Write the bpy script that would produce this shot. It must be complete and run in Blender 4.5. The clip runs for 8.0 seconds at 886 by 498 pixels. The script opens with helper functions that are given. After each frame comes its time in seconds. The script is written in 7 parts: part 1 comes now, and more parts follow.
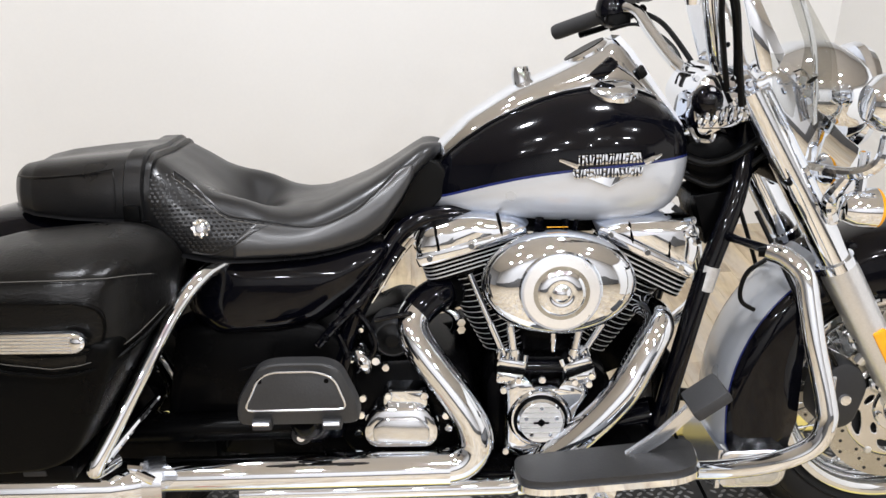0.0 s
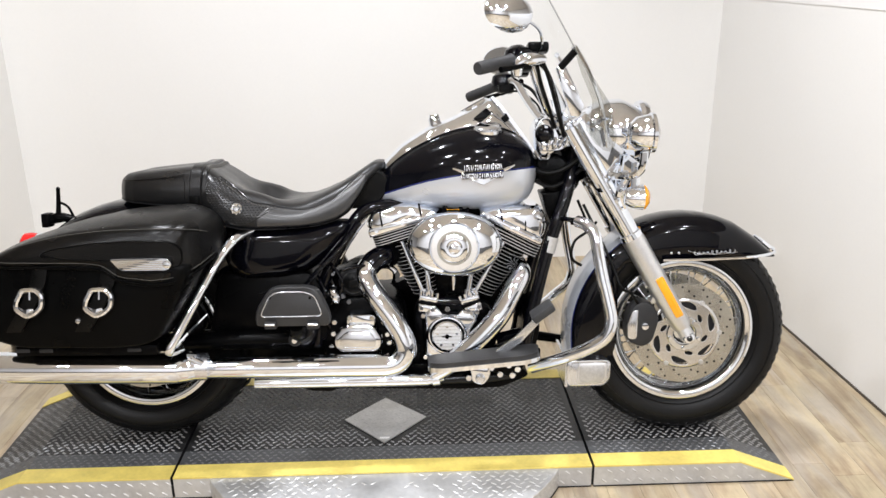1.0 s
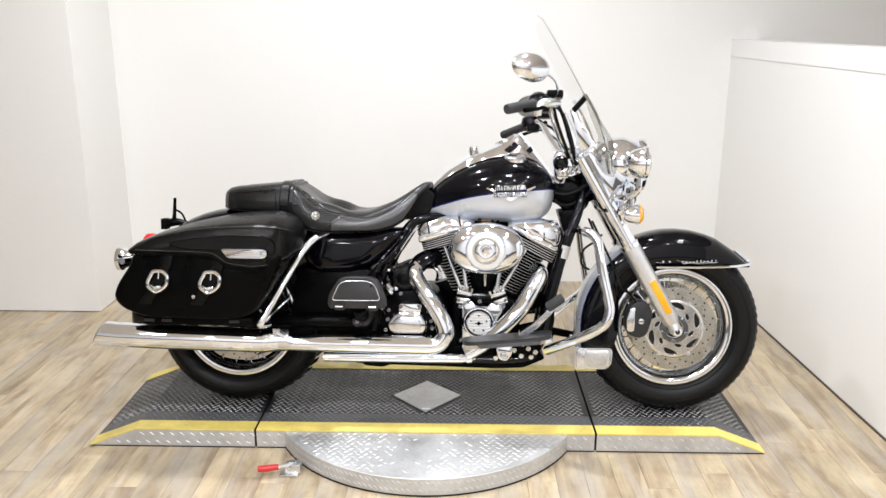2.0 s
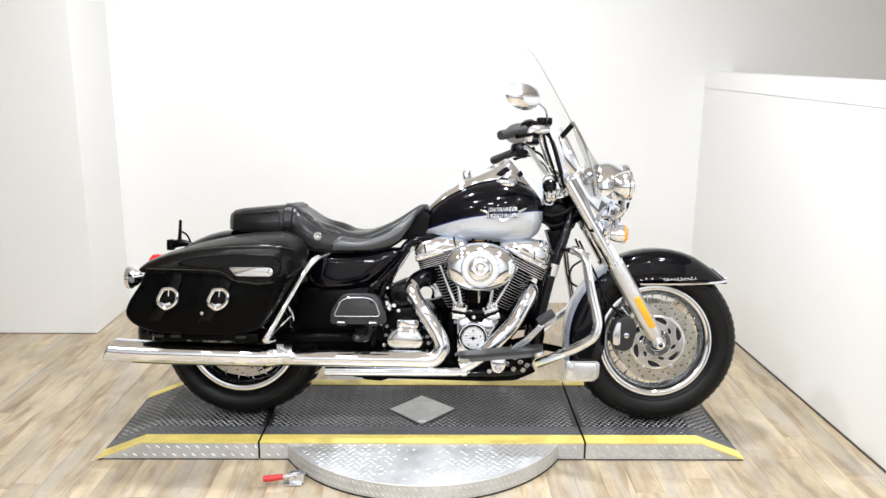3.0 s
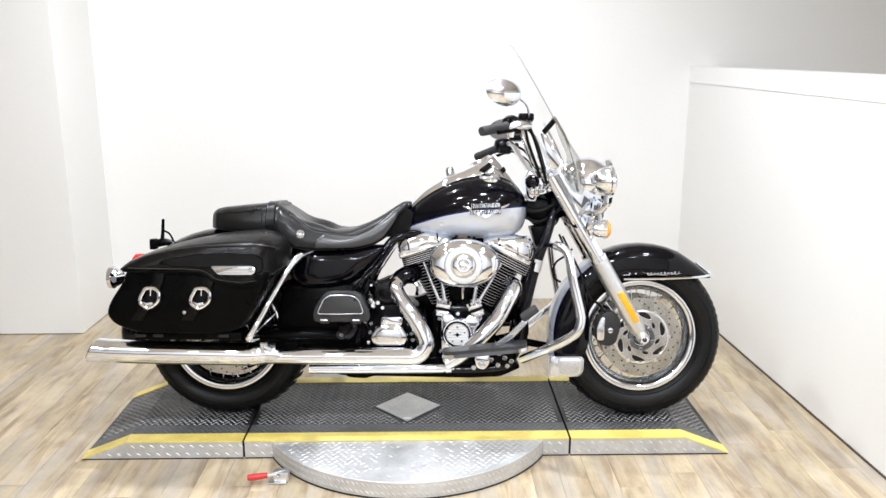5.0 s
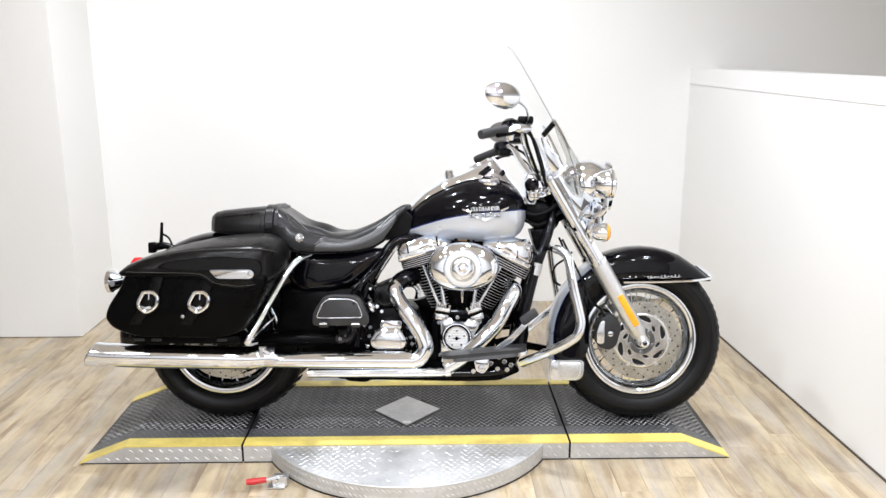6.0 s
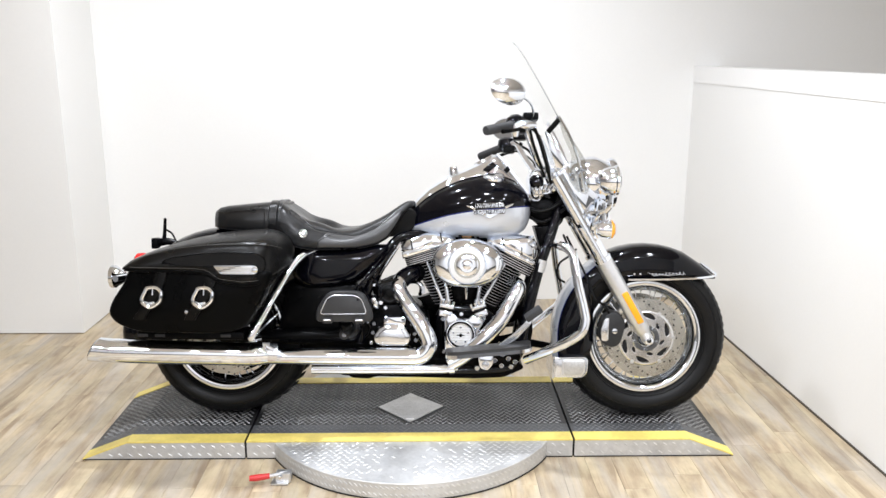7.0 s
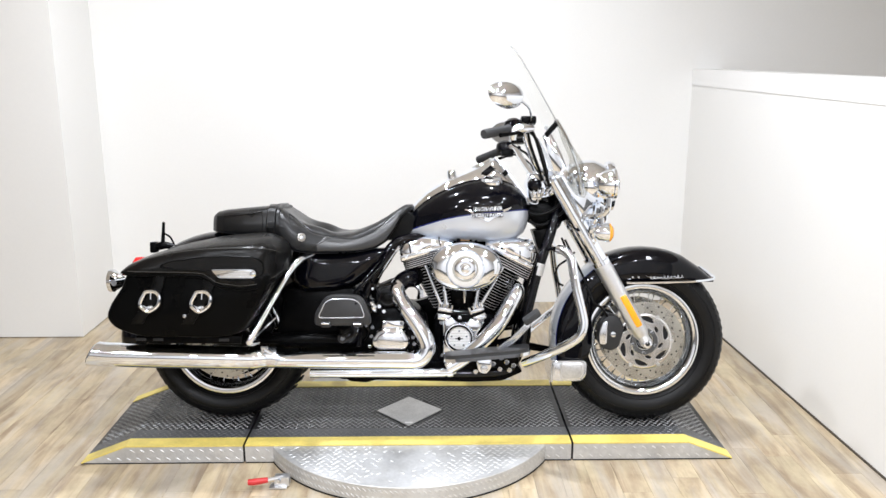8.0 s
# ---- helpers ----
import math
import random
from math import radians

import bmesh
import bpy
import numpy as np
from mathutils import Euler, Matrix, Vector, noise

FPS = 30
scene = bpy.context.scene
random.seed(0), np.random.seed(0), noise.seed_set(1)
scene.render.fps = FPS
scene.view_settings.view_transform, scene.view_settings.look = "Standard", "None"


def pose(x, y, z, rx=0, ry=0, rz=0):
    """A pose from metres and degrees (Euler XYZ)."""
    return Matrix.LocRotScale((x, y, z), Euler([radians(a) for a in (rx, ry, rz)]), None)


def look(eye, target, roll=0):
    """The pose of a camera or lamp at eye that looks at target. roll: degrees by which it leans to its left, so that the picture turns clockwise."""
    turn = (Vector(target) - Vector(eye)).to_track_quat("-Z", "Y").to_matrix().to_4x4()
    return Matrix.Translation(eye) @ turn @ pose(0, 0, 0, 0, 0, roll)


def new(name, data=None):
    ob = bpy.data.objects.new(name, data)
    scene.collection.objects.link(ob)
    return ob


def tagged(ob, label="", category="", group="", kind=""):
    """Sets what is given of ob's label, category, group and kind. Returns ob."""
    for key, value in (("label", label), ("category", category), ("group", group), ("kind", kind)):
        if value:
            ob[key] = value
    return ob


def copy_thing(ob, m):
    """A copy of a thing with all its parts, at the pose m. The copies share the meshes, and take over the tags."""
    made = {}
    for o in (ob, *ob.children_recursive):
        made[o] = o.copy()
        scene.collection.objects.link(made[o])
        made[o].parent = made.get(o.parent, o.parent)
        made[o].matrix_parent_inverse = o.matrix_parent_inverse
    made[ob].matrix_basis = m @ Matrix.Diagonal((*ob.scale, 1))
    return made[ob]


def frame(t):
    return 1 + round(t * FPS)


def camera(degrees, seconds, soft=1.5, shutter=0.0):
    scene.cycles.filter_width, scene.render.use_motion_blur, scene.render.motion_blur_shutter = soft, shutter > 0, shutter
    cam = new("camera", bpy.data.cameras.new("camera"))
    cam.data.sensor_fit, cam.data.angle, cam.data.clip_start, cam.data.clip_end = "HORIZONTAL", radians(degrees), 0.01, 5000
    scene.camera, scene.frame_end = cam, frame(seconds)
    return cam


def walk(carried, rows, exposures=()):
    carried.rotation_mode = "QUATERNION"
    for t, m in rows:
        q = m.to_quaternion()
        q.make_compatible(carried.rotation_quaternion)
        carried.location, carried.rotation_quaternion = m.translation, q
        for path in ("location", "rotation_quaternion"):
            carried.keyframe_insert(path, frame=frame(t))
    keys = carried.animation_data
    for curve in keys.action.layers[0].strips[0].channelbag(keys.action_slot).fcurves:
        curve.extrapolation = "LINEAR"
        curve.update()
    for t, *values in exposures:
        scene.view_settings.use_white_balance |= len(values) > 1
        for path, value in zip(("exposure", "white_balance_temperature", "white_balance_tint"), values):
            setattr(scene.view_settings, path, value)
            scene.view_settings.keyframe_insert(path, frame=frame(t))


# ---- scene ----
cam = camera(56.8, 8.0)
PATH = [
    (0, (-0.092, -1.278, 1.342), (-0.017, 0.537, 0.506), -0.5),
    (0.2, (-0.023, -1.499, 1.333), (-0.025, 0.365, 0.607), -1.9),
    (0.4, (0.032, -1.685, 1.382), (0.035, 0.169, 0.633), -0.6),
    (0.5, (0.041, -1.782, 1.393), (0.062, 0.085, 0.676), 0.0),
    (0.7, (0.046, -1.952, 1.399), (0.091, -0.076, 0.706), -0.9),
    (0.9, (0.053, -2.109, 1.422), (0.097, -0.232, 0.735), -1.9),
    (1, (0.05, -2.198, 1.435), (0.116, -0.309, 0.781), -0.5),
    (1.2, (0.051, -2.338, 1.457), (0.088, -0.437, 0.837), -0.7),
    (1.5, (0.09, -2.563, 1.44), (0.053, -0.649, 0.863), 0.4),
    (1.7, (0.088, -2.676, 1.455), (0.036, -0.756, 0.898), 0.0),
    (2.8, (-0.022, -2.952, 1.469), (-0.002, -1.01, 0.992), 0.5),
    (3, (-0.012, -2.961, 1.466), (0.009, -1.016, 1.001), 0.4),
    (3.5, (0.027, -2.964, 1.458), (0.046, -1.022, 0.98), 0.3),
    (4, (0.049, -2.964, 1.461), (0.068, -1.018, 1.001), -0.6),
    (4.5, (0.037, -2.961, 1.466), (0.065, -1.019, 0.989), -0.3),
    (5.8, (0.023, -2.958, 1.461), (0.063, -1.012, 0.999), 0.1),
    (6, (0.033, -2.948, 1.471), (0.067, -1.004, 1.001), -0.1),
    (6.5, (0.031, -2.947, 1.465), (0.067, -1.003, 0.998), -0.1),
    (7, (0.016, -2.943, 1.458), (0.051, -0.999, 0.987), 0.1),
    (7.5, (0.032, -2.945, 1.453), (0.063, -0.998, 0.997), -0.1),
    (8, (0.024, -2.943, 1.462), (0.058, -0.998, 0.997), -0.0),
]
walk(cam, [(t, look(eye, target, roll)) for t, eye, target, roll in PATH], exposures=[(0.0, -0.46, 6640, 12), (0.5, -0.50, 6660, 12), (1.0, -0.41, 6680, 12), (1.5, -0.39, 6700, 12), (3.0, -0.22, 6480, 10), (4.5, -0.20, 6440, 10), (6.0, -0.24, 6440, 11), (8.0, -0.26, 6440, 11)])

# light and world
world = bpy.data.worlds.new("world")
scene.world = world
world.use_nodes = True
bg = world.node_tree.nodes["Background"]
bg.inputs[0].default_value = (0.9, 0.92, 1.0, 1)
bg.inputs[1].default_value = 0.15

LAMP_POWER = 29.0
ALCOVE_POWER = 44.0
LAMPS = [(-0.85, 0.2), (0.45, 0.2), (-1.1, -1.5), (0.1, -1.5), (1.42, -1.5),
         (-2.0, -2.9), (-0.7, -2.9), (0.5, -2.9), (1.6, -2.9), (-1.4, -4.2), (0.0, -4.2), (1.4, -4.2)]
CEIL = 2.75


# ---------------------------------------------------------------- materials
def mat(name, color, rough=0.5, metal=0.0, **kw):
    """A principled material with two scales of variation in colour, roughness and relief."""
    m = bpy.data.materials.new(name)
    m.use_nodes = True
    nt = m.node_tree
    b = nt.nodes["Principled BSDF"]
    b.inputs["Base Color"].default_value = (*color, 1)
    b.inputs["Roughness"].default_value = rough
    b.inputs["Metallic"].default_value = metal
    for key, value in kw.get("sockets", {}).items():
        b.inputs[key].default_value = value
    co = nt.nodes.new("ShaderNodeTexCoord")
    big, fine = kw.get("scales", (3.0, 60.0))
    n1 = nt.nodes.new("ShaderNodeTexNoise")
    n1.inputs["Scale"].default_value = big
    n1.inputs["Detail"].default_value = 5
    n2 = nt.nodes.new("ShaderNodeTexNoise")
    n2.inputs["Scale"].default_value = fine
    n2.inputs["Detail"].default_value = 3
    for n in (n1, n2):
        nt.links.new(co.outputs["Object"], n.inputs["Vector"])
    vary = kw.get("vary", 0.12)
    if vary:
        add = nt.nodes.new("ShaderNodeMath")
        add.operation = "MULTIPLY_ADD"
        nt.links.new(n2.outputs["Fac"], add.inputs[0])
        add.inputs[1].default_value = 0.5
        nt.links.new(n1.outputs["Fac"], add.inputs[2])
        ramp = nt.nodes.new("ShaderNodeMapRange")
        nt.links.new(add.outputs[0], ramp.inputs[0])
        ramp.inputs[1].default_value, ramp.inputs[2].default_value = 0.45, 1.05
        ramp.inputs[3].default_value, ramp.inputs[4].default_value = 1 - vary, 1 + vary
        mul = nt.nodes.new("ShaderNodeVectorMath")
        mul.operation = "SCALE"
        mul.inputs[0].default_value = color
        nt.links.new(ramp.outputs[0], mul.inputs["Scale"])
        nt.links.new(mul.outputs[0], b.inputs["Base Color"])
    rvary = kw.get("rvary", 0.05)
    if rvary:
        rr = nt.nodes.new("ShaderNodeMapRange")
        nt.links.new(n1.outputs["Fac"], rr.inputs[0])
        rr.inputs[1].default_value, rr.inputs[2].default_value = 0.3, 0.7
        rr.inputs[3].default_value, rr.inputs[4].default_value = max(0.01, rough - rvary), rough + rvary
        nt.links.new(rr.outputs[0], b.inputs["Roughness"])
    bump = kw.get("bump", 0.0)
    if bump:
        bp = nt.nodes.new("ShaderNodeBump")
        bp.inputs["Strength"].default_value = bump
        bp.inputs["Distance"].default_value = kw.get("depth", 0.001)
        nt.links.new(n2.outputs["Fac"], bp.inputs["Height"])
        nt.links.new(bp.outputs[0], b.inputs["Normal"])
    return m


CHROME = mat("chrome", (0.87, 0.91, 0.98), 0.03, 1.0, vary=0.03, rvary=0.015, bump=0.012, depth=0.0012, scales=(6, 34))
RIM = mat("polished_rim", (0.76, 0.785, 0.82), 0.06, 1.0, vary=0.08, rvary=0.04, scales=(9, 60))
CHROME_DULL = mat("satin_chrome", (0.74, 0.765, 0.81), 0.22, 1.0, vary=0.06)
ALU = mat("cast_aluminium", (0.70, 0.705, 0.715), 0.36, 0.9, bump=0.15, scales=(8, 220))
STEEL = mat("brake_steel", (0.53, 0.52, 0.48), 0.28, 1.0, vary=0.15, scales=(14, 150))
CARRIER = mat("machined_aluminium", (0.72, 0.72, 0.72), 0.22, 1.0, vary=0.08, scales=(20, 300))
FACE = mat("bright_satin_aluminium", (0.90, 0.90, 0.90), 0.32, 0.6, vary=0.05, scales=(20, 300))
BLACK = mat("black_gloss_paint", (0.0015, 0.0016, 0.003), 0.16, 0.0, vary=0.1, rvary=0.02,
            sockets={"Specular IOR Level": 0.05, "Coat Weight": 0.46, "Coat Roughness": 0.02})
SILVER = mat("silver_metallic_paint", (0.60, 0.632, 0.685), 0.30, 0.4, vary=0.03, scales=(4, 400),
             sockets={"Coat Weight": 0.8, "Coat Roughness": 0.04})
BLUE = mat("blue_pinstripe", (0.012, 0.02, 0.11), 0.2, 0.0)
BLACK_METAL = mat("black_powder_coat", (0.0018, 0.0018, 0.002), 0.26, 0.0, sockets={"Specular IOR Level": 0.06}, bump=0.12, scales=(6, 260))
LEATHER = mat("black_leather", (0.004, 0.004, 0.0044), 0.37, 0.0, sockets={"Specular IOR Level": 0.33, "Coat Weight": 0.24, "Coat Roughness": 0.22}, vary=0.35, bump=0.4, depth=0.0008, scales=(7, 330), rvary=0.10)
BAG_LEATHER = mat("saddlebag_leather", (0.0018, 0.0018, 0.0018), 0.34, 0.0, sockets={"Specular IOR Level": 0.055}, vary=0.3, bump=0.45, depth=0.0009, scales=(6, 260), rvary=0.14)
LID_LEATHER = mat("lid_leather", (0.004, 0.0038, 0.0036), 0.28, 0.0, sockets={"Specular IOR Level": 0.21}, vary=0.3, bump=0.5, depth=0.0009, scales=(6, 260), rvary=0.10)
STRAP = mat("strap_leather", (0.003, 0.0029, 0.0028), 0.32, 0.0, sockets={"Specular IOR Level": 0.12}, vary=0.4, bump=0.5, depth=0.0009, scales=(12, 220), rvary=0.12)
BOARD = mat("moulded_board_plastic", (0.024, 0.024, 0.0245), 0.42, 0.0, sockets={"Specular IOR Level": 0.4}, vary=0.25, bump=0.25, scales=(8, 260))
CALIPER = mat("grey_cast_caliper", (0.030, 0.030, 0.031), 0.42, 0.0, sockets={"Specular IOR Level": 0.2}, bump=0.15, scales=(8, 240))
# base colour raised above the saddle leather to paint in the flank's sheen
VINYL = mat("smooth_vinyl_painted_sheen", (0.022, 0.022, 0.0228), 0.36, 0.0, sockets={"Specular IOR Level": 0.6, "Coat Weight": 0.4, "Coat Roughness": 0.25}, vary=0.2, bump=0.2, depth=0.0006, scales=(6, 280), rvary=0.08)
THREAD = mat("seam_thread", (0.10, 0.095, 0.085), 0.7)
RUBBER = mat("tyre_rubber", (0.005, 0.005, 0.0053), 0.42, 0.0, sockets={"Specular IOR Level": 0.22}, vary=0.35, bump=0.25, scales=(5, 120))
PAD_RUBBER = mat("pad_rubber", (0.038, 0.038, 0.039), 0.6, 0.0, sockets={"Specular IOR Level": 0.25}, vary=0.2, bump=0.3, scales=(9, 300))
AMBER = mat("amber_lens", (0.86, 0.37, 0.016), 0.15, 0.0, vary=0.12, scales=(20, 240), bump=0.2)
RED = mat("red_lens", (0.60, 0.015, 0.015), 0.15, 0.0)
RED_GRIP = mat("red_vinyl", (0.55, 0.03, 0.03), 0.4, 0.0)
WALL = mat("white_wall_paint", (0.80, 0.79, 0.765), 0.55, 0.0, vary=0.02, bump=0.05, scales=(1.1, 90), rvary=0.05)
TRIM = mat("white_trim_paint", (0.82, 0.81, 0.79), 0.4, 0.0, vary=0.02, bump=0.04, scales=(2, 60))
CEILING = mat("ceiling_paint", (0.78, 0.735, 0.68), 0.8, 0.0, vary=0.04)
DARK_WALL = mat("showroom_wall_paint", (0.72, 0.715, 0.71), 0.6, 0.0, vary=0.05)
REFLECTION_DARK = mat("charcoal_reflection_panel", (0.12, 0.118, 0.116), 0.5, 0.0, vary=0.15)
GREY_WALL = mat("grey_wall_paint", (0.33, 0.328, 0.325), 0.6, 0.0, vary=0.08)
YELLOW = mat("yellow_safety_paint", (0.76, 0.61, 0.16), 0.45, 0.0, vary=0.16, bump=0.3, scales=(14, 90))
TREAD_DARK = mat("dark_tread_plate", (0.014, 0.014, 0.0145), 0.40, 0.0, sockets={"Specular IOR Level": 0.42}, vary=0.75, scales=(4.5, 70), bump=0.2, rvary=0.14)
TREAD_MARK = mat("worn_tread_marks", (0.25, 0.25, 0.247), 0.33, 0.15, sockets={"Specular IOR Level": 0.8}, vary=0.55, scales=(3.2, 70))
WORN = mat("worn_tread_plate", (0.085, 0.087, 0.09), 0.42, 0.1, sockets={"Specular IOR Level": 0.5}, vary=0.35, scales=(5, 90), bump=0.3, rvary=0.12)
WORN_MARK = mat("rubbed_tread_marks", (0.14, 0.142, 0.144), 0.38, 0.15, sockets={"Specular IOR Level": 0.8}, vary=0.45, scales=(5, 90))
SKIRT_MARK = mat("polished_tread_marks", (0.62, 0.618, 0.61), 0.45, 0.45, vary=0.25, scales=(5, 60))
TREAD_ALU = mat("bare_tread_plate", (0.54, 0.54, 0.536), 0.47, 0.45, vary=0.20, scales=(7, 60), bump=0.3, rvary=0.14)
GALV = mat("brushed_plate", (0.52, 0.515, 0.505), 0.40, 0.5, vary=0.30, scales=(9, 160))
BLACK_PLASTIC = mat("black_plastic", (0.0035, 0.0035, 0.0035), 0.36, 0.0, sockets={"Specular IOR Level": 0.11}, bump=0.1, scales=(8, 300))
# near-black that paints shade into gaps, seams, holes and bores
GAP_SHADE = mat("gap_shade_black", (0.006, 0.006, 0.006), 0.7)


def glass(name, color, rough=0.02):
    m = bpy.data.materials.new(name)
    m.use_nodes = True
    b = m.node_tree.nodes["Principled BSDF"]
    b.inputs["Base Color"].default_value = (*color, 1)
    b.inputs["Roughness"].default_value = rough
    b.inputs["Transmission Weight"].default_value = 1.0
    b.inputs["IOR"].default_value = 1.45
    return m




def clear_sheet(name, color):
    """Thin clear plastic: light goes straight through, with gloss by Fresnel."""
    m = bpy.data.materials.new(name)
    m.use_nodes = True
    nt = m.node_tree
    nt.nodes.remove(nt.nodes["Principled BSDF"])
    tr, gl, mx, fr = (nt.nodes.new("ShaderNode" + k) for k in ("BsdfTransparent", "BsdfGlossy", "MixShader", "LayerWeight"))
    ml = nt.nodes.new("ShaderNodeMath")
    ml.operation = "MULTIPLY"
    ml.inputs[1].default_value = 0.08
    tr.inputs[0].default_value = (*color, 1)
    gl.inputs["Roughness"].default_value = 0.02
    fr.inputs[0].default_value = 0.25
    nt.links.new(fr.outputs["Facing"], ml.inputs[0])
    nt.links.new(ml.outputs[0], mx.inputs[0])
    nt.links.new(tr.outputs[0], mx.inputs[1])
    nt.links.new(gl.outputs[0], mx.inputs[2])
    nt.links.new(mx.outputs[0], nt.nodes["Material Output"].inputs[0])
    return m


CLEAR = clear_sheet("clear_polycarbonate", (0.985, 0.986, 0.984))
TINTED = clear_sheet("smoked_polycarbonate_edge", (0.83, 0.828, 0.81))
GREY_EDGE = mat("polished_plastic_edge", (0.30, 0.30, 0.29), 0.25, 0.0)
LENS = glass("lamp_glass", (0.95, 0.95, 0.95), 0.05)


def oak():
    """Rustic oak laminate: a tone for every plank, grey-washed and honey streaks, fine dark grain and scuffs."""
    m = bpy.data.materials.new("oak_laminate")
    m.use_nodes = True
    nt = m.node_tree
    b = nt.nodes["Principled BSDF"]
    co = nt.nodes.new("ShaderNodeTexCoord")
    info = nt.nodes.new("ShaderNodeObjectInfo")
    geo = nt.nodes.new("ShaderNodeNewGeometry")

    def link(a, c):
        nt.links.new(a, c)

    def maths(op, *args):
        n = nt.nodes.new("ShaderNodeMath")
        n.operation = op
        for k, a in enumerate(args):
            if isinstance(a, (int, float)):
                n.inputs[k].default_value = a
            else:
                link(a, n.inputs[k])
        return n.outputs[0]

    own = maths("FRACT", maths("MULTIPLY_ADD", geo.outputs["Random Per Island"], 7.31, info.outputs["Random"]))
    comb = nt.nodes.new("ShaderNodeCombineXYZ")
    for k in range(3):
        link(own, comb.inputs[k])
    shift = nt.nodes.new("ShaderNodeVectorMath")
    shift.operation = "MULTIPLY_ADD"
    link(comb.outputs[0], shift.inputs[0])
    shift.inputs[1].default_value = (17, 31, 7)
    link(geo.outputs["Position"], shift.inputs[2])

    def noise(scale, detail, rough=0.55, twist=0.0, where=None):
        mp = nt.nodes.new("ShaderNodeMapping")
        mp.inputs["Scale"].default_value = scale
        link(where or shift.outputs[0], mp.inputs["Vector"])
        n = nt.nodes.new("ShaderNodeTexNoise")
        n.inputs["Scale"].default_value = 1.0
        n.inputs["Detail"].default_value = detail
        n.inputs["Roughness"].default_value = rough
        n.inputs["Distortion"].default_value = twist
        link(mp.outputs[0], n.inputs["Vector"])
        return n.outputs["Fac"]

    def span(x, a, c, lo, hi):
        n = nt.nodes.new("ShaderNodeMapRange")
        link(x, n.inputs[0])
        for k, v in enumerate((a, c, lo, hi)):
            n.inputs[k + 1].default_value = v
        return n.outputs[0]

    def blend(fac, a, c):
        n = nt.nodes.new("ShaderNodeMix")
        n.data_type = "RGBA"
        link(fac, n.inputs[0])
        for k, v in ((6, a), (7, c)):
            if isinstance(v, tuple):
                n.inputs[k].default_value = (*v, 1)
            else:
                link(v, n.inputs[k])
        return n.outputs[2]

    streak = noise((19, 2.4, 1), 5, 0.6, 0.8)
    patch = noise((9, 3.4, 1), 4, 0.6, 0.4)
    wash = noise((13, 1.7, 1), 4, 0.55, 0.5, geo.outputs["Position"])
    fine = noise((140, 5.0, 1), 4, 0.65, 0.3)
    scuff = noise((5, 5, 1), 8, 0.7, 0.0, geo.outputs["Position"])
    base = blend(span(streak, 0.36, 0.64, 0, 1), (0.30, 0.22, 0.14), (0.53, 0.425, 0.28))
    base = blend(span(patch, 0.47, 0.66, 0, 0.75), base, (0.58, 0.485, 0.315))
    base = blend(span(wash, 0.46, 0.66, 0, 0.72), base, (0.47, 0.42, 0.355))
    base = blend(span(fine, 0.56, 0.76, 0, 0.34), base, (0.17, 0.12, 0.075))
    tone = maths("MULTIPLY", span(own, 0, 1, 0.86, 1.12), span(scuff, 0.35, 0.62, 0.84, 1.06))
    sc = nt.nodes.new("ShaderNodeVectorMath")
    sc.operation = "SCALE"
    link(base, sc.inputs[0])
    link(tone, sc.inputs["Scale"])
    link(sc.outputs[0], b.inputs["Base Color"])
    link(span(scuff, 0.3, 0.7, 0.34, 0.52), b.inputs["Roughness"])
    bp = nt.nodes.new("ShaderNodeBump")
    bp.inputs["Strength"].default_value = 0.25
    bp.inputs["Distance"].default_value = 0.0006
    link(fine, bp.inputs["Height"])
    link(bp.outputs[0], b.inputs["Normal"])
    return m


OAK = oak()


def glow(name, color, strength):
    m = bpy.data.materials.new(name)
    m.use_nodes = True
    b = m.node_tree.nodes["Principled BSDF"]
    b.inputs["Base Color"].default_value = (*color, 1)
    b.inputs["Emission Color"].default_value = (*color, 1)
    b.inputs["Emission Strength"].default_value = strength
    return m


# ---------------------------------------------------------------- shape helpers
def part(name, bm, material, parent=None, label="", sharp=35):
    """Links a bmesh as one mesh object, under a thing or a part if given."""
    me = bpy.data.meshes.new(name)
    bmesh.ops.recalc_face_normals(bm, faces=bm.faces)
    for f in bm.faces:
        f.smooth = True
    bm.to_mesh(me)
    bm.free()
    for m in (material if isinstance(material, (list, tuple)) else [material]):
        me.materials.append(m)
    me.set_sharp_from_angle(angle=radians(sharp))
    ob = new(name, me)
    if parent:
        ob.parent = parent
    if label:
        ob["label"] = label
    return ob


def again(ob, name, m, parent=None):
    """Another object on the same mesh, at the pose m."""
    o = new(name, ob.data)
    o.parent = parent or ob.parent
    o.matrix_basis = m
    if "label" in ob:
        o["label"] = ob["label"]
    return o


def smooth_path(pts, n=8):
    """Catmull-Rom through the points."""
    p = [Vector(q) for q in pts]
    if len(p) < 3:
        return p
    out = []
    for i in range(len(p) - 1):
        a, b, c, d = p[max(i - 1, 0)], p[i], p[i + 1], p[min(i + 2, len(p) - 1)]
        for k in range(n):
            t = k / n
            out.append(0.5 * ((2 * b) + (c - a) * t + (2 * a - 5 * b + 4 * c - d) * t * t + (3 * b - a - 3 * c + d) * t ** 3))
    out.append(p[-1])
    return out


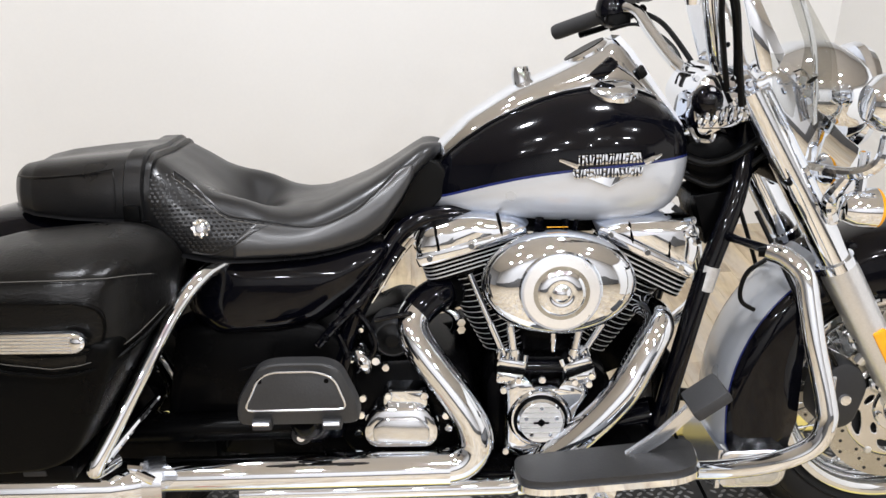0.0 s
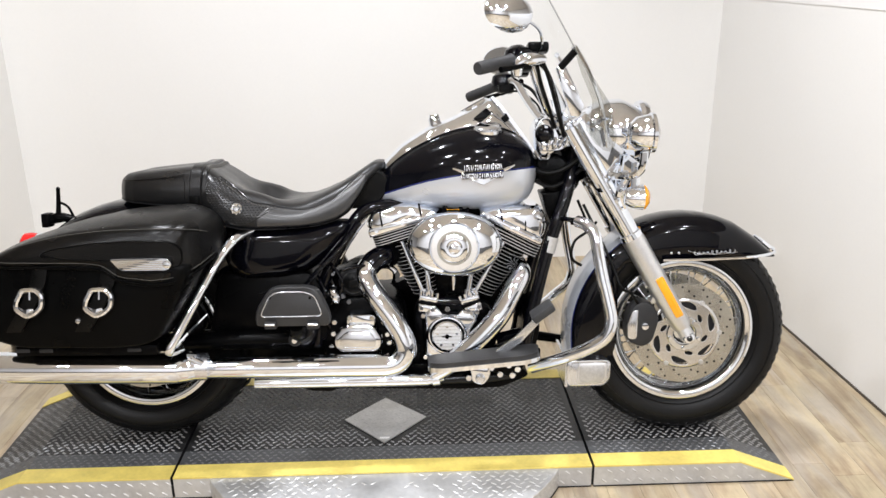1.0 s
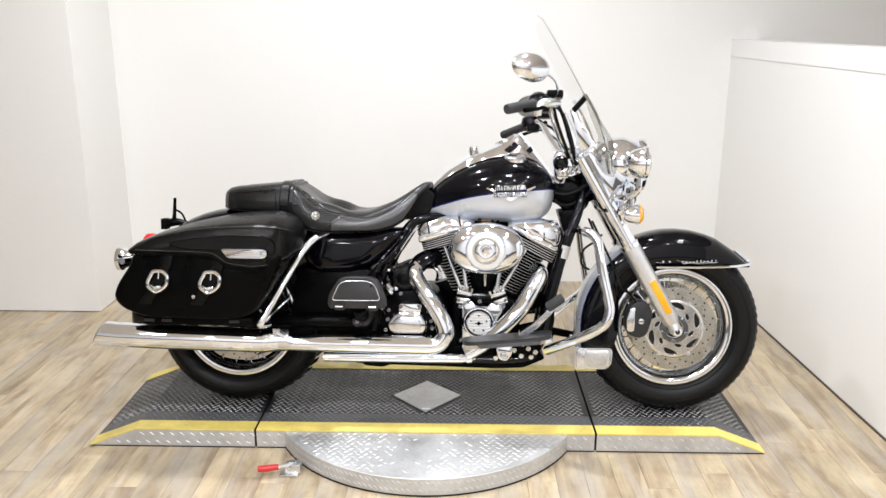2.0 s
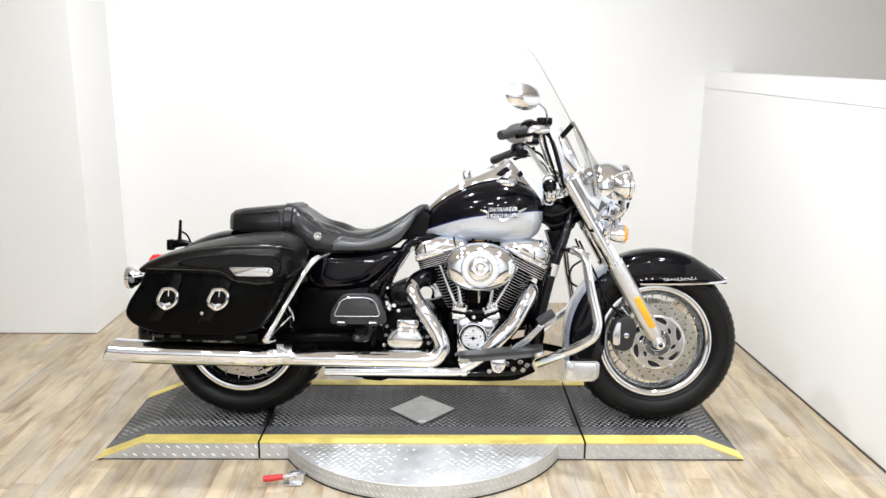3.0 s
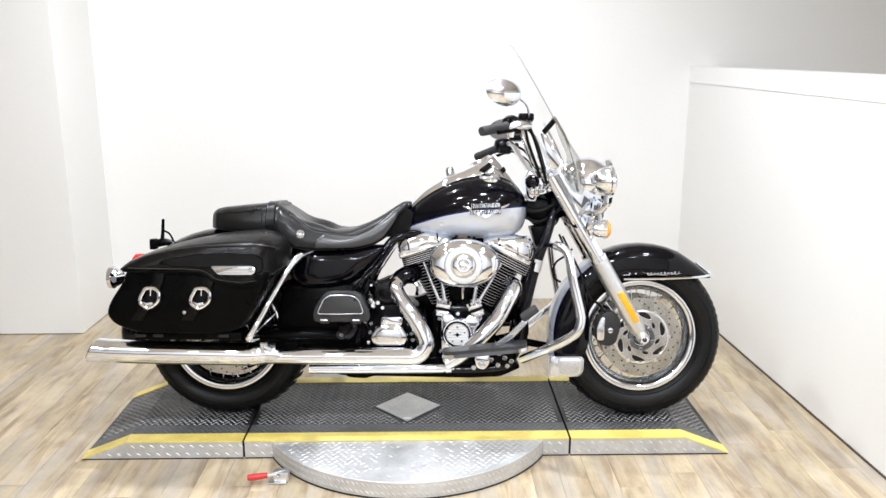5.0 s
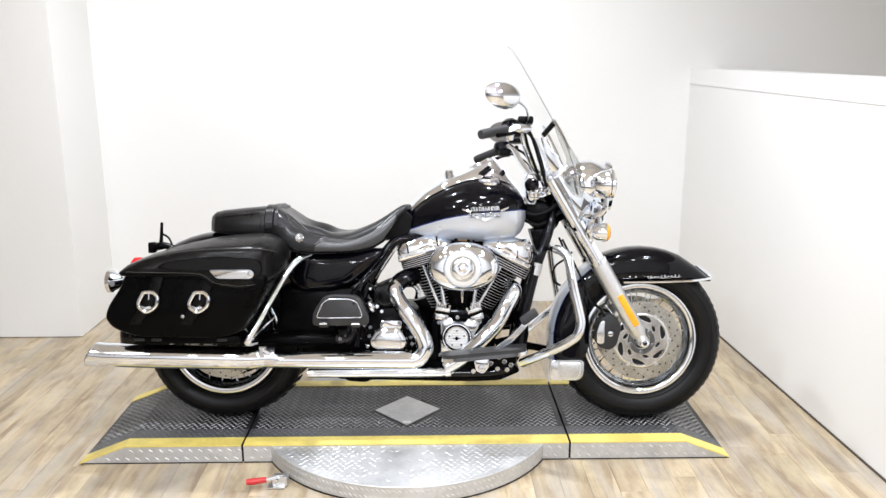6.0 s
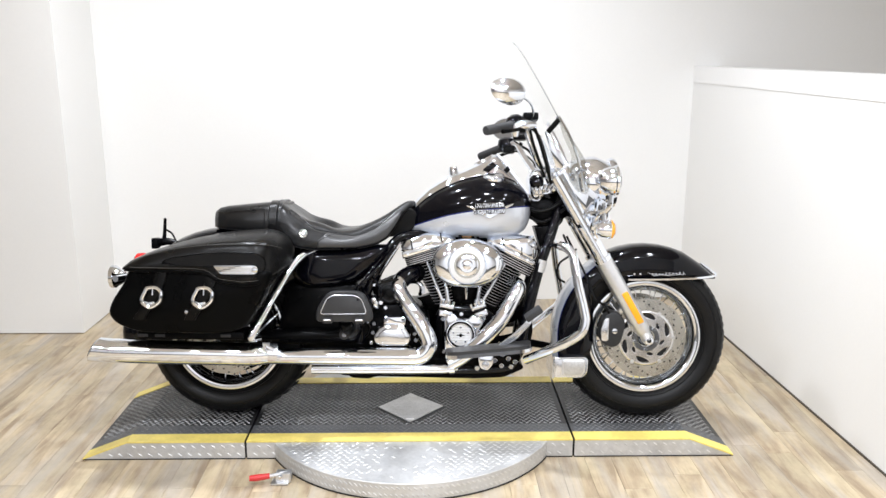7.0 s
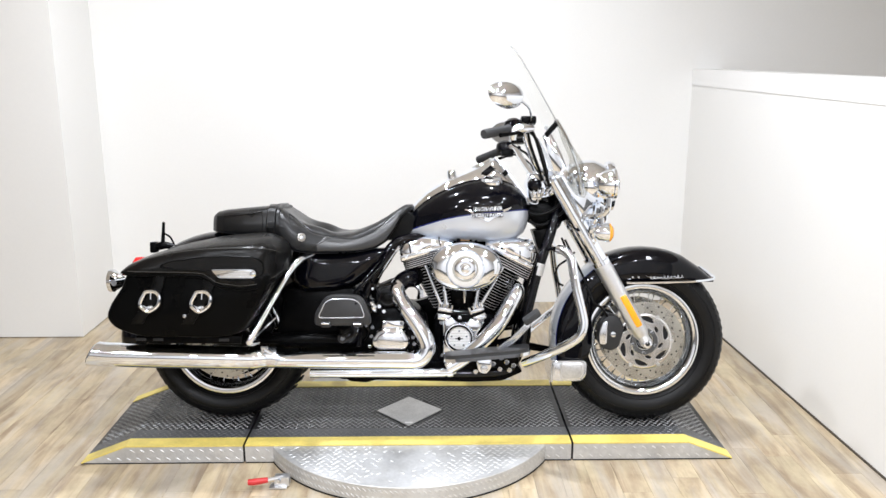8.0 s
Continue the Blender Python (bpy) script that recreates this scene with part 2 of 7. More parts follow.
def add_tube(bm, pts, radius, segs=12, n=8, smooth=True, flat=1.0):
    """A tube along a path; radius: a number or one for each given point."""
    pts = [Vector([float(c) for c in q]) for q in pts]
    path = smooth_path(pts, n) if smooth else [Vector(q) for q in pts]
    if isinstance(radius, (int, float)):
        rad = [radius] * len(path)
    else:
        xs = np.linspace(0, 1, len(radius))
        rad = [float(q) for q in np.interp(np.linspace(0, 1, len(path)), xs, radius)]
    rings, up = [], None
    for i, p in enumerate(path):
        d = (path[min(i + 1, len(path) - 1)] - path[max(i - 1, 0)]).normalized()
        if up is None:
            up = d.orthogonal().normalized()
        up = (up - d * up.dot(d)).normalized()
        side = d.cross(up)
        rings.append([bm.verts.new(p + rad[i] * (math.cos(a) * up + flat * math.sin(a) * side))
                      for a in (2 * math.pi * k / segs for k in range(segs))])
    for r, s in zip(rings, rings[1:]):
        for k in range(segs):
            bm.faces.new((r[k], r[(k + 1) % segs], s[(k + 1) % segs], s[k]))
    bm.faces.new(rings[0][::-1])
    bm.faces.new(rings[-1])
    return bm


def tube(pts, radius, segs=12, n=8, smooth=True, flat=1.0):
    return add_tube(bmesh.new(), pts, radius, segs, n, smooth, flat)


def frame_of(axis):
    z = Vector(axis).normalized()
    x = Vector((-z.y, z.x, 0)) if abs(z.z) < 0.95 else Vector((1, 0, 0))
    x = (x - z * x.dot(z)).normalized()
    return x, z.cross(x), z


def add_lathe(bm, profile, centre=(0, 0, 0), axis=(0, -1, 0), segs=40, ex=1.0, ey=1.0, closed=False):
    """Turns (radius, along) pairs round an axis through centre; ex, ey stretch it to an oval."""
    x, y, z = frame_of(axis)
    c = Vector(centre)
    rings = []
    for r, h in ((float(r), float(h)) for r, h in profile):
        if r < 1e-6:
            rings.append([bm.verts.new(c + z * h)])
        else:
            rings.append([bm.verts.new(c + z * h + r * (ex * math.cos(a) * x + ey * math.sin(a) * y))
                          for a in (2 * math.pi * k / segs for k in range(segs))])
    pairs = list(zip(rings, rings[1:])) + ([(rings[-1], rings[0])] if closed else [])
    for r, s in pairs:
        for k in range(segs):
            k2 = (k + 1) % segs
            if len(r) == 1 and len(s) == 1:
                continue
            if len(r) == 1:
                bm.faces.new((r[0], s[k2], s[k]))
            elif len(s) == 1:
                bm.faces.new((r[k], r[k2], s[0]))
            else:
                bm.faces.new((r[k], r[k2], s[k2], s[k]))
    if not closed:
        for ring in (rings[0], rings[-1]):
            if len(ring) > 2:
                bm.faces.new(ring)
    return bm


def lathe(profile, centre=(0, 0, 0), axis=(0, -1, 0), segs=40, ex=1.0, ey=1.0, closed=False):
    return add_lathe(bmesh.new(), profile, centre, axis, segs, ex, ey, closed)


def rounded(poly, r, n=4):
    """A closed polygon with its corners rounded by arcs."""
    out = []
    for i, p in enumerate(poly):
        a, b, c = Vector(poly[i - 1]), Vector(p), Vector(poly[(i + 1) % len(poly)])
        u, v = a - b, c - b
        k = min(r, u.length * 0.48, v.length * 0.48)
        p0, p1 = b + u.normalized() * k, b + v.normalized() * k
        for j in range(n + 1):
            t = j / n
            out.append(tuple((1 - t) ** 2 * p0 + 2 * t * (1 - t) * b + t * t * p1))
    return out


def add_loft(bm, rings, cap=True):
    vs = [[bm.verts.new([float(c) for c in p]) for p in r] for r in rings]
    n = len(vs[0])
    for r, s in zip(vs, vs[1:]):
        for k in range(n):
            bm.faces.new((r[k], r[(k + 1) % n], s[(k + 1) % n], s[k]))
    if cap:
        bm.faces.new(vs[0][::-1])
        bm.faces.new(vs[-1])
    return bm


def loft(rings, cap=True):
    return add_loft(bmesh.new(), rings, cap)


def add_slab(bm, poly, y0, y1, r=0.0, edge=0.004, n=3):
    """A plate with the outline poly in (x, z), from y0 to y1 (y1 the outer face), its outer rim rounded over edge."""
    ring = rounded(poly, r, n) if r else [tuple(p) for p in poly]
    cx, cz = sum(p[0] for p in ring) / len(ring), sum(p[1] for p in ring) / len(ring)
    size = max(max(abs(p[0] - cx) for p in ring), max(abs(p[1] - cz) for p in ring), 1e-4)
    s = 1 if y1 > y0 else -1

    def at(inset, y):
        k = 1 - inset / size
        return [(cx + (p[0] - cx) * k, y, cz + (p[1] - cz) * k) for p in ring]
    rings = [at(0, y0), at(0, y1 - s * edge), at(edge * 0.3, y1 - s * edge * 0.3), at(edge, y1)]
    return add_loft(bm, rings)


def slab(poly, y0, y1, r=0.0, edge=0.004, n=3):
    return add_slab(bmesh.new(), poly, y0, y1, r, edge, n)


def add_dome(bm, poly, y0, y1, r=0.02, run=0.05, n=6):
    """A plate like slab, but its outer face swells from the rim over a run."""
    ring = rounded(poly, r, 4)
    cx, cz = sum(p[0] for p in ring) / len(ring), sum(p[1] for p in ring) / len(ring)
    size = max(max(abs(p[0] - cx) for p in ring), max(abs(p[1] - cz) for p in ring))
    rings = [[(p[0], y0, p[1]) for p in ring]]
    for i in range(n + 1):
        a = math.pi / 2 * i / n
        k = 1 - run * (1 - math.cos(a)) / size
        rings.append([(cx + (p[0] - cx) * k, y0 + (y1 - y0) * (0.35 + 0.65 * math.sin(a)), cz + (p[1] - cz) * k) for p in ring])
    return add_loft(bm, rings)


def add_box(bm, lo, hi, bevel=0.0):
    made = bmesh.ops.create_cube(bm, size=1)
    c = [(a + b) / 2 for a, b in zip(lo, hi)]
    for v in made["verts"]:
        v.co = Vector((c[0] + v.co.x * (hi[0] - lo[0]), c[1] + v.co.y * (hi[1] - lo[1]), c[2] + v.co.z * (hi[2] - lo[2])))
    if bevel:
        es = list({e for v in made["verts"] for e in v.link_edges})
        bmesh.ops.bevel(bm, geom=es, offset=bevel, segments=2, affect="EDGES", profile=0.6)
    return bm


def box(lo, hi, bevel=0.0):
    return add_box(bmesh.new(), lo, hi, bevel)


def moved(bm, m):
    bm.transform(m)
    return bm


def mesh_from(name, verts, faces, material):
    me = bpy.data.meshes.new(name)
    me.from_pydata(verts, [], faces)
    me.materials.append(material)
    return me


def table(rows, x):
    """Reads each column of rows (first column the key) at x, by straight lines."""
    a = np.array(rows)
    return [float(np.interp(x, a[:, 0], a[:, j])) for j in range(1, a.shape[1])]


# ---------------------------------------------------------------- the room
SKEW = math.tan(radians(2.4))


def wy(x):
    return 1.755 + SKEW * x


def prism(poly, z0, z1):
    """A wall from its plan outline."""
    return loft([[(x, y, z0) for x, y in poly], [(x, y, z1) for x, y in poly]])


H = CEIL
tagged(part("wall_back", prism([(-1.803, wy(-1.803)), (4.4, wy(4.4)), (4.4, wy(4.4) + 0.15), (-1.803, wy(-1.803) + 0.15)], 0, H), WALL, sharp=20),
       "matte white painted wall behind the motorcycle", "wall", kind="structure")
tagged(part("wall_left_block", prism([(-5.2, 1.193), (-1.803, 1.194), (-1.803, wy(-1.83) + 0.15), (-5.2, 1.80)], 0.005, H), WALL, sharp=20),
       "white painted wall return that forms the alcove", "wall", kind="structure")


def right_x(y):
    return 1.613 - SKEW * y


tagged(part("wall_right_partition", prism([(right_x(-1.6), -1.6), (right_x(wy(1.6)), wy(1.6)), (right_x(wy(1.6)) + 0.13, wy(1.75)), (right_x(-1.6) + 0.13, -1.6)], 0.005, 1.285), WALL, sharp=20),
       "white half-height partition wall beside the turntable", "wall", kind="structure")
tagged(part("trim_partition_cap", prism([(right_x(-1.62) - 0.004, -1.62), (right_x(wy(1.6)) - 0.004, wy(1.6) - 0.002), (right_x(wy(1.6)) + 0.15, wy(1.75) - 0.002), (right_x(-1.62) + 0.15, -1.62)], 1.285, 1.375), TRIM, sharp=20),
       "white wooden cap board along the partition", "trim", kind="structure")
# dark strip along the partition's foot, painting in the shadow gap
tagged(part("trim_floor_gap", prism([(right_x(-1.6) - 0.004, -1.6), (right_x(wy(1.6)) - 0.004, wy(1.6) - 0.002), (right_x(wy(1.6)) + 0.002, wy(1.6) - 0.002), (right_x(-1.6) + 0.002, -1.6)], 0.0, 0.009), mat("partition_gap_shade", (0.075, 0.06, 0.045), 0.7), sharp=20),
       "thin dark strip painted as the shadow gap between partition and floor", "trim", kind="structure")
tagged(part("wall_far_right", prism([(4.4, wy(4.4) + 0.15), (4.4, -5.2), (4.55, -5.2), (4.55, wy(4.4) + 0.15)], 0, H), WALL, sharp=20),
       "white painted wall of the showroom beyond the partition", "wall", kind="structure")
tagged(part("wall_rear", box((-5.35, -5.35, 0), (4.55, -5.2, H)), DARK_WALL, sharp=20), "white painted rear wall of the showroom", "wall", kind="structure")
# unseen panel, added behind the camera to give the chrome dark reflections
tagged(part("wainscot_rear", box((-5.2, -5.2, 0), (4.4, -5.17, 0.48), 0.004), REFLECTION_DARK, sharp=20), "unseen charcoal panel added low on the rear wall for dark chrome reflections", "wall panel", kind="structure")
tagged(part("wall_far_left", box((-5.35, -5.2, 0), (-5.2, 1.80, H)), GREY_WALL, sharp=20), "grey painted side wall of the showroom", "wall", kind="structure")
tagged(part("ceiling", box((-5.35, -5.35, H), (4.55, 2.1, H + 0.1)), CEILING, sharp=20), "plain off-white ceiling with round lamps", "ceiling", kind="structure")
floor = tagged(part("floor", box((-5.35, -5.35, -0.12), (4.55, 2.1, -0.004)), mat("floor_joint", (0.29, 0.235, 0.155), 0.7), sharp=20),
               "pale oak laminate plank floor", "floor", kind="structure")

GLOW = glow("lamp_diffuser", (0.98, 0.98, 1.0), 8.0)
lamp_data = bpy.data.lights.new("ceiling_lamp_light", "AREA")
lamp_data.shape, lamp_data.size = "DISK", 0.15
lamp_data.energy, lamp_data.color = LAMP_POWER, (0.875, 0.925, 1.0)
lamp = new("ceiling_lamp")
tagged(lamp, "round white recessed ceiling lamp, switched on", "ceiling lamp", "ceiling lamps")
part("ring", lathe([(0.066, 0.0), (0.086, 0.0), (0.086, 0.010), (0.066, 0.016)], axis=(0, 0, -1), segs=32, closed=True), TRIM, lamp)
part("diffuser", lathe([(0.0, 0.004), (0.066, 0.004), (0.066, 0.0)], axis=(0, 0, -1), segs=32), GLOW, lamp)
lamp.matrix_basis = pose(LAMPS[0][0], LAMPS[0][1], CEIL)
for x, y in LAMPS[1:]:
    copy_thing(lamp, pose(x, y, CEIL))
alcove_data = lamp_data.copy()
alcove_data.energy = ALCOVE_POWER
for x, y in LAMPS:
    new("lamp_light", alcove_data if y > 0 else lamp_data).matrix_basis = pose(x, y, CEIL - 0.03)

# ---------------------------------------------------------------- the turntable platform
X0, X1, S0, S1 = -1.25, 1.142, -0.655, 0.548      # tips and seams
YF, YB, TOP = -0.19, 0.405, 0.070
RAMP = 0.165


def top_z(x):
    if x < X0 + RAMP:
        return 0.006 + (TOP - 0.006) * max(0.0, x - X0) / RAMP
    if x > X1 - RAMP:
        return 0.006 + (TOP - 0.006) * max(0.0, X1 - x) / RAMP
    return TOP


platform = tagged(new("motorcycle_turntable"), "black tread plate motorcycle turntable with yellow edge stripes on the floor", "turntable")


def lozenge(bm, x, y, z, ang, l=0.0105, w=0.0044, h=0.0026, nz=None):
    """One raised tread mark: a six-sided dome."""
    c, s = math.cos(ang), math.sin(ang)

    def put(a, b, k):
        px, py = x + a * c - b * s, y + a * s + b * c
        return bm.verts.new((px, py, (nz(px) if nz else z) + k))
    base = [put(-l, 0, 0), put(-l * .5, -w, 0), put(l * .5, -w, 0), put(l, 0, 0), put(l * .5, w, 0), put(-l * .5, w, 0)]
    t0, t1 = put(-l * .55, 0, h), put(l * .55, 0, h)
    for f in ((base[0], base[1], t0), (base[1], base[2], t1, t0), (base[2], base[3], t1), (base[3], base[4], t1), (base[4], base[5], t0, t1), (base[5], base[0], t0)):
        bm.faces.new(f)


def deck(name, xa, xb):
    """One section of the deck: plate with ramped end, skirts, stripes and tread marks."""
    xs = sorted({xa, xb} | {x for x in (X0 + RAMP, X1 - RAMP) if xa < x < xb})
    sec = part(name, loft([[(x, YF + 0.003, max(0.0, 0.002)), (x, YB - 0.003, 0.002), (x, YB - 0.003, top_z(x) - 0.002), (x, YF + 0.003, top_z(x) - 0.002)] for x in xs]), TREAD_DARK, platform, sharp=15)
    # skirts front and back
    for y0, y1 in ((YF, YF + 0.003), (YB - 0.003, YB)):
        part("skirt", loft([[(x, y0, 0.004), (x, y1, 0.004), (x, y1, max(0.0045, top_z(x) - 0.001)), (x, y0, max(0.0045, top_z(x) - 0.001))] for x in xs]), TREAD_ALU, sec, "bare aluminium tread plate skirt", sharp=15)
    for y0, y1 in ((YF - 0.0015, YF + 0.062), (YB - 0.058, YB + 0.001)):
        part("stripe", loft([[(x, y0, top_z(x) - 0.004), (x, y1, top_z(x) - 0.004), (x, y1, top_z(x) + 0.001), (x, y0, top_z(x) + 0.001)] for x in xs]), YELLOW, sec, "worn yellow painted edge stripe", sharp=15)
    bm, rubbed = bmesh.new(), bmesh.new()
    y, row = YF + 0.073, 0
    while y < YB - 0.065:
        x = xa + 0.02 + (row % 2) * 0.0115
        k = 0
        while x < xb - 0.018:
            inside = abs(x + 0.057) + abs(y - 0.098) < 0.15
            if not inside:
                if y < YF + 0.132:
                    lozenge(rubbed, x, y, 0, radians(35 if (k + row) % 2 else -35), l=0.0078, w=0.0031, h=0.0016, nz=lambda q: top_z(q) - 0.0012)
                else:
                    lozenge(bm, x, y, 0, radians(35 if (k + row) % 2 else -35), l=0.0086, w=0.0034, nz=lambda q: top_z(q) - 0.002)
            x += 0.023
            k += 1
        y += 0.0145
        row += 1
    tagged(part("tread_relief", bm, TREAD_MARK, sec, sharp=20), kind="stuff")
    tagged(part("rubbed_relief", rubbed, WORN_MARK, sec, sharp=20), kind="stuff")
    part("worn_band", loft([[(x, YF + 0.062, top_z(x) - 0.004), (x, YF + 0.135, top_z(x) - 0.004), (x, YF + 0.135, top_z(x) - 0.0012), (x, YF + 0.062, top_z(x) - 0.0012)] for x in xs]), WORN, sec, "grey worn strip beside the stripe", sharp=15)
    # black strip at the skirt's foot, painted in as its shadow line
    part("floor_gap", loft([[(x, YF - 0.0012, 0.0), (x, YF + 0.004, 0.0), (x, YF + 0.004, 0.0042), (x, YF - 0.0012, 0.0042)] for x in xs]), GAP_SHADE, sec, "black strip standing in for the shadow under the skirt", sharp=15)
    bm = bmesh.new()
    for row, z in enumerate((0.018, 0.05)):
        x = xa + 0.03
        while x < xb - 0.02:
            if z < top_z(x) - 0.012 and z < top_z(x + 0.02) - 0.008 and z < top_z(x - 0.02) - 0.008:
                b2 = bmesh.new()
                lozenge(b2, 0, 0, 0, radians(-35), l=0.0105, w=0.0028, h=0.0016)
                b2.transform(Matrix.Translation((x + (row % 2) * 0.015, YF, z)) @ Matrix.Rotation(radians(90), 4, "X"))
                me = bpy.data.meshes.new("t")
                b2.to_mesh(me)
                b2.free()
                bm.from_mesh(me)
                bpy.data.meshes.remove(me)
            x += 0.036
    tagged(part("skirt_relief", bm, SKIRT_MARK, sec, sharp=20), kind="stuff")
    return sec


deck("ramp_section", X0, S0 - 0.004)
deck("centre_section", S0 + 0.004, S1 - 0.004)
deck("ramp_section", S1 + 0.004, X1)
part("seam_bar", box((S0 - 0.004, YF + 0.006, 0.004), (S0 + 0.004, YB - 0.006, 0.045)), GAP_SHADE, platform)
part("seam_bar", box((S1 - 0.004, YF + 0.006, 0.004), (S1 + 0.004, YB - 0.006, 0.045)), GAP_SHADE, platform)
DC, DR = (-0.05, 0.075), 0.565
disc = part("base_disc", lathe([(0.0, 0.064), (DR - 0.002, 0.064), (DR, 0.062), (DR, 0.006), (DR - 0.01, 0.004), (0.0, 0.004)], (DC[0], DC[1], 0), (0, 0, 1), 120), TREAD_ALU, platform, "round bare tread plate turntable base", sharp=25)
bm = bmesh.new()
rnd = random.Random(5)
row, y = 0, DC[1] - DR + 0.01
while y < YF - 0.006:
    x, k = DC[0] - 0.6 + (row % 2) * 0.0135, 0
    while x < DC[0] + 0.6:
        rubbed_away = rnd.random() < 0.9 * math.exp(-((x + 0.06 - 0.5 * (y + 0.3)) / 0.15) ** 2)
        if (x - DC[0]) ** 2 + (y - DC[1]) ** 2 < (DR - 0.014) ** 2 and not rubbed_away:
            lozenge(bm, x, y, 0.064, radians(35 if (k + row) % 2 else -35), l=0.0104, w=0.0029, h=0.0015)
        x += 0.027
        k += 1
    y += 0.0175
    row += 1
tagged(part("tread_relief", bm, SKIRT_MARK, disc, sharp=20), kind="stuff")
# black ring at the disc's foot, painted in as its shadow line
part("floor_gap", lathe([(DR - 0.02, 0.0), (DR + 0.0012, 0.0), (DR + 0.0012, 0.0055), (DR - 0.02, 0.0055)], (DC[0], DC[1], 0), (0, 0, 1), 120, closed=True), GAP_SHADE, disc, "black ring standing in for the shadow under the rim")
bm = bmesh.new()
for k in range(96):
    a = math.pi + math.pi * (k + 0.5) / 96
    for z in (0.02, 0.046):
        b3 = bmesh.new()
        lozenge(b3, 0, 0, 0, radians(-40), l=0.0100, w=0.0029, h=0.0016)
        b3.transform(Matrix.Translation((DC[0] + DR * math.cos(a + z * .4), DC[1] + DR * math.sin(a + z * .4), z)) @ Matrix.Rotation(a + radians(90), 4, "Z") @ Matrix.Rotation(radians(90), 4, "X"))
        me = bpy.data.meshes.new("t")
        b3.to_mesh(me)
        b3.free()
        bm.from_mesh(me)
        bpy.data.meshes.remove(me)
tagged(part("rim_relief", bm, SKIRT_MARK, disc, sharp=20), kind="stuff")
dia = [(-0.187, 0.098), (-0.057, -0.04), (0.073, 0.104), (-0.061, 0.232)]
part("diamond_plate", loft([[(x, y, TOP - 0.001) for x, y in dia], [(x, y, TOP + 0.0025) for x, y in dia]]), GALV, platform, "brushed steel diamond cover plate", sharp=15)
bm = bmesh.new()
for i in range(-4, 5):
    for k in range(-4, 5):
        x, y = -0.057 + i * 0.024 + (0.012 if k % 2 else 0), 0.098 + k * 0.024
        if abs(x + 0.057) / 0.118 + abs(y - 0.098) / 0.125 < 1:
            lozenge(bm, x, y, TOP + 0.0025, radians(38 if (i + k) % 2 else -38), l=0.0095, w=0.0030, h=0.0007)
tagged(part("plate_relief", bm, GALV, platform, sharp=20), kind="stuff")
part("plate_label", box((-0.072, -0.018, TOP + 0.0025), (-0.042, -0.010, TOP + 0.0032)), TRIM, platform, "small pale label strip")

clamp = tagged(new("toggle_clamp"), "steel toggle clamp with a red vinyl grip on the turntable base", "clamp")
part("grip", tube([(-0.60, -0.385, 0.030), (-0.575, -0.383, 0.031), (-0.533, -0.376, 0.034)], [0.010, 0.012, 0.0095], 12), RED_GRIP, clamp, "red vinyl grip")
part("lever", tube([(-0.535, -0.376, 0.034), (-0.50, -0.368, 0.038), (-0.475, -0.352, 0.034)], 0.006, 8), ALU, clamp)
part("body", box((-0.515, -0.372, 0.004), (-0.462, -0.338, 0.040), 0.005), ALU, clamp)
part("pivot_bolt", lathe([(0.0, 0.012), (0.007, 0.011), (0.008, 0.0)], (-0.497, -0.372, 0.03), (0, -1, 0), 12), CHROME_DULL, clamp)
part("base_bar", box((-0.530, -0.385, 0.002), (-0.470, -0.345, 0.008), 0.002), ALU, clamp)

# ---------------------------------------------------------------- the motorcycle
bike = tagged(new("motorcycle"), "black and silver touring motorcycle with chrome engine leaning on its stand", "motorcycle")
bike.matrix_basis = Matrix.Translation((0.04, 0.05, TOP + 0.002)) @ Matrix.Rotation(radians(-2), 4, "Z") @ Matrix.Rotation(radians(-9), 4, "X")
FW, RW = (0.802, 0.316), (-0.798, 0.316)          # wheel centres, x and z


def bolt(parent, x, y, z, r=0.007, axis=(0, -1, 0), h=0.006, material=None, name="bolt"):
    return part(name, lathe([(0, h), (r * .8, h), (r, h * .7), (r, -0.004), (0, -0.004)], (x, y, z), axis, 12), material or CHROME, parent)


# wheels
def tyre_profile(R, w, rim):
    """Cross-section of a tyre as (radius, across)."""
    pts = [(rim, -w * .62), (rim + 0.012, -w * .80), ((R + rim) / 2 - 0.01, -w), (R - 0.045, -w * .97), (R - 0.022, -w * .82), (R - 0.008, -w * .5), (R, 0)]
    return pts + [(r, -h) for r, h in pts[-2::-1]] + [(rim - 0.004, w * .5), (rim - 0.004, -w * .5)]


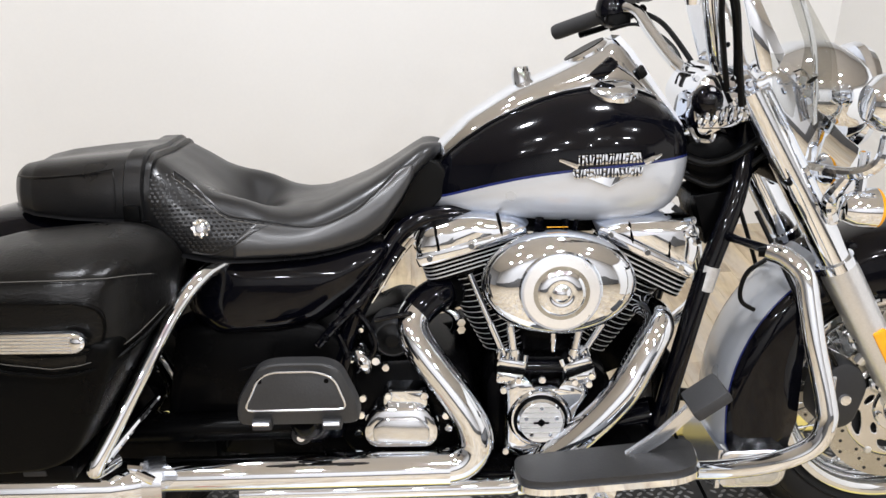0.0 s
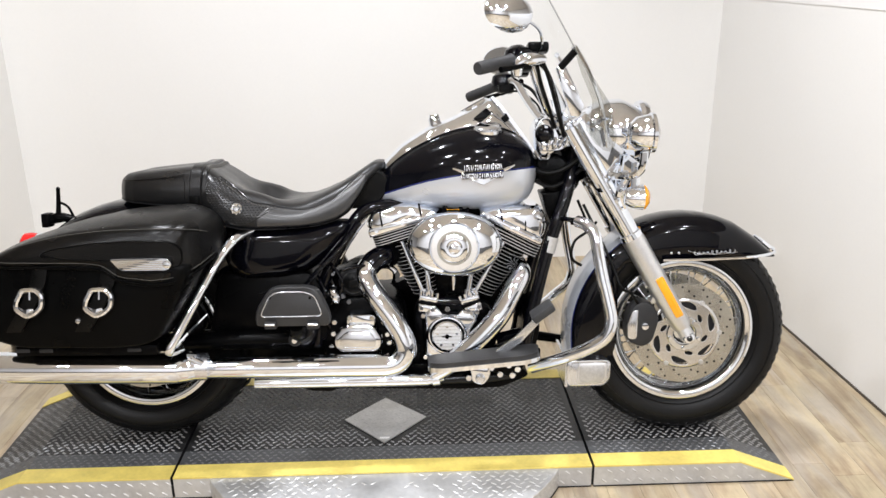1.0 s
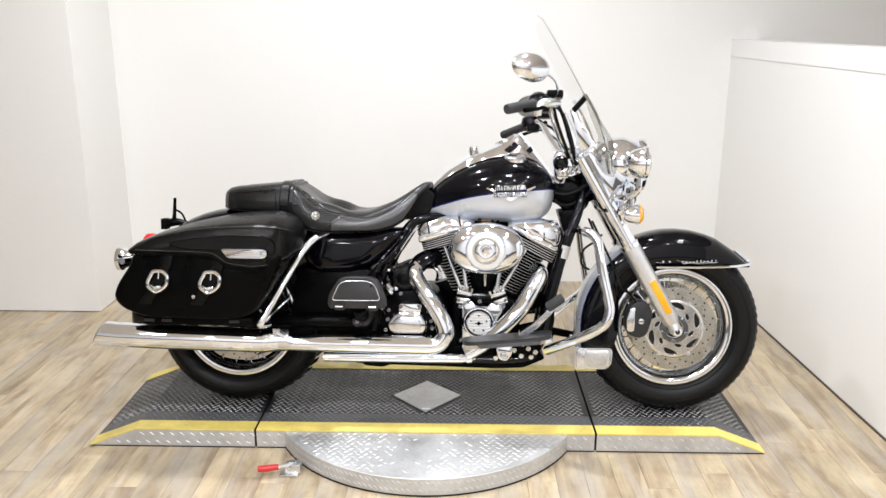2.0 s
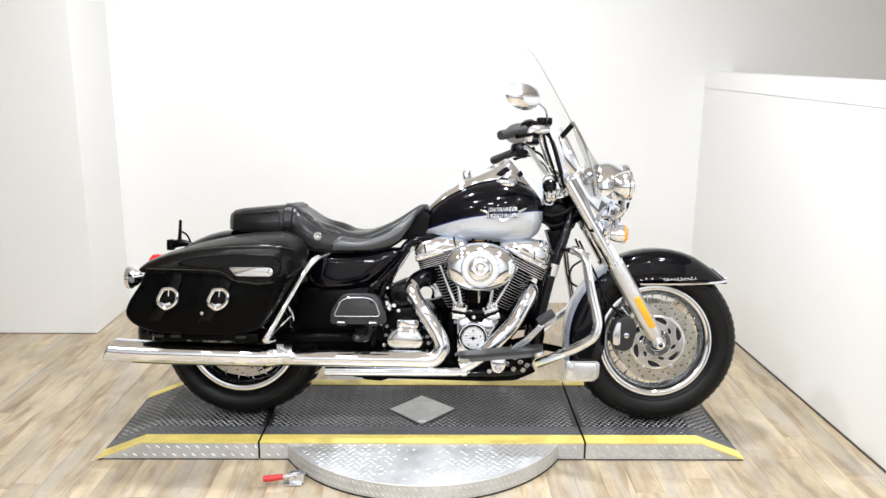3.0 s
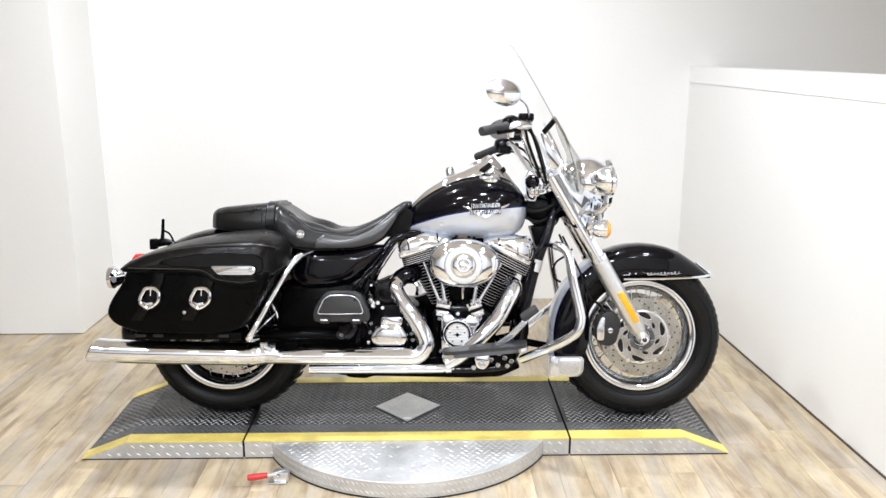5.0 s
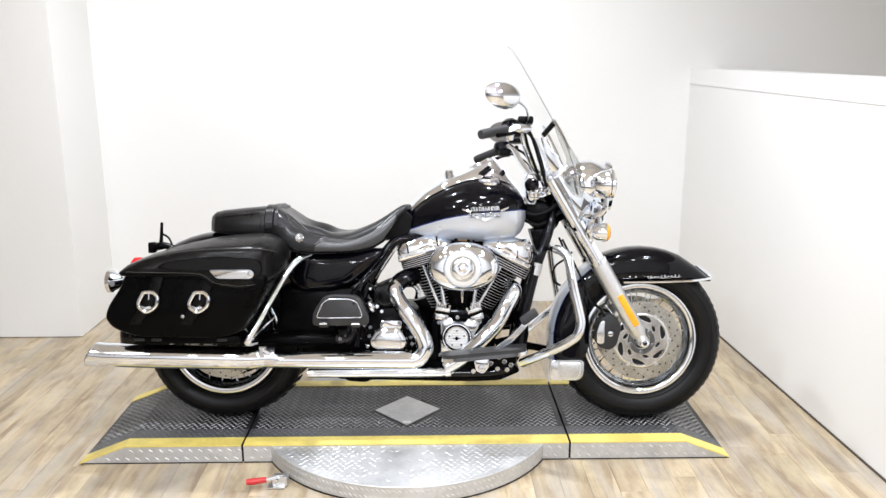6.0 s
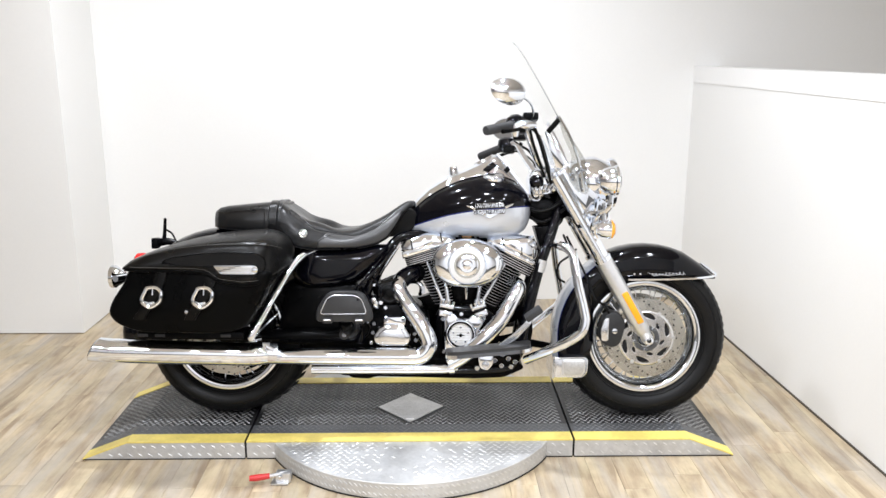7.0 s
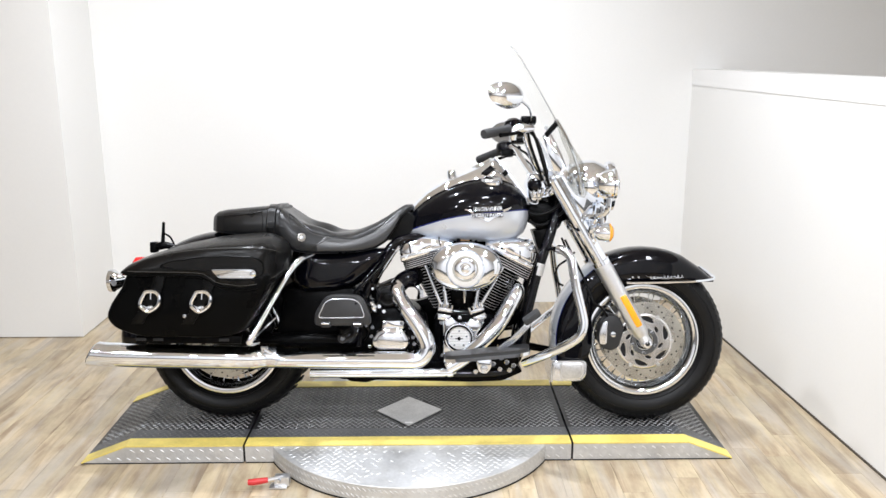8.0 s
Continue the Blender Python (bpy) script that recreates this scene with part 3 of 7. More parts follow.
def wheel(name, centre, R, w, rim, label):
    cx, cz = centre
    hub = part(name, lathe([(0.030, -0.055), (0.036, -0.05), (0.036, -0.03), (0.024, -0.02), (0.024, 0.02), (0.036, 0.03), (0.036, 0.05), (0.030, 0.055)], (cx, 0, cz), segs=24), CHROME, bike, label)
    bm = lathe(tyre_profile(R, w, rim + 0.012), (cx, 0, cz), segs=96, closed=True)
    tyre = part("tyre", bm, RUBBER, hub, "black rubber tyre", sharp=50)
    # tread grooves as raised blocks on both shoulders
    bm = bmesh.new()
    for k in range(44):
        for s in (-1, 1):
            a = 2 * math.pi * (k + (0.5 if s > 0 else 0)) / 44
            b2 = bmesh.new()
            add_box(b2, (-0.013, 0.012, -0.004), (0.013, w * .60, 0.0008), 0.001)
            b2.transform(Matrix.Rotation(radians(14) * s, 4, "X") @ Matrix.Rotation(radians(26), 4, "Z"))
            if s < 0:
                b2.transform(Matrix.Diagonal((1, -1, 1, 1)))
                bmesh.ops.reverse_faces(b2, faces=b2.faces)
            b2.transform(Matrix.Translation((cx, 0, cz)) @ Matrix.Rotation(a, 4, "Y") @ Matrix.Translation((0, 0, R - 0.003)))
            me = bpy.data.meshes.new("t")
            b2.to_mesh(me)
            b2.free()
            bm.from_mesh(me)
            bpy.data.meshes.remove(me)
    slope = math.atan2(0.016, w * .34)
    for k in range(66):
        for s in (-1, 1):
            a = 2 * math.pi * (k + (0.5 if s > 0 else 0)) / 66
            b2 = bmesh.new()
            add_box(b2, (-0.0085, -0.014, -0.004), (0.0085, 0.014, 0.0006), 0.0008)
            b2.transform(Matrix.Translation((0, s * w * .67, R - 0.0145)) @ Matrix.Rotation(-s * slope, 4, "X") @ Matrix.Rotation(radians(-24) * s, 4, "Z"))
            b2.transform(Matrix.Translation((cx, 0, cz)) @ Matrix.Rotation(a, 4, "Y"))
            me = bpy.data.meshes.new("t")
            b2.to_mesh(me)
            b2.free()
            bm.from_mesh(me)
            bpy.data.meshes.remove(me)
    part("tread", bm, RUBBER, tyre)
    for s in (-1, 1):
        for r, h in ((rim + 0.026, w * .855), ((R + rim) / 2 + 0.012, w * .995), (R - 0.047, w * .965)):
            part("sidewall_ring", lathe([(r - 0.0016, h - 0.003), (r - 0.0008, h + 0.0008), (r + 0.0008, h + 0.0008), (r + 0.0016, h - 0.003)], (cx, 0, cz), (0, s, 0), 72, closed=True), RUBBER, tyre)
    part("rim", lathe([(rim + 0.012, -w * .62), (rim + 0.010, -w * .72), (rim + 0.002, -w * .745), (rim - 0.008, -w * .71), (rim - 0.014, -w * .62), (rim - 0.023, -w * .48), (rim - 0.030, -w * .15),
                       (rim - 0.030, w * .15), (rim - 0.023, w * .48), (rim - 0.014, w * .62), (rim - 0.008, w * .71), (rim + 0.002, w * .745), (rim + 0.010, w * .72), (rim + 0.012, w * .62)],
                      (cx, 0, cz), segs=80, closed=True), RIM, hub, "polished chrome wheel rim")
    # laced spokes
    first = part("spoke", tube([(0, 0, 0.0), (0, 0, 1.0)], 0.0016, 6, smooth=False), CHROME, hub)
    nip = part("spoke_nipple", tube([(0, 0, 0), (0, 0, 0.016)], 0.0033, 6, smooth=False), CHROME, hub)
    n = 40
    for k in range(n):
        a = 2 * math.pi * k / n
        s = -1 if k % 2 else 1
        lead = radians(34) * (1 if (k // 2) % 2 else -1)
        p = Vector((cx + 0.034 * math.cos(a + lead), s * 0.044, cz + 0.034 * math.sin(a + lead)))
        q = Vector((cx + (rim - 0.024) * math.cos(a), s * 0.008, cz + (rim - 0.024) * math.sin(a)))
        d = q - p
        m = Matrix.Translation(p) @ d.to_track_quat("Z", "Y").to_matrix().to_4x4() @ Matrix.Diagonal((1, 1, d.length, 1))
        m2 = Matrix.Translation(q - d.normalized() * 0.014) @ d.to_track_quat("Z", "Y").to_matrix().to_4x4()
        if k == 0:
            first.matrix_basis, nip.matrix_basis = m, m2
        else:
            again(first, "spoke", m)
            again(nip, "spoke_nipple", m2)
    return hub


def brake_disc(parent, centre, y, r_out=0.151, r_in=0.107):
    """A floating disc: drilled outer band, and a carrier with curved windows."""
    cx, cz = centre
    part("brake_disc", lathe([(r_in, -0.0025), (r_out, -0.0025), (r_out, 0.0025), (r_in, 0.0025)], (cx, y, cz), segs=72, closed=True), STEEL, parent, "brushed steel brake disc")
    # near-black discs laid on the band paint the shade of drilled holes
    hole = part("disc_hole", lathe([(0, 0.0006), (0.0034, 0.0006), (0.0034, -0.001), (0, -0.001)], (0, 0, 0), segs=8), GAP_SHADE, parent)
    n = 0
    for ring, r in enumerate((0.116, 0.128, 0.141)):
        for k in range(14):
            a = 2 * math.pi * (k + ring * 0.33) / 14
            m = Matrix.Translation((cx + r * math.cos(a), y - 0.0025, cz + r * math.sin(a)))
            if n == 0:
                hole.matrix_basis = m
            else:
                again(hole, "disc_hole", m)
            n += 1
    # carrier: a plate with five curved windows cut through
    bm = bmesh.new()
    na = 360
    radii = [0.030, 0.046, 0.054] + [0.054 + 0.044 * i / 26 for i in range(1, 27)] + [0.1065]
    grid = [[bm.verts.new((cx + r * math.cos(2 * math.pi * k / na), y, cz + r * math.sin(2 * math.pi * k / na))) for k in range(na)] for r in radii]
    for i in range(len(radii) - 1):
        rm = (radii[i] + radii[i + 1]) / 2
        t = (rm - 0.054) / 0.044
        for k in range(na):
            u = ((k + 0.5) / na * 6) % 1.0
            off = lambda mid: abs((u - mid + 0.5) % 1.0 - 0.5)
            if 0.45 < t < 1 and off(0.36 + 0.55 * (t - 0.72)) < 0.24 * max(0.0, 1 - abs((t - 0.72) / 0.26) ** 2.6) ** 0.5:
                continue
            if 0.02 < t < 0.40 and off(0.74 + 0.5 * (t - 0.2)) < 0.15 * max(0.0, 1 - abs((t - 0.2) / 0.18) ** 2) ** 0.5:
                continue
            bm.faces.new((grid[i][k], grid[i][(k + 1) % na], grid[i + 1][(k + 1) % na], grid[i + 1][k]))
    car = part("disc_carrier", bm, CARRIER, parent, "polished disc carrier with curved windows", sharp=25)
    so = car.modifiers.new("thickness", "SOLIDIFY")
    so.thickness, so.offset = 0.007, 0
    part("carrier_ring", lathe([(0.033, 0.003), (0.050, 0.003), (0.052, 0.006), (0.050, 0.009), (0.035, 0.009)], (cx, y, cz), segs=40, closed=True), RIM, parent, "polished inner ring of the carrier")
    for k in range(6):
        a = 2 * math.pi * (k + 0.02) / 6
        part("disc_rivet", lathe([(0, 0.0065), (0.0055, 0.0065), (0.0075, 0.004), (0.0075, 0.0)], (cx + 0.1045 * math.cos(a), y, cz + 0.1045 * math.sin(a)), segs=14), ALU, parent)
    for k in range(5):
        a = 2 * math.pi * k / 5 + 0.9
        bolt(parent, cx + 0.044 * math.cos(a), y - 0.009, cz + 0.044 * math.sin(a), 0.006)


# added dark disc that paints shade behind the carrier windows
def hub_flange(parent, centre, y):
    part("hub_flange", lathe([(0.025, 0.0), (0.094, 0.0), (0.097, 0.003), (0.097, 0.008), (0.025, 0.012)], (centre[0], y, centre[1]), segs=56, closed=True), CALIPER, parent, "dark disc added as shade behind the carrier windows")


front_wheel = wheel("front_wheel", FW, 0.318, 0.066, 0.205, "chrome laced wire-spoke wheel")
brake_disc(front_wheel, FW, -0.078)
brake_disc(front_wheel, FW, 0.078)
hub_flange(front_wheel, FW, -0.052)
rear_wheel = wheel("rear_wheel", RW, 0.318, 0.086, 0.207, "chrome laced wire-spoke wheel")
brake_disc(rear_wheel, RW, -0.095, 0.147, 0.105)

part("drive_pulley", lathe([(0.03, 0.0), (0.168, 0.0), (0.172, 0.008), (0.172, 0.030), (0.03, 0.030)], (RW[0], 0.055, RW[1]), (0, 1, 0), 60, closed=True), BLACK_METAL, rear_wheel, "black belt drive pulley")
part("rear_caliper", slab([(-0.70, 0.36), (-0.69, 0.42), (-0.63, 0.43), (-0.60, 0.37), (-0.63, 0.32)], -0.08, -0.135, 0.015, 0.008), BLACK_METAL, bike, "black rear brake caliper")

# front fender
def fender_ring(cx, cz, a, crown, skirt, half, n=7):
    """Across the fender at the angle a: skirt edge, side, shoulder, crown and back."""
    c = min(0.05, crown - skirt - 0.004)
    rs = [(skirt, half), (skirt + (crown - c - skirt) / 2, half * 1.01), (crown - c, half)]
    for k in range(1, n + 1):
        t = math.pi / 2 * k / n
        rs.append((crown - c + c * math.sin(t), half * math.cos(t) ** 0.75))
    side = rs + [(r, -h) for r, h in rs[-2::-1]]
    return [(cx + r * math.cos(a), -h, cz + r * math.sin(a)) for r, h in side]


def fender(name, centre, angles, crown, skirt, half, mats, pick, label):
    bm = bmesh.new()
    rows = [[bm.verts.new(p) for p in fender_ring(centre[0], centre[1], radians(a), crown(a), skirt(a), half(a))] for a in angles]
    for i, (r, s) in enumerate(zip(rows, rows[1:])):
        for k in range(len(r) - 1):
            f = bm.faces.new((r[k], r[k + 1], s[k + 1], s[k]))
            f.material_index = pick(angles[i], k)
    ob = part(name, bm, mats, bike, label, sharp=60)
    so = ob.modifiers.new("thickness", "SOLIDIFY")
    so.thickness, so.offset = 0.003, -1
    return ob


def front_skirt(a):
    if a < 105:
        return 0.226 / math.sin(radians(a))
    if a < 133:
        return 0.234 + (0.285 - 0.234) * (a - 105) / 28
    return min(0.3, 0.203 / abs(math.cos(radians(a)))) if a < 190 else 0.21 + (a - 190) * 0.002


def front_half(a):
    return 0.094 * min(1.0, 0.62 + 0.38 * (a - 39) / 30) if a < 69 else 0.094


front_fender = fender("front_fender", FW, [41, 44, 48, 53, 59, 66, 74, 82, 90, 98, 106, 114, 122, 130, 138, 146, 154, 162, 170, 178, 186, 194, 201],
                      lambda a: 0.353 + (0.004 if 60 < a < 130 else 0) + max(0, (a - 185)) * 0.0006, lambda a: min(front_skirt(a), 0.344), front_half,
                      [BLACK, SILVER, BLUE], lambda a, k: (1 if 5 <= k <= 12 else 0) if a > 120 else 0, "gloss black valanced front fender with a silver crown")
for q in (5, 13):
    part("pinstripe", tube([Vector(fender_ring(FW[0], FW[1], radians(a), 0.3535 + (0.004 if 60 < a < 130 else 0) + max(0, (a - 185)) * 0.0006, min(front_skirt(a), 0.344), front_half(a))[q]) for a in range(122, 202, 8)], 0.0016, 6), BLUE, front_fender, "blue pinstripe beside the silver crown")
part("fender_trim", tube([(FW[0] - 0.075, -0.098, 0.541), (FW[0] + 0.05, -0.098, 0.543), (FW[0] + 0.16, -0.094, 0.546), (FW[0] + 0.225, -0.078, 0.549), (FW[0] + 0.268, -0.045, 0.552), (FW[0] + 0.279, 0, 0.553),
                          (FW[0] + 0.268, 0.045, 0.552), (FW[0] + 0.225, 0.078, 0.549), (FW[0] + 0.16, 0.094, 0.546)], 0.0045, 8), CHROME, front_fender, "chrome fender edge trim")
part("fender_tip", tube([(FW[0] + 0.283, 0, 0.550), (FW[0] + 0.268, 0, 0.560), (FW[0] + 0.246, 0, 0.578), (FW[0] + 0.222, 0, 0.597)], [0.008, 0.008, 0.007, 0.003], 10), CHROME, front_fender, "chrome front fender tip")
# lettering on the skirt, as plain strokes
script = part("script_badge", tube([(FW[0] + 0.012 + 0.118 * t + 0.005 * math.cos(t * 58), -0.0982, 0.5605 + 0.006 * t + 0.0056 * math.sin(t * 58) * (0.6 + 0.4 * math.sin(t * 15))) for t in np.linspace(0, 1, 96)], 0.0016, 5, n=1), CHROME, front_fender, "chrome strokes of an unreadable script badge")
part("script_underline", tube([(FW[0] - 0.004, -0.0982, 0.569), (FW[0] + 0.012, -0.0982, 0.563), (FW[0] + 0.07, -0.0982, 0.5565), (FW[0] + 0.14, -0.0972, 0.563)], 0.0011, 5), CHROME, script)
for dx in (-0.030, -0.052):
    part("fender_rivet", lathe([(0, 0.003), (0.0035, 0.002), (0.004, 0.0)], (FW[0] + dx, -0.0965, 0.562), segs=10), CHROME, front_fender)
flap = part("fender_flap", slab([(0.448, 0.247), (0.570, 0.249), (0.580, 0.238), (0.578, 0.187), (0.560, 0.168), (0.450, 0.167)], -0.09, -0.122, 0.018, 0.008), CHROME_DULL, front_fender, "satin steel lower fender guard")
part("flap_border", slab([(0.480, 0.240), (0.569, 0.241), (0.567, 0.190), (0.555, 0.177), (0.480, 0.176)], -0.121, -0.126, 0.012, 0.003), ALU, flap)
part("flap_panel", slab([(0.486, 0.234), (0.562, 0.235), (0.560, 0.193), (0.551, 0.183), (0.486, 0.182)], -0.124, -0.1275, 0.01, 0.002), GALV, flap)
part("flap_back", loft([[(0.445, y, 0.165), (0.447, y, 0.247), (0.455, y, 0.247), (0.453, y, 0.165)] for y in (-0.115, 0.10)]), CHROME_DULL, flap)

# fork
RAKE = Vector((0.768 + 0.02 - 0.450, 0, 0.345 - 0.925)).normalized()
for s in (-1, 1):
    top, mid, low = Vector((0.450, s * 0.110, 0.925)), Vector((0.634, s * 0.110, 0.607)), Vector((0.782, s * 0.110, 0.352))
    leg = part("fork_tube", tube([top, mid], 0.0285, 20, smooth=False), CHROME, bike, "polished chrome fork cover")
    part("fork_slider", tube([mid - RAKE * 0.01, mid + RAKE * 0.02, low - RAKE * 0.05, low, low + RAKE * 0.015], [0.0325, 0.0335, 0.031, 0.029, 0.022], 20, smooth=False), ALU if s < 0 else CHROME, leg, "satin aluminium fork slider")
    part("fork_collar", tube([mid - RAKE * 0.02, mid - RAKE * 0.004], 0.0345, 20, smooth=False), CHROME, leg)
    lug = Vector((FW[0], s * 0.118, FW[1]))
    part("axle_lug", tube([low - RAKE * 0.01, lug], [0.020, 0.022], 14, smooth=False), ALU, leg)
    part("axle_nut", lathe([(0, 0.018), (0.009, 0.018), (0.015, 0.016), (0.019, 0.010), (0.020, 0.0), (0, 0)], (FW[0], s * 0.120, FW[1]), (0, s, 0), 20), CHROME, leg, "chrome axle nut")
    # near-black disc on the nut's face paints the shade of a recess
    part("axle_recess", lathe([(0, 0.0190), (0.0088, 0.0190), (0.0088, 0.017), (0, 0.017)], (FW[0], s * 0.120, FW[1]), (0, s, 0), 12), GAP_SHADE, leg)
    r0 = [(0.694, 0.492), (0.716, 0.503), (0.781, 0.388), (0.759, 0.378)]
    part("reflector", slab(r0, s * 0.136, s * 0.146, 0.006, 0.003), AMBER, leg, "amber side reflector")
    for lx, lz in ((0.686, 0.470), (0.742, 0.372)):
        lug2 = part("caliper_lug", tube([(lx + 0.018, s * 0.100, lz + 0.006), (lx, s * 0.096, lz), (lx - 0.010, s * 0.094, lz - 0.004)], [0.017, 0.015, 0.011], 14, smooth=False), ALU, leg, "cast caliper mounting lug")
        part("lug_bolt", lathe([(0, 0.010), (0.006, 0.010), (0.0075, 0.007), (0.0075, 0.0)], (lx - 0.002, s * 0.108, lz), (0, s, 0), 12), CHROME, lug2)
    cal = part("brake_caliper", slab([(0.628, 0.30), (0.622, 0.35), (0.634, 0.398), (0.668, 0.424), (0.702, 0.412), (0.722, 0.372), (0.712, 0.335), (0.702, 0.296), (0.672, 0.280)], s * 0.055, s * 0.110, 0.02, 0.010), CALIPER, bike, "dark grey four-piston brake caliper")
    part("caliper_plate", slab([(0.628, 0.308), (0.625, 0.352), (0.638, 0.392), (0.657, 0.400), (0.655, 0.308)], s * 0.104, s * 0.114, 0.012, 0.003), CHROME_DULL, cal, "bright aluminium caliper insert")
    part("caliper_cap", lathe([(0, 0.006), (0.010, 0.005), (0.012, 0)], (0.678, s * 0.110, 0.347), (0, s, 0), 16), CHROME, cal)
    part("brake_hose", tube([(0.66, s * 0.10, 0.41), (0.63, s * 0.12, 0.45), (0.60, s * 0.13, 0.47), (0.57, s * 0.10, 0.55), (0.50, s * 0.05, 0.70)], 0.0045, 8), BLACK_PLASTIC, cal)
    part("caliper_bracket", tube([(0.70, s * 0.10, 0.42), (0.715, s * 0.115, 0.455), (0.735, s * 0.125, 0.46)], 0.011, 10), ALU, cal)
part("axle", tube([(FW[0], -0.12, FW[1]), (FW[0], 0.12, FW[1])], 0.012, 12, smooth=False), CHROME, front_wheel)
part("lower_fork_clamp", slab([(0.49, 0.80), (0.55, 0.81), (0.565, 0.775), (0.515, 0.755)], 0.095, -0.095, 0.012, 0.005), BLACK_METAL, bike)

# headlamp nacelle
NAC = [(-0.0, 0.060, 0.955, 0.865), (0.03, 0.095, 0.985, 0.84), (0.07, 0.115, 1.002, 0.825), (0.12, 0.122, 1.005, 0.82), (0.165, 0.115, 0.985, 0.825), (0.185, 0.100, 0.965, 0.835)]
rings = []
for d in np.linspace(0, 0.185, 12):
    w, zt, zb = table(NAC, d)
    cz, h = (zt + zb) / 2, (zt - zb) / 2
    rings.append([(0.485 + d, w * math.copysign(abs(math.cos(a)) ** .85, math.cos(a)), cz + h * math.copysign(abs(math.sin(a)) ** .85, math.sin(a))) for a in (2 * math.pi * k / 28 for k in range(28))])
nacelle = part("headlamp_nacelle", loft(rings), CHROME, bike, "chrome headlamp nacelle", sharp=50)
part("headlamp_ring", lathe([(0.080, 0.0), (0.094, 0.0), (0.098, 0.012), (0.092, 0.026), (0.080, 0.022)], (0.658, 0, 0.902), (1, 0, 0), 40, closed=True), CHROME, nacelle, "chrome headlamp trim ring")
part("headlamp_lens", lathe([(0, 0.030), (0.05, 0.026), (0.082, 0.014), (0.082, 0.006), (0, 0.006)], (0.658, 0, 0.902), (1, 0, 0), 40), LENS, nacelle, "clear headlamp lens")
for s in (-1, 1):
    plate = slab([(0.448, 0.940), (0.490, 0.968), (0.555, 0.905), (0.622, 0.842), (0.652, 0.822), (0.652, 0.752), (0.606, 0.722), (0.552, 0.738)], s * 0.05, s * 0.112, 0.012, 0.008)
    for v in plate.verts:
        v.co.y += s * (v.co.z - 0.86) * 0.06
    part("fork_shroud", plate, CHROME, nacelle, "chrome fork shroud panel", sharp=40)
    lampb = part("passing_lamp", lathe([(0, -0.046), (0.028, -0.044), (0.043, -0.028), (0.049, 0.0), (0.050, 0.008), (0.054, 0.011), (0.054, 0.020), (0.047, 0.024)], (0.636, s * 0.215, 0.912), (1, 0, 0.02), 32), CHROME, bike, "chrome auxiliary passing lamp")
    part("passing_lens", lathe([(0, 0.034), (0.03, 0.030), (0.047, 0.022), (0.047, 0.016), (0, 0.016)], (0.636, s * 0.215, 0.912), (1, 0, 0.02), 32), LENS, lampb)
    part("lamp_stem", tube([(0.634, s * 0.215, 0.860), (0.628, s * 0.210, 0.815), (0.60, s * 0.18, 0.792), (0.555, s * 0.10, 0.79)], 0.011, 10), CHROME, lampb)
    sig = part("turn_signal", lathe([(0, -0.045), (0.020, -0.043), (0.030, -0.025), (0.034, 0.0), (0.035, 0.008)], (0.632, s * 0.185, 0.735), (1, 0, 0), 28), CHROME, bike, "chrome front turn signal")
    part("signal_lens", lathe([(0, 0.026), (0.02, 0.024), (0.033, 0.014), (0.034, 0.004), (0, 0.004)], (0.632, s * 0.185, 0.735), (1, 0, 0), 28), AMBER, sig, "amber turn signal lens")
    part("signal_stem", tube([(0.615, s * 0.185, 0.762), (0.615, s * 0.187, 0.83)], 0.009, 10, smooth=False), CHROME, sig)
    part("signal_bracket", tube([(0.60, s * 0.175, 0.79), (0.585, s * 0.15, 0.74), (0.60, s * 0.14, 0.70)], [0.010, 0.014, 0.010], 10), CHROME, sig)

# windscreen
bm = bmesh.new()
SH = [(0.870, 0.565, 0.14), (0.899, 0.559, 0.17), (0.991, 0.537, 0.195), (1.069, 0.483, 0.195), (1.141, 0.441, 0.195), (1.205, 0.405, 0.195), (1.266, 0.371, 0.19), (1.360, 0.318, 0.17), (1.405, 0.293, 0.13), (1.420, 0.285, 0.08)]
grid = []
for z in np.linspace(0.87, 1.420, 24):
    x, w = table(SH, z)
    grid.append([bm.verts.new((x + 0.030 * (1 - u * u), u * w, z)) for u in np.linspace(-1, 1, 17)])
for r, s in zip(grid, grid[1:]):
    for k in range(16):
        bm.faces.new((r[k], r[k + 1], s[k + 1], s[k]))
shield = part("windscreen", bm, CLEAR, bike, "clear polycarbonate windscreen", sharp=80)
so = shield.modifiers.new("thickness", "SOLIDIFY")
so.thickness = 0.0045
shield.visible_shadow = False
for s in (-1, 1):
    br = part("windscreen_brace", slab([(0.398, 1.088), (0.416, 1.096), (0.478, 0.985), (0.466, 0.955), (0.440, 0.958)], s * 0.155, s * 0.161, 0.006, 0.002), CHROME, shield, "chrome windscreen side brace")
    if s < 0:
        part("brace_grommet", tube([(0.412, s * 0.160, 1.088), (0.448, s * 0.175, 1.130)], 0.010, 10, smooth=False), BLACK_PLASTIC, br, "black rubber brace mount")
    part("brace_strip", tube([(0.448, s * 0.180, 1.140), (0.488, s * 0.180, 1.07), (0.525, s * 0.165, 0.98), (0.552, s * 0.13, 0.87)], 0.008, 8, flat=0.4), CHROME, br)
    for x, z in ((0.505, 0.945), (0.515, 0.925), (0.446, 1.138)):
        bolt(br, x, s * 0.168, z, 0.008, (0, s, 0))
part("screen_edge", tube([(table(SH, z)[0], -table(SH, z)[1], z) for z in np.linspace(1.12, 1.42, 14)], 0.0017, 6, n=1), GREY_EDGE, shield, "polished grey windscreen edge")
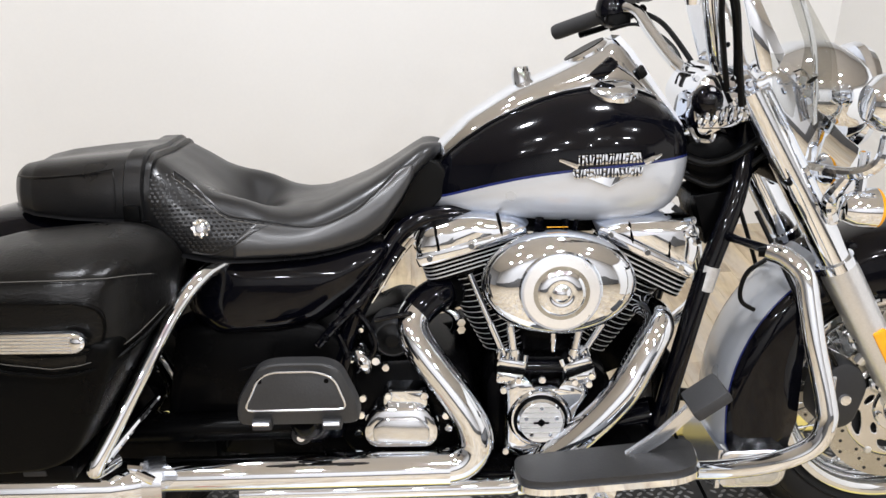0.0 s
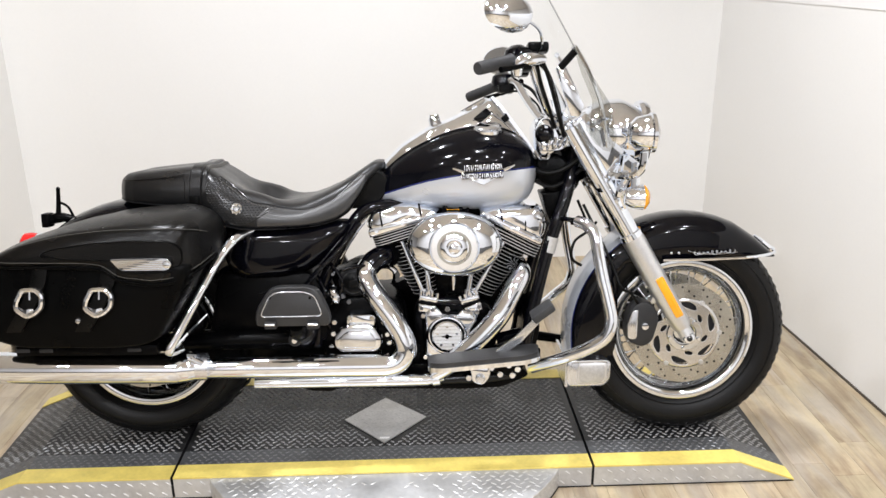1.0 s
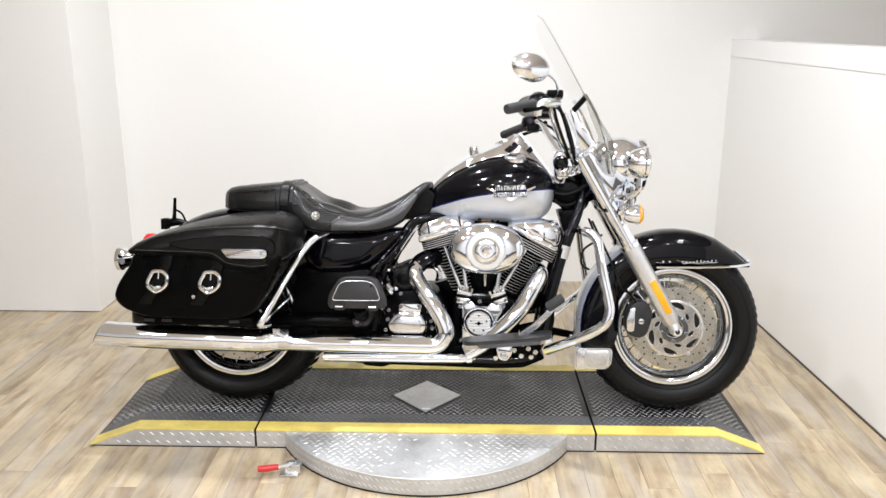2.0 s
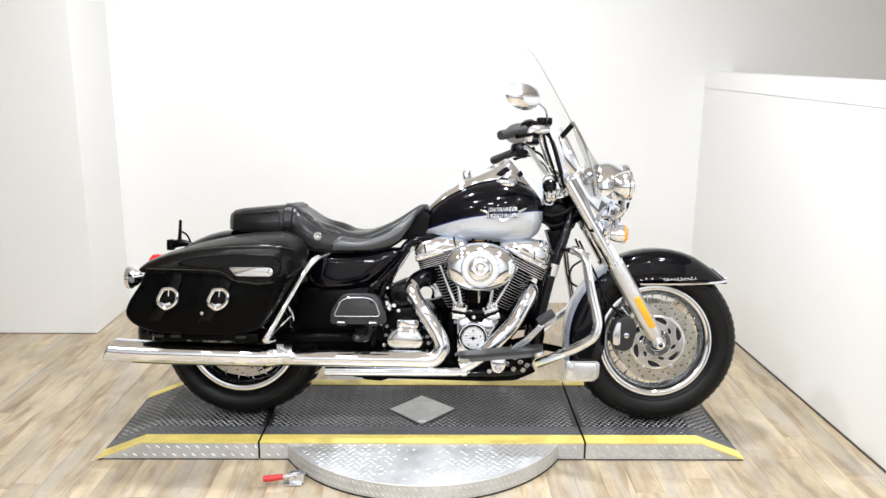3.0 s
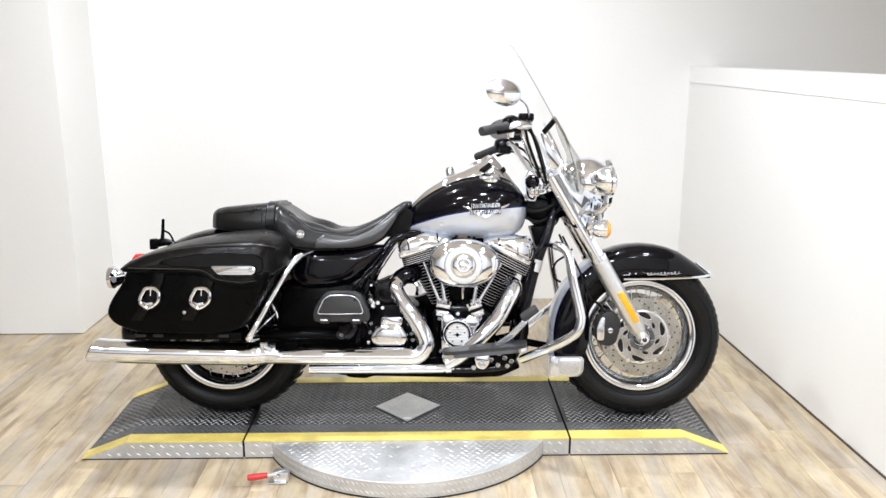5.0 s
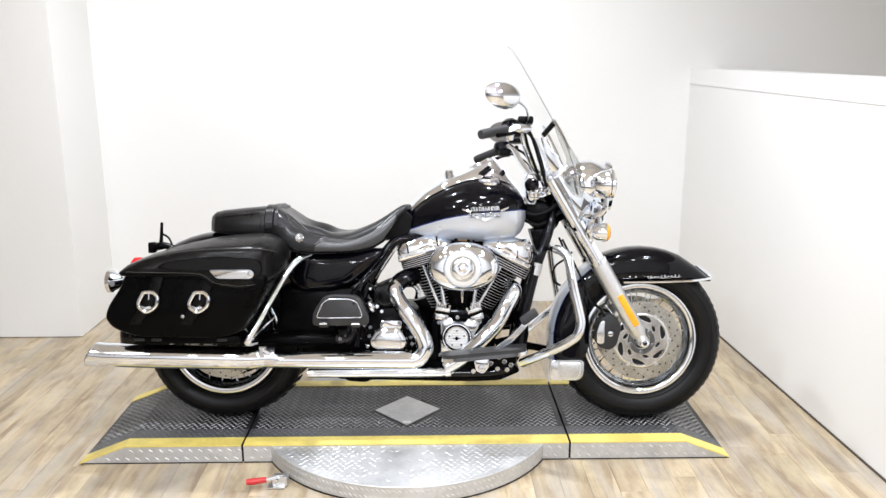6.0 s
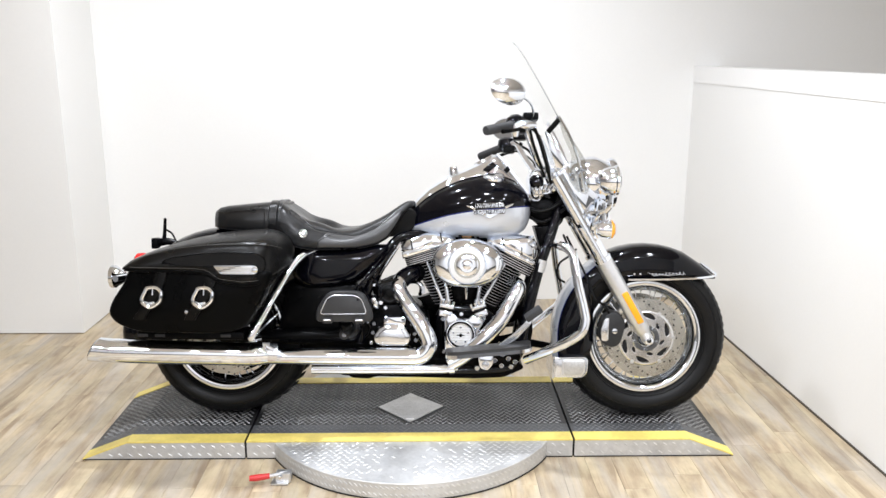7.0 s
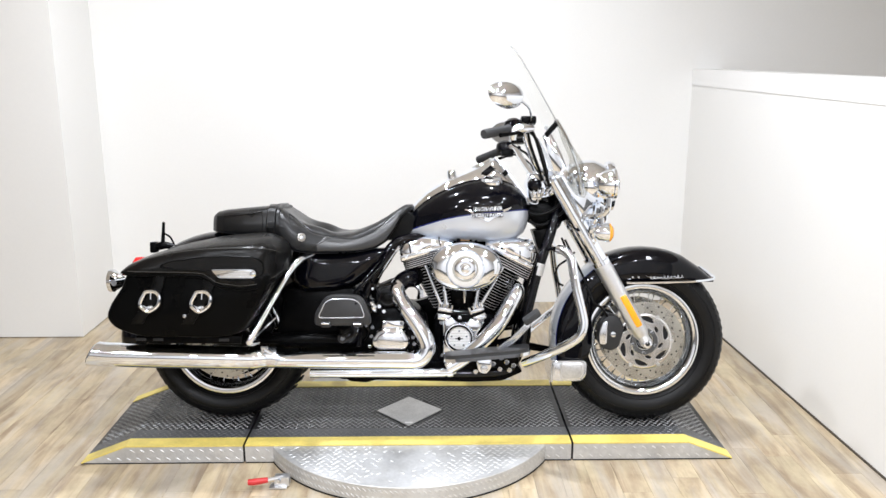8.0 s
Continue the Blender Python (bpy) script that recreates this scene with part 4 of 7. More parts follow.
wing = part("screen_wing", slab([(0.438, 1.143), (0.450, 1.134), (0.488, 1.069), (0.540, 0.991), (0.562, 0.899), (0.550, 0.860), (0.524, 0.866), (0.486, 0.912), (0.493, 1.000), (0.462, 1.070)], -0.197, -0.201, 0.006, 0.001), TINTED, shield, "smoked lower edge of the windscreen")
wing.visible_shadow = False
part("screen_band", tube([(0.520, -0.175, 0.945), (0.560, -0.11, 0.95), (0.575, 0, 0.95), (0.560, 0.11, 0.95), (0.520, 0.175, 0.945)], 0.010, 8, flat=0.35), CHROME, shield, "chrome windscreen cross band")

# handlebar
HB = Matrix.Translation((0, 0, 1.0)) @ Matrix.Rotation(radians(-5.2), 4, "X") @ Matrix.Translation((0, 0, -1.0))
bar_pts = [(0.268, 0.285, 1.074), (0.300, 0.252, 1.086), (0.326, 0.222, 1.076), (0.348, 0.178, 1.030), (0.376, 0.122, 0.975), (0.400, 0.075, 0.945), (0.412, 0, 0.938)]
bar_pts = [(x, -y, z) for x, y, z in bar_pts] + bar_pts[-2::-1]
bar = part("handlebar", moved(tube(bar_pts, 0.0125, 14), HB), CHROME, bike, "chrome swept-back handlebar")
for s in (-1, 1):
    part("grip", moved(tube([(0.272, s * 0.284, 1.076), (0.266, s * 0.289, 1.074), (0.262, s * 0.292, 1.073), (0.184, s * 0.355, 1.048), (0.178, s * 0.360, 1.046)], [0.020, 0.020, 0.0165, 0.0170, 0.0155], 18, smooth=False), HB), PAD_RUBBER, bar, "black ribbed rubber grip")
    part("switch_housing", moved(box((0.250, -0.028, 1.045), (0.300, 0.028, 1.098), 0.010), HB @ Matrix.Translation((0.022, s * 0.272, 0.004))), BLACK_PLASTIC, bar, "black switch housing")
    part("switch_dome", moved(lathe([(0, 0.030), (0.016, 0.028), (0.030, 0.018), (0.036, 0.0), (0.034, -0.014), (0, -0.014)], (0.285, s * 0.268, 1.088), (-0.1, 0, 1), 24), HB), BLACK, bar, "gloss black switch pod cover")
    part("reservoir" if s < 0 else "clutch_perch", moved(box((0.280, -0.03, 1.088), (0.335, 0.03, 1.114), 0.007), HB @ Matrix.Translation((0.032, s * 0.243, 0.012))), BLACK_METAL, bar, "black hydraulic reservoir")
    part("lever", moved(tube([(0.345, s * 0.245, 1.085), (0.325, s * 0.285, 1.072), (0.285, s * 0.325, 1.055), (0.235, s * 0.365, 1.042)], [0.009, 0.007, 0.006, 0.008], 10), HB), BLACK_METAL, bar, "black hand lever")
    part("switch_button", moved(box((0.264, -0.012, 1.098), (0.284, 0.004, 1.106), 0.003), HB @ Matrix.Translation((0.022, s * 0.272, 0.004))), BLACK_METAL, bar)
    part("riser", tube([(0.412, s * 0.045, 0.905), (0.415, s * 0.045, 0.955)], 0.018, 14, smooth=False), CHROME, bar, "chrome handlebar riser")
    mir = part("mirror", moved(lathe([(0, 0.034), (0.028, 0.031), (0.054, 0.021), (0.069, 0.004), (0.072, -0.008), (0.068, -0.011), (0, -0.010)], (0, 0, 0), (0.58, s * 0.80, 0.12), 36, 1.0, 0.64), HB @ Matrix.Translation((0.252 + (0.044 if s > 0 else 0), s * 0.440, 1.166 + (0.012 if s > 0 else 0)))), CHROME, bar, "chrome teardrop mirror")
    part("mirror_glass", moved(lathe([(0, -0.0115), (0.064, -0.0115), (0.064, -0.0125), (0, -0.0125)], (0, 0, 0), (0.58, s * 0.80, 0.12), 36, 1.0, 0.66), HB @ Matrix.Translation((0.252 + (0.044 if s > 0 else 0), s * 0.440, 1.166 + (0.012 if s > 0 else 0)))), mat("mirror_silver", (0.9, 0.9, 0.9), 0.01, 1.0, vary=0, rvary=0), mir)
    part("mirror_stem", moved(tube([(0.338, s * 0.262, 1.100), (0.345, s * 0.30, 1.116), (0.330, s * 0.36, 1.140), (0.295 + (0.040 if s > 0 else 0), s * 0.410, 1.155)], 0.0038, 10), HB), CHROME, mir)
    part("control_cable", moved(tube([(0.345, s * 0.24, 1.075), (0.375, s * 0.20, 1.05), (0.405, s * 0.14, 0.99), (0.425, s * 0.09, 0.93), (0.43, s * 0.07, 0.86)], 0.0055, 8), HB), BLACK_PLASTIC, bar)
part("control_cable", tube([(0.350, -0.235, 1.105), (0.372, -0.22, 1.06), (0.405, -0.16, 0.975), (0.43, -0.12, 0.90)], 0.006, 8), BLACK_PLASTIC, bar)
part("control_cable", tube([(0.338, -0.250, 1.088), (0.352, -0.215, 1.045), (0.384, -0.150, 0.975), (0.404, -0.118, 0.925)], 0.0052, 8), BLACK_PLASTIC, bar)
part("bar_elbow", tube([(0.283, -0.292, 1.062), (0.284, -0.294, 1.086), (0.298, -0.293, 1.100), (0.325, -0.286, 1.104), (0.354, -0.270, 1.104)], [0.010, 0.0155, 0.0185, 0.0170, 0.010], 14), CHROME, bar, "chrome brake lever perch")
part("throttle_cable", tube([(0.28, 0.26, 1.02), (0.33, 0.22, 1.03), (0.385, 0.16, 0.99), (0.40, 0.10, 0.93)], 0.0035, 8), BLACK_PLASTIC, bar)
part("bar_clamp_cover", slab([(0.37, 0.93), (0.39, 0.965), (0.44, 0.965), (0.47, 0.935), (0.455, 0.905), (0.385, 0.90)], 0.085, -0.095, 0.015, 0.008), CHROME, bar, "chrome handlebar clamp shroud")
part("bracket_frame", slab([(0.350, 0.918), (0.368, 0.950), (0.405, 0.962), (0.444, 0.940), (0.448, 0.880), (0.392, 0.846), (0.370, 0.842), (0.358, 0.868)], 0.07, -0.100, 0.010, 0.012), CHROME, bike, "chrome fork bracket casting")
part("ignition_housing", lathe([(0, 0.020), (0.010, 0.019), (0.020, 0.013), (0.026, 0.003), (0.027, -0.010), (0, -0.012)], (0.376, -0.106, 0.908), (-0.25, -1, 0.25), 28), BLACK, bike, "gloss black ignition lock dome")
part("fork_lock_plate", slab([(0.362, 0.858), (0.360, 0.876), (0.395, 0.892), (0.452, 0.902), (0.462, 0.880), (0.42, 0.858)], 0.09, -0.106, 0.012, 0.008), CHROME, bike, "chrome upper fork bracket")

# fuel tank
TANK = [(-0.128, 0.020, 0.735, 0.724, 0.716), (-0.105, 0.050, 0.775, 0.732, 0.713), (-0.070, 0.082, 0.825, 0.745, 0.709), (-0.037, 0.103, 0.853, 0.757, 0.705), (0.005, 0.124, 0.879, 0.771, 0.701),
        (0.047, 0.139, 0.900, 0.783, 0.697), (0.090, 0.150, 0.918, 0.792, 0.694), (0.132, 0.158, 0.930, 0.799, 0.692), (0.175, 0.163, 0.937, 0.804, 0.691), (0.215, 0.163, 0.938, 0.808, 0.692), (0.255, 0.159, 0.931, 0.811, 0.694),
        (0.290, 0.150, 0.917, 0.814, 0.699), (0.318, 0.137, 0.899, 0.816, 0.708), (0.338, 0.120, 0.878, 0.817, 0.722), (0.351, 0.098, 0.858, 0.816, 0.742), (0.359, 0.068, 0.835, 0.812, 0.770)]


def tank_ring(x):
    w, zt, zl, zb = table(TANK, x)
    side = []
    for k in range(13):                       # crown down to the stripe
        a = math.pi / 2 * k / 12
        side.append((w * math.sin(a) ** 0.82, zl + (zt - zl) * math.cos(a) ** 0.80))
    side.append((w * 1.0005, zl - 0.0045))
    for k in range(1, 9):                     # stripe down to the belly
        a = math.pi / 2 * k / 8
        side.append((w * (0.25 + 0.75 * math.cos(a) ** 0.7), zl - 0.0045 - (zl - 0.0045 - zb) * math.sin(a) ** 1.05))
    near = [(x, -y, z) for y, z in side]
    far = [(x, y, z) for y, z in side[::-1][:-1]]
    return near + far


bm = bmesh.new()
xs = np.concatenate([np.linspace(-0.128, 0.29, 34), np.linspace(0.30, 0.359, 10)])
rows = [[bm.verts.new(p) for p in tank_ring(x)] for x in xs]
n = len(rows[0])
for r, s in zip(rows, rows[1:]):
    for k in range(n):
        k2 = (k + 1) % n
        f = bm.faces.new((r[k], r[k2], s[k2], s[k]))
        kk = min(k, n - 2 - k) if k < n - 1 else 0
        f.material_index = 0 if kk < 12 else (2 if kk == 12 else 1)
f = bm.faces.new(rows[-1])
f.material_index = 0
bm.faces.new(rows[0])
tank = part("fuel_tank", bm, [BLACK, SILVER, BLUE], bike, "gloss black fuel tank with silver lower panel and blue pinstripe", sharp=60)
# badge: a shield with wings and raised plain bars
badge = part("tank_badge", slab([(0.150, 0.826), (0.150, 0.808), (0.256, 0.813), (0.256, 0.832)], -0.150, -0.1640, 0.003, 0.003), BLACK_METAL, tank, "chrome winged tank badge with unreadable lettering")
part("badge_plate", slab([(0.142, 0.801), (0.142, 0.786), (0.258, 0.789), (0.258, 0.805)], -0.150, -0.1645, 0.003, 0.003), CALIPER, badge, "dark plate behind the lower bars")
rnd = random.Random(3)
for z0, h, xa, xb, rise in ((0.8075, 0.0185, 0.150, 0.256, 0.005), (0.7855, 0.0170, 0.142, 0.258, 0.004)):
    x = xa
    while x < xb:
        zz = z0 + rise * (x - xa) / (xb - xa)
        wide, tall = rnd.choice((0.0012, 0.0016, 0.0021)), rnd.choice((0.55, 0.8, 0.96, 0.96))
        tilt = Matrix.Translation((x, 0, zz + h / 2)) @ Matrix.Rotation(radians(rnd.uniform(-16, 16)), 4, "Y") @ Matrix.Translation((-x, 0, -zz - h / 2))
        part("badge_bar", moved(box((x - wide, -0.1698, zz + h * 0.04), (x + wide, -0.160, zz + h * tall), 0.0006), tilt), CHROME, badge)
        if tall < 0.9:
            part("badge_bar", box((x - wide * 1.3, -0.1694, zz + h * (tall + 0.08)), (x + wide * 1.5, -0.160, zz + h * 0.97), 0.0005), CHROME, badge)
        x += rnd.choice((0.0048, 0.0055, 0.0066))
for pts in ([(0.148, -0.168, 0.806), (0.134, -0.167, 0.812), (0.118, -0.163, 0.817)], [(0.258, -0.168, 0.812), (0.274, -0.167, 0.819), (0.288, -0.161, 0.825)]):
    part("badge_wing", tube(pts, [0.0055, 0.0045, 0.0025], 8), CHROME, badge)
part("badge_point", slab([(0.160, 0.788), (0.168, 0.795), (0.204, 0.786), (0.240, 0.797), (0.236, 0.790), (0.203, 0.771)], -0.155, -0.1685, 0.002, 0.002), CHROME, badge, "chrome point below the badge")
# console
CON = [(-0.100, 0.030, 0.806), (-0.085, 0.052, 0.828), (-0.03, 0.066, 0.880), (0.046, 0.074, 0.928), (0.11, 0.078, 0.953), (0.165, 0.078, 0.978), (0.195, 0.077, 0.994), (0.222, 0.075, 1.010), (0.238, 0.072, 1.006), (0.270, 0.066, 0.966), (0.31, 0.056, 0.912), (0.345, 0.044, 0.868)]


def tank_top(x, y):
    """Height of the tank's skin above the stripe."""
    w, zt, zl, zb = table(TANK, x)
    k = min(1.0, (abs(y) / w) ** (1 / 0.82))
    return zl + (zt - zl) * math.sqrt(1 - k * k) ** 0.80


rings = []
for x in np.linspace(-0.100, 0.345, 40):
    w, zt = table(CON, x)
    ze = tank_top(x, w) + 0.001
    arc = [(x, -w * math.copysign(abs(math.cos(a)) ** 0.85, math.cos(a)), ze + (zt - ze) * math.sin(a) ** 0.75) for a in (math.pi * k / 14 for k in range(15))]
    rings.append(arc + [(x, w, ze - 0.012), (x, -w, ze - 0.012)])
console = part("tank_console", loft(rings), CHROME, tank, "chrome tank-top instrument console", sharp=50)
part("speedometer", lathe([(0, 0.012), (0.042, 0.012), (0.047, 0.006), (0.047, -0.01), (0, -0.01)], (0.186, 0, 0.980), (-0.50, 0, 0.9), 32), CHROME, console, "round speedometer in the console")
part("speedometer_dial", lathe([(0, 0.0135), (0.039, 0.0135), (0.039, 0.011), (0, 0.011)], (0.186, 0, 0.980), (-0.50, 0, 0.9), 32), BLACK_PLASTIC, console)
part("console_band", loft([[(x - 0.004, -0.034, z - 0.003), (x + 0.004, -0.034, z + 0.003), (x + 0.004, 0.034, z + 0.003), (x - 0.004, 0.034, z - 0.003)] for x, z in ((0.232, 1.012), (0.256, 0.988), (0.296, 0.936), (0.336, 0.882), (0.358, 0.848), (0.376, 0.840), (0.405, 0.850))]), CHROME, console, "chrome band running down in front of the tank")
part("console_seal", tube([(x, -table(CON, x)[0] - 0.001, tank_top(x, table(CON, x)[0]) + 0.001) for x in np.linspace(-0.09, 0.30, 22)], 0.0022, 6, n=1), BLACK_PLASTIC, console, "black rubber seal round the console")
part("console_insert", slab([(0.176, 0.950), (0.214, 0.982), (0.230, 0.966), (0.198, 0.938)], -0.060, -0.079, 0.006, 0.003), BLACK, console)
part("console_button", slab([(0.262, 0.955), (0.272, 0.966), (0.282, 0.950), (0.272, 0.940)], -0.050, -0.068, 0.003, 0.002), BLACK_PLASTIC, console, "black trip button")
part("console_switch", tube([(0.070, -0.012, 0.925), (0.066, -0.012, 0.950), (0.065, -0.012, 0.962)], [0.017, 0.0175, 0.014], 16, smooth=False), CHROME, console, "chrome ignition knob on the console")
for s in (-1, 1):
    cap = part("fuel_cap", lathe([(0, 0.013), (0.026, 0.012), (0.034, 0.009), (0.037, 0.003), (0.041, 0.001), (0.041, -0.01), (0, -0.01)], (0.219, s * 0.085, 0.924), (0, s * 0.30, 1), 36), CHROME, tank, "chrome fuel cap")
    part("cap_knurl", lathe([(0.037, 0.003), (0.039, 0.006), (0.036, 0.009)], (0.219, s * 0.085, 0.924), (0, s * 0.30, 1), 24, closed=True), CHROME_DULL, cap)

# seats
SEAT = [(-0.595, 0.150, 0.822, 0.690), (-0.565, 0.165, 0.820, 0.675), (-0.535, 0.176, 0.800, 0.668), (-0.506, 0.182, 0.779, 0.662), (-0.470, 0.186, 0.760, 0.656), (-0.434, 0.186, 0.744, 0.654), (-0.379, 0.182, 0.731, 0.654), (-0.340, 0.176, 0.728, 0.655), (-0.302, 0.168, 0.732, 0.656),
        (-0.260, 0.154, 0.747, 0.660), (-0.214, 0.136, 0.768, 0.670), (-0.180, 0.120, 0.788, 0.690), (-0.149, 0.103, 0.808, 0.735), (-0.128, 0.090, 0.822, 0.775), (-0.110, 0.082, 0.832, 0.795), (-0.092, 0.068, 0.832, 0.806), (-0.080, 0.045, 0.830, 0.815)]


def seat_ring(x, rows, crown=0.02):
    w, zt, zb = table(rows, x)
    h = zt - zb
    dip = 0.044 * math.exp(-((x + 0.430) / 0.045) ** 2) if rows is SEAT else 0.0
    zt += dip * 0.22
    r = [(x, -w * 0.975, zb + h * 0.03), (x, -w, zb + h * 0.14), (x, -w * 0.99, zb + h * 0.45), (x, -w * 0.86, zt - h * 0.20), (x, -w * 0.62, zt - h * 0.035), (x, -w * 0.28, zt - 0.004 - dip * 0.9), (x, 0, zt - crown * 0.3 - dip * 1.25)]
    r = r + [(p[0], -p[1], p[2]) for p in r[-2::-1]] + [(x, w * 0.92, zb), (x, -w * 0.92, zb)]
    p = [Vector(q) for q in r]
    out = []
    for i in range(len(p)):
        a, b, c, d = p[i - 1], p[i], p[(i + 1) % len(p)], p[(i + 2) % len(p)]
        for t in (0.0, 0.25, 0.5, 0.75):
            q = 0.5 * ((2 * b) + (c - a) * t + (2 * a - 5 * b + 4 * c - d) * t * t + (3 * b - a - 3 * c + d) * t ** 3)
            out.append((x, q.y, q.z))
    return out


seat = part("rider_seat", loft([seat_ring(x, SEAT) for x in np.linspace(-0.595, -0.080, 48)]), LEATHER, bike, "black leather rider saddle with stitched skirt", sharp=60)
part("nose_gasket", slab([(-0.250, 0.690), (-0.180, 0.760), (-0.120, 0.815), (-0.080, 0.800), (-0.055, 0.760), (-0.110, 0.700)], 0.075, -0.075, 0.012, 0.008), BLACK_PLASTIC, seat, "black filler between saddle and tank")
PSEAT = [(-0.846, 0.040, 0.778, 0.738), (-0.840, 0.068, 0.792, 0.732), (-0.820, 0.096, 0.805, 0.728), (-0.785, 0.120, 0.813, 0.724), (-0.718, 0.140, 0.820, 0.720), (-0.650, 0.148, 0.826, 0.718), (-0.600, 0.152, 0.830, 0.718), (-0.572, 0.154, 0.829, 0.72)]
pseat = part("passenger_seat", loft([seat_ring(x, PSEAT) for x in np.concatenate([np.linspace(-0.846, -0.785, 12), np.linspace(-0.77, -0.572, 12)])]), LEATHER, bike, "black leather passenger pillion pad", sharp=60)
rings = []
for x in (-0.618, -0.614, -0.586, -0.582):
    w, zt, zb = table(PSEAT, min(x, -0.574))
    g = 0.006 if x in (-0.614, -0.586) else 0.001
    rings.append([(q[0], q[1] * (1 + g / 0.15), q[2] + (g if q[2] > zb + 0.02 else -0.02)) for q in seat_ring(x, PSEAT)])
strap = part("grab_strap", loft(rings), LEATHER, pseat, "wide black leather passenger grab strap", sharp=40)
part("strap_tail", box((-0.616, -0.166, 0.685), (-0.588, -0.150, 0.748), 0.004), BAG_LEATHER, strap)
def seat_pt(x, f, rows=SEAT):
    """A point on the near flank, f of the way up."""
    w, zt, zb = table(rows, x)
    prof = [(0.0, 0.93), (0.12, 1.0), (0.45, 0.99), (0.84, 0.88), (0.98, 0.62), (1.0, 0.25)]
    return (x, -w * float(np.interp(f, [a for a, _ in prof], [b for _, b in prof])) - 0.0005, zb + (zt - zb) * f)


def flank(x, z, rows=SEAT, out=0.0):
    """The point of the near flank at the height z."""
    ring = [q for q in seat_ring(x, rows) if q[1] < 0]
    ys = [a[1] + (b[1] - a[1]) * (z - a[2]) / (b[2] - a[2]) for a, b in zip(ring, ring[1:]) if (a[2] - z) * (b[2] - z) <= 0 and abs(a[2] - b[2]) > 1e-9]
    if not ys:
        top = max(ring, key=lambda q: q[2])
        return (x, top[1] - out, top[2])
    return (x, min(ys) - out, z)


def inside(poly, x, z):
    hit = False
    for (x0, z0), (x1, z1) in zip(poly, poly[1:] + poly[:1]):
        if (z0 > z) != (z1 > z) and x < x0 + (z - z0) / (z1 - z0) * (x1 - x0):
            hit = not hit
    return hit


# woven panel of the flank: rows of small leather blocks
WEAVE = [(-0.585, 0.800), (-0.562, 0.722), (-0.540, 0.694), (-0.500, 0.672), (-0.467, 0.668), (-0.423, 0.687), (-0.368, 0.717), (-0.440, 0.729), (-0.470, 0.748), (-0.505, 0.772), (-0.540, 0.797)]
bm = bmesh.new()
row, z = 0, 0.668
while z < 0.80:
    x = -0.59 + (0.0046 if row % 2 else 0)
    while x < -0.36:
        if inside(WEAVE, x, z):
            p = flank(x, z, out=0.0003)
            b2 = bmesh.new()
            add_box(b2, (-0.0030, -0.0004, -0.0023), (0.0030, 0.0004, 0.0023), 0.0003)
            b2.transform(Matrix.Translation(p) @ Matrix.Rotation(radians(-20 if z > 0.75 else 0), 4, "X"))
            me = bpy.data.meshes.new("t")
            b2.to_mesh(me)
            b2.free()
            bm.from_mesh(me)
            bpy.data.meshes.remove(me)
        x += 0.0092
    z += 0.0066
    row += 1
tagged(part("woven_panel", bm, LEATHER, seat, "embossed basket-weave leather panel"), kind="stuff")
WELT = [(-0.540, 0.797), (-0.505, 0.773), (-0.470, 0.750), (-0.440, 0.731), (-0.400, 0.722), (-0.360, 0.714), (-0.320, 0.707), (-0.285, 0.708), (-0.233, 0.727), (-0.200, 0.750), (-0.176, 0.772), (-0.150, 0.798)]
for dz, mt, r in ((0.0, LEATHER, 0.0024), (-0.006, THREAD, 0.0008)):
    part("seat_seam" if dz == 0 else "stitching", tube([flank(x, z + dz, out=0.0004) for x, z in WELT], r, 6), mt, seat, "stitched seat welt" if dz == 0 else "row of pale stitching")
part("seat_seam", tube([flank(x, z, out=0.0004) for x, z in ((-0.36, 0.715), (-0.395, 0.703), (-0.423, 0.686), (-0.445, 0.674), (-0.467, 0.667), (-0.500, 0.670))], 0.0022, 6), LEATHER, seat)
part("seat_seam", tube([flank(x, z, PSEAT, 0.0004) for x, z in ((-0.635, 0.735), (-0.632, 0.76), (-0.634, 0.785), (-0.638, 0.800))], 0.0015, 6), LEATHER, pseat)
part("seat_seam", tube([seat_pt(x, f, PSEAT) for x, f in ((-0.825, 0.78), (-0.78, 0.72), (-0.70, 0.74), (-0.636, 0.80))], 0.0015, 6), LEATHER, pseat)
# smooth skirt below the welt, its pale sheen put into a lighter base colour
sx, sz = [-0.40, -0.36, -0.32, -0.285, -0.233, -0.20, -0.176, -0.150], [0.722, 0.714, 0.707, 0.708, 0.727, 0.750, 0.772, 0.798]
for s in (-1, 1):
    bm = bmesh.new()
    cols = []
    for x in np.linspace(-0.430, -0.128, 40):
        w, zt, zb = table(SEAT, x)
        lo = zb + (zt - zb) * 0.06
        hi = max(lo + 0.004, min(float(np.interp(x, sx, sz)) - max(0.0, -0.39 - x) * 0.9, zt - (zt - zb) * 0.14))
        cols.append([bm.verts.new((p[0], -s * p[1], p[2])) for p in (flank(x, lo + (hi - lo) * v, out=0.0010) for v in np.linspace(0, 1, 9))])
    for a, b in zip(cols, cols[1:]):
        for k in range(8):
            bm.faces.new((a[k], b[k], b[k + 1], a[k + 1]))
    skirt = part("seat_skirt", bm, VINYL, seat, "smooth satin vinyl skirt of the saddle, sheen lightened into its colour", sharp=60)
    so = skirt.modifiers.new("thickness", "SOLIDIFY")
    so.thickness, so.offset = 0.0012, 0
concho = part("seat_concho", lathe([(0, 0.008), (0.006, 0.0075), (0.009, 0.004), (0.013, 0.005), (0.016, 0.001), (0.016, -0.004), (0, -0.004)], (-0.481, -0.185, 0.713), (0, -1, 0.1), 24), CHROME, seat, "chrome concho on the seat flank")
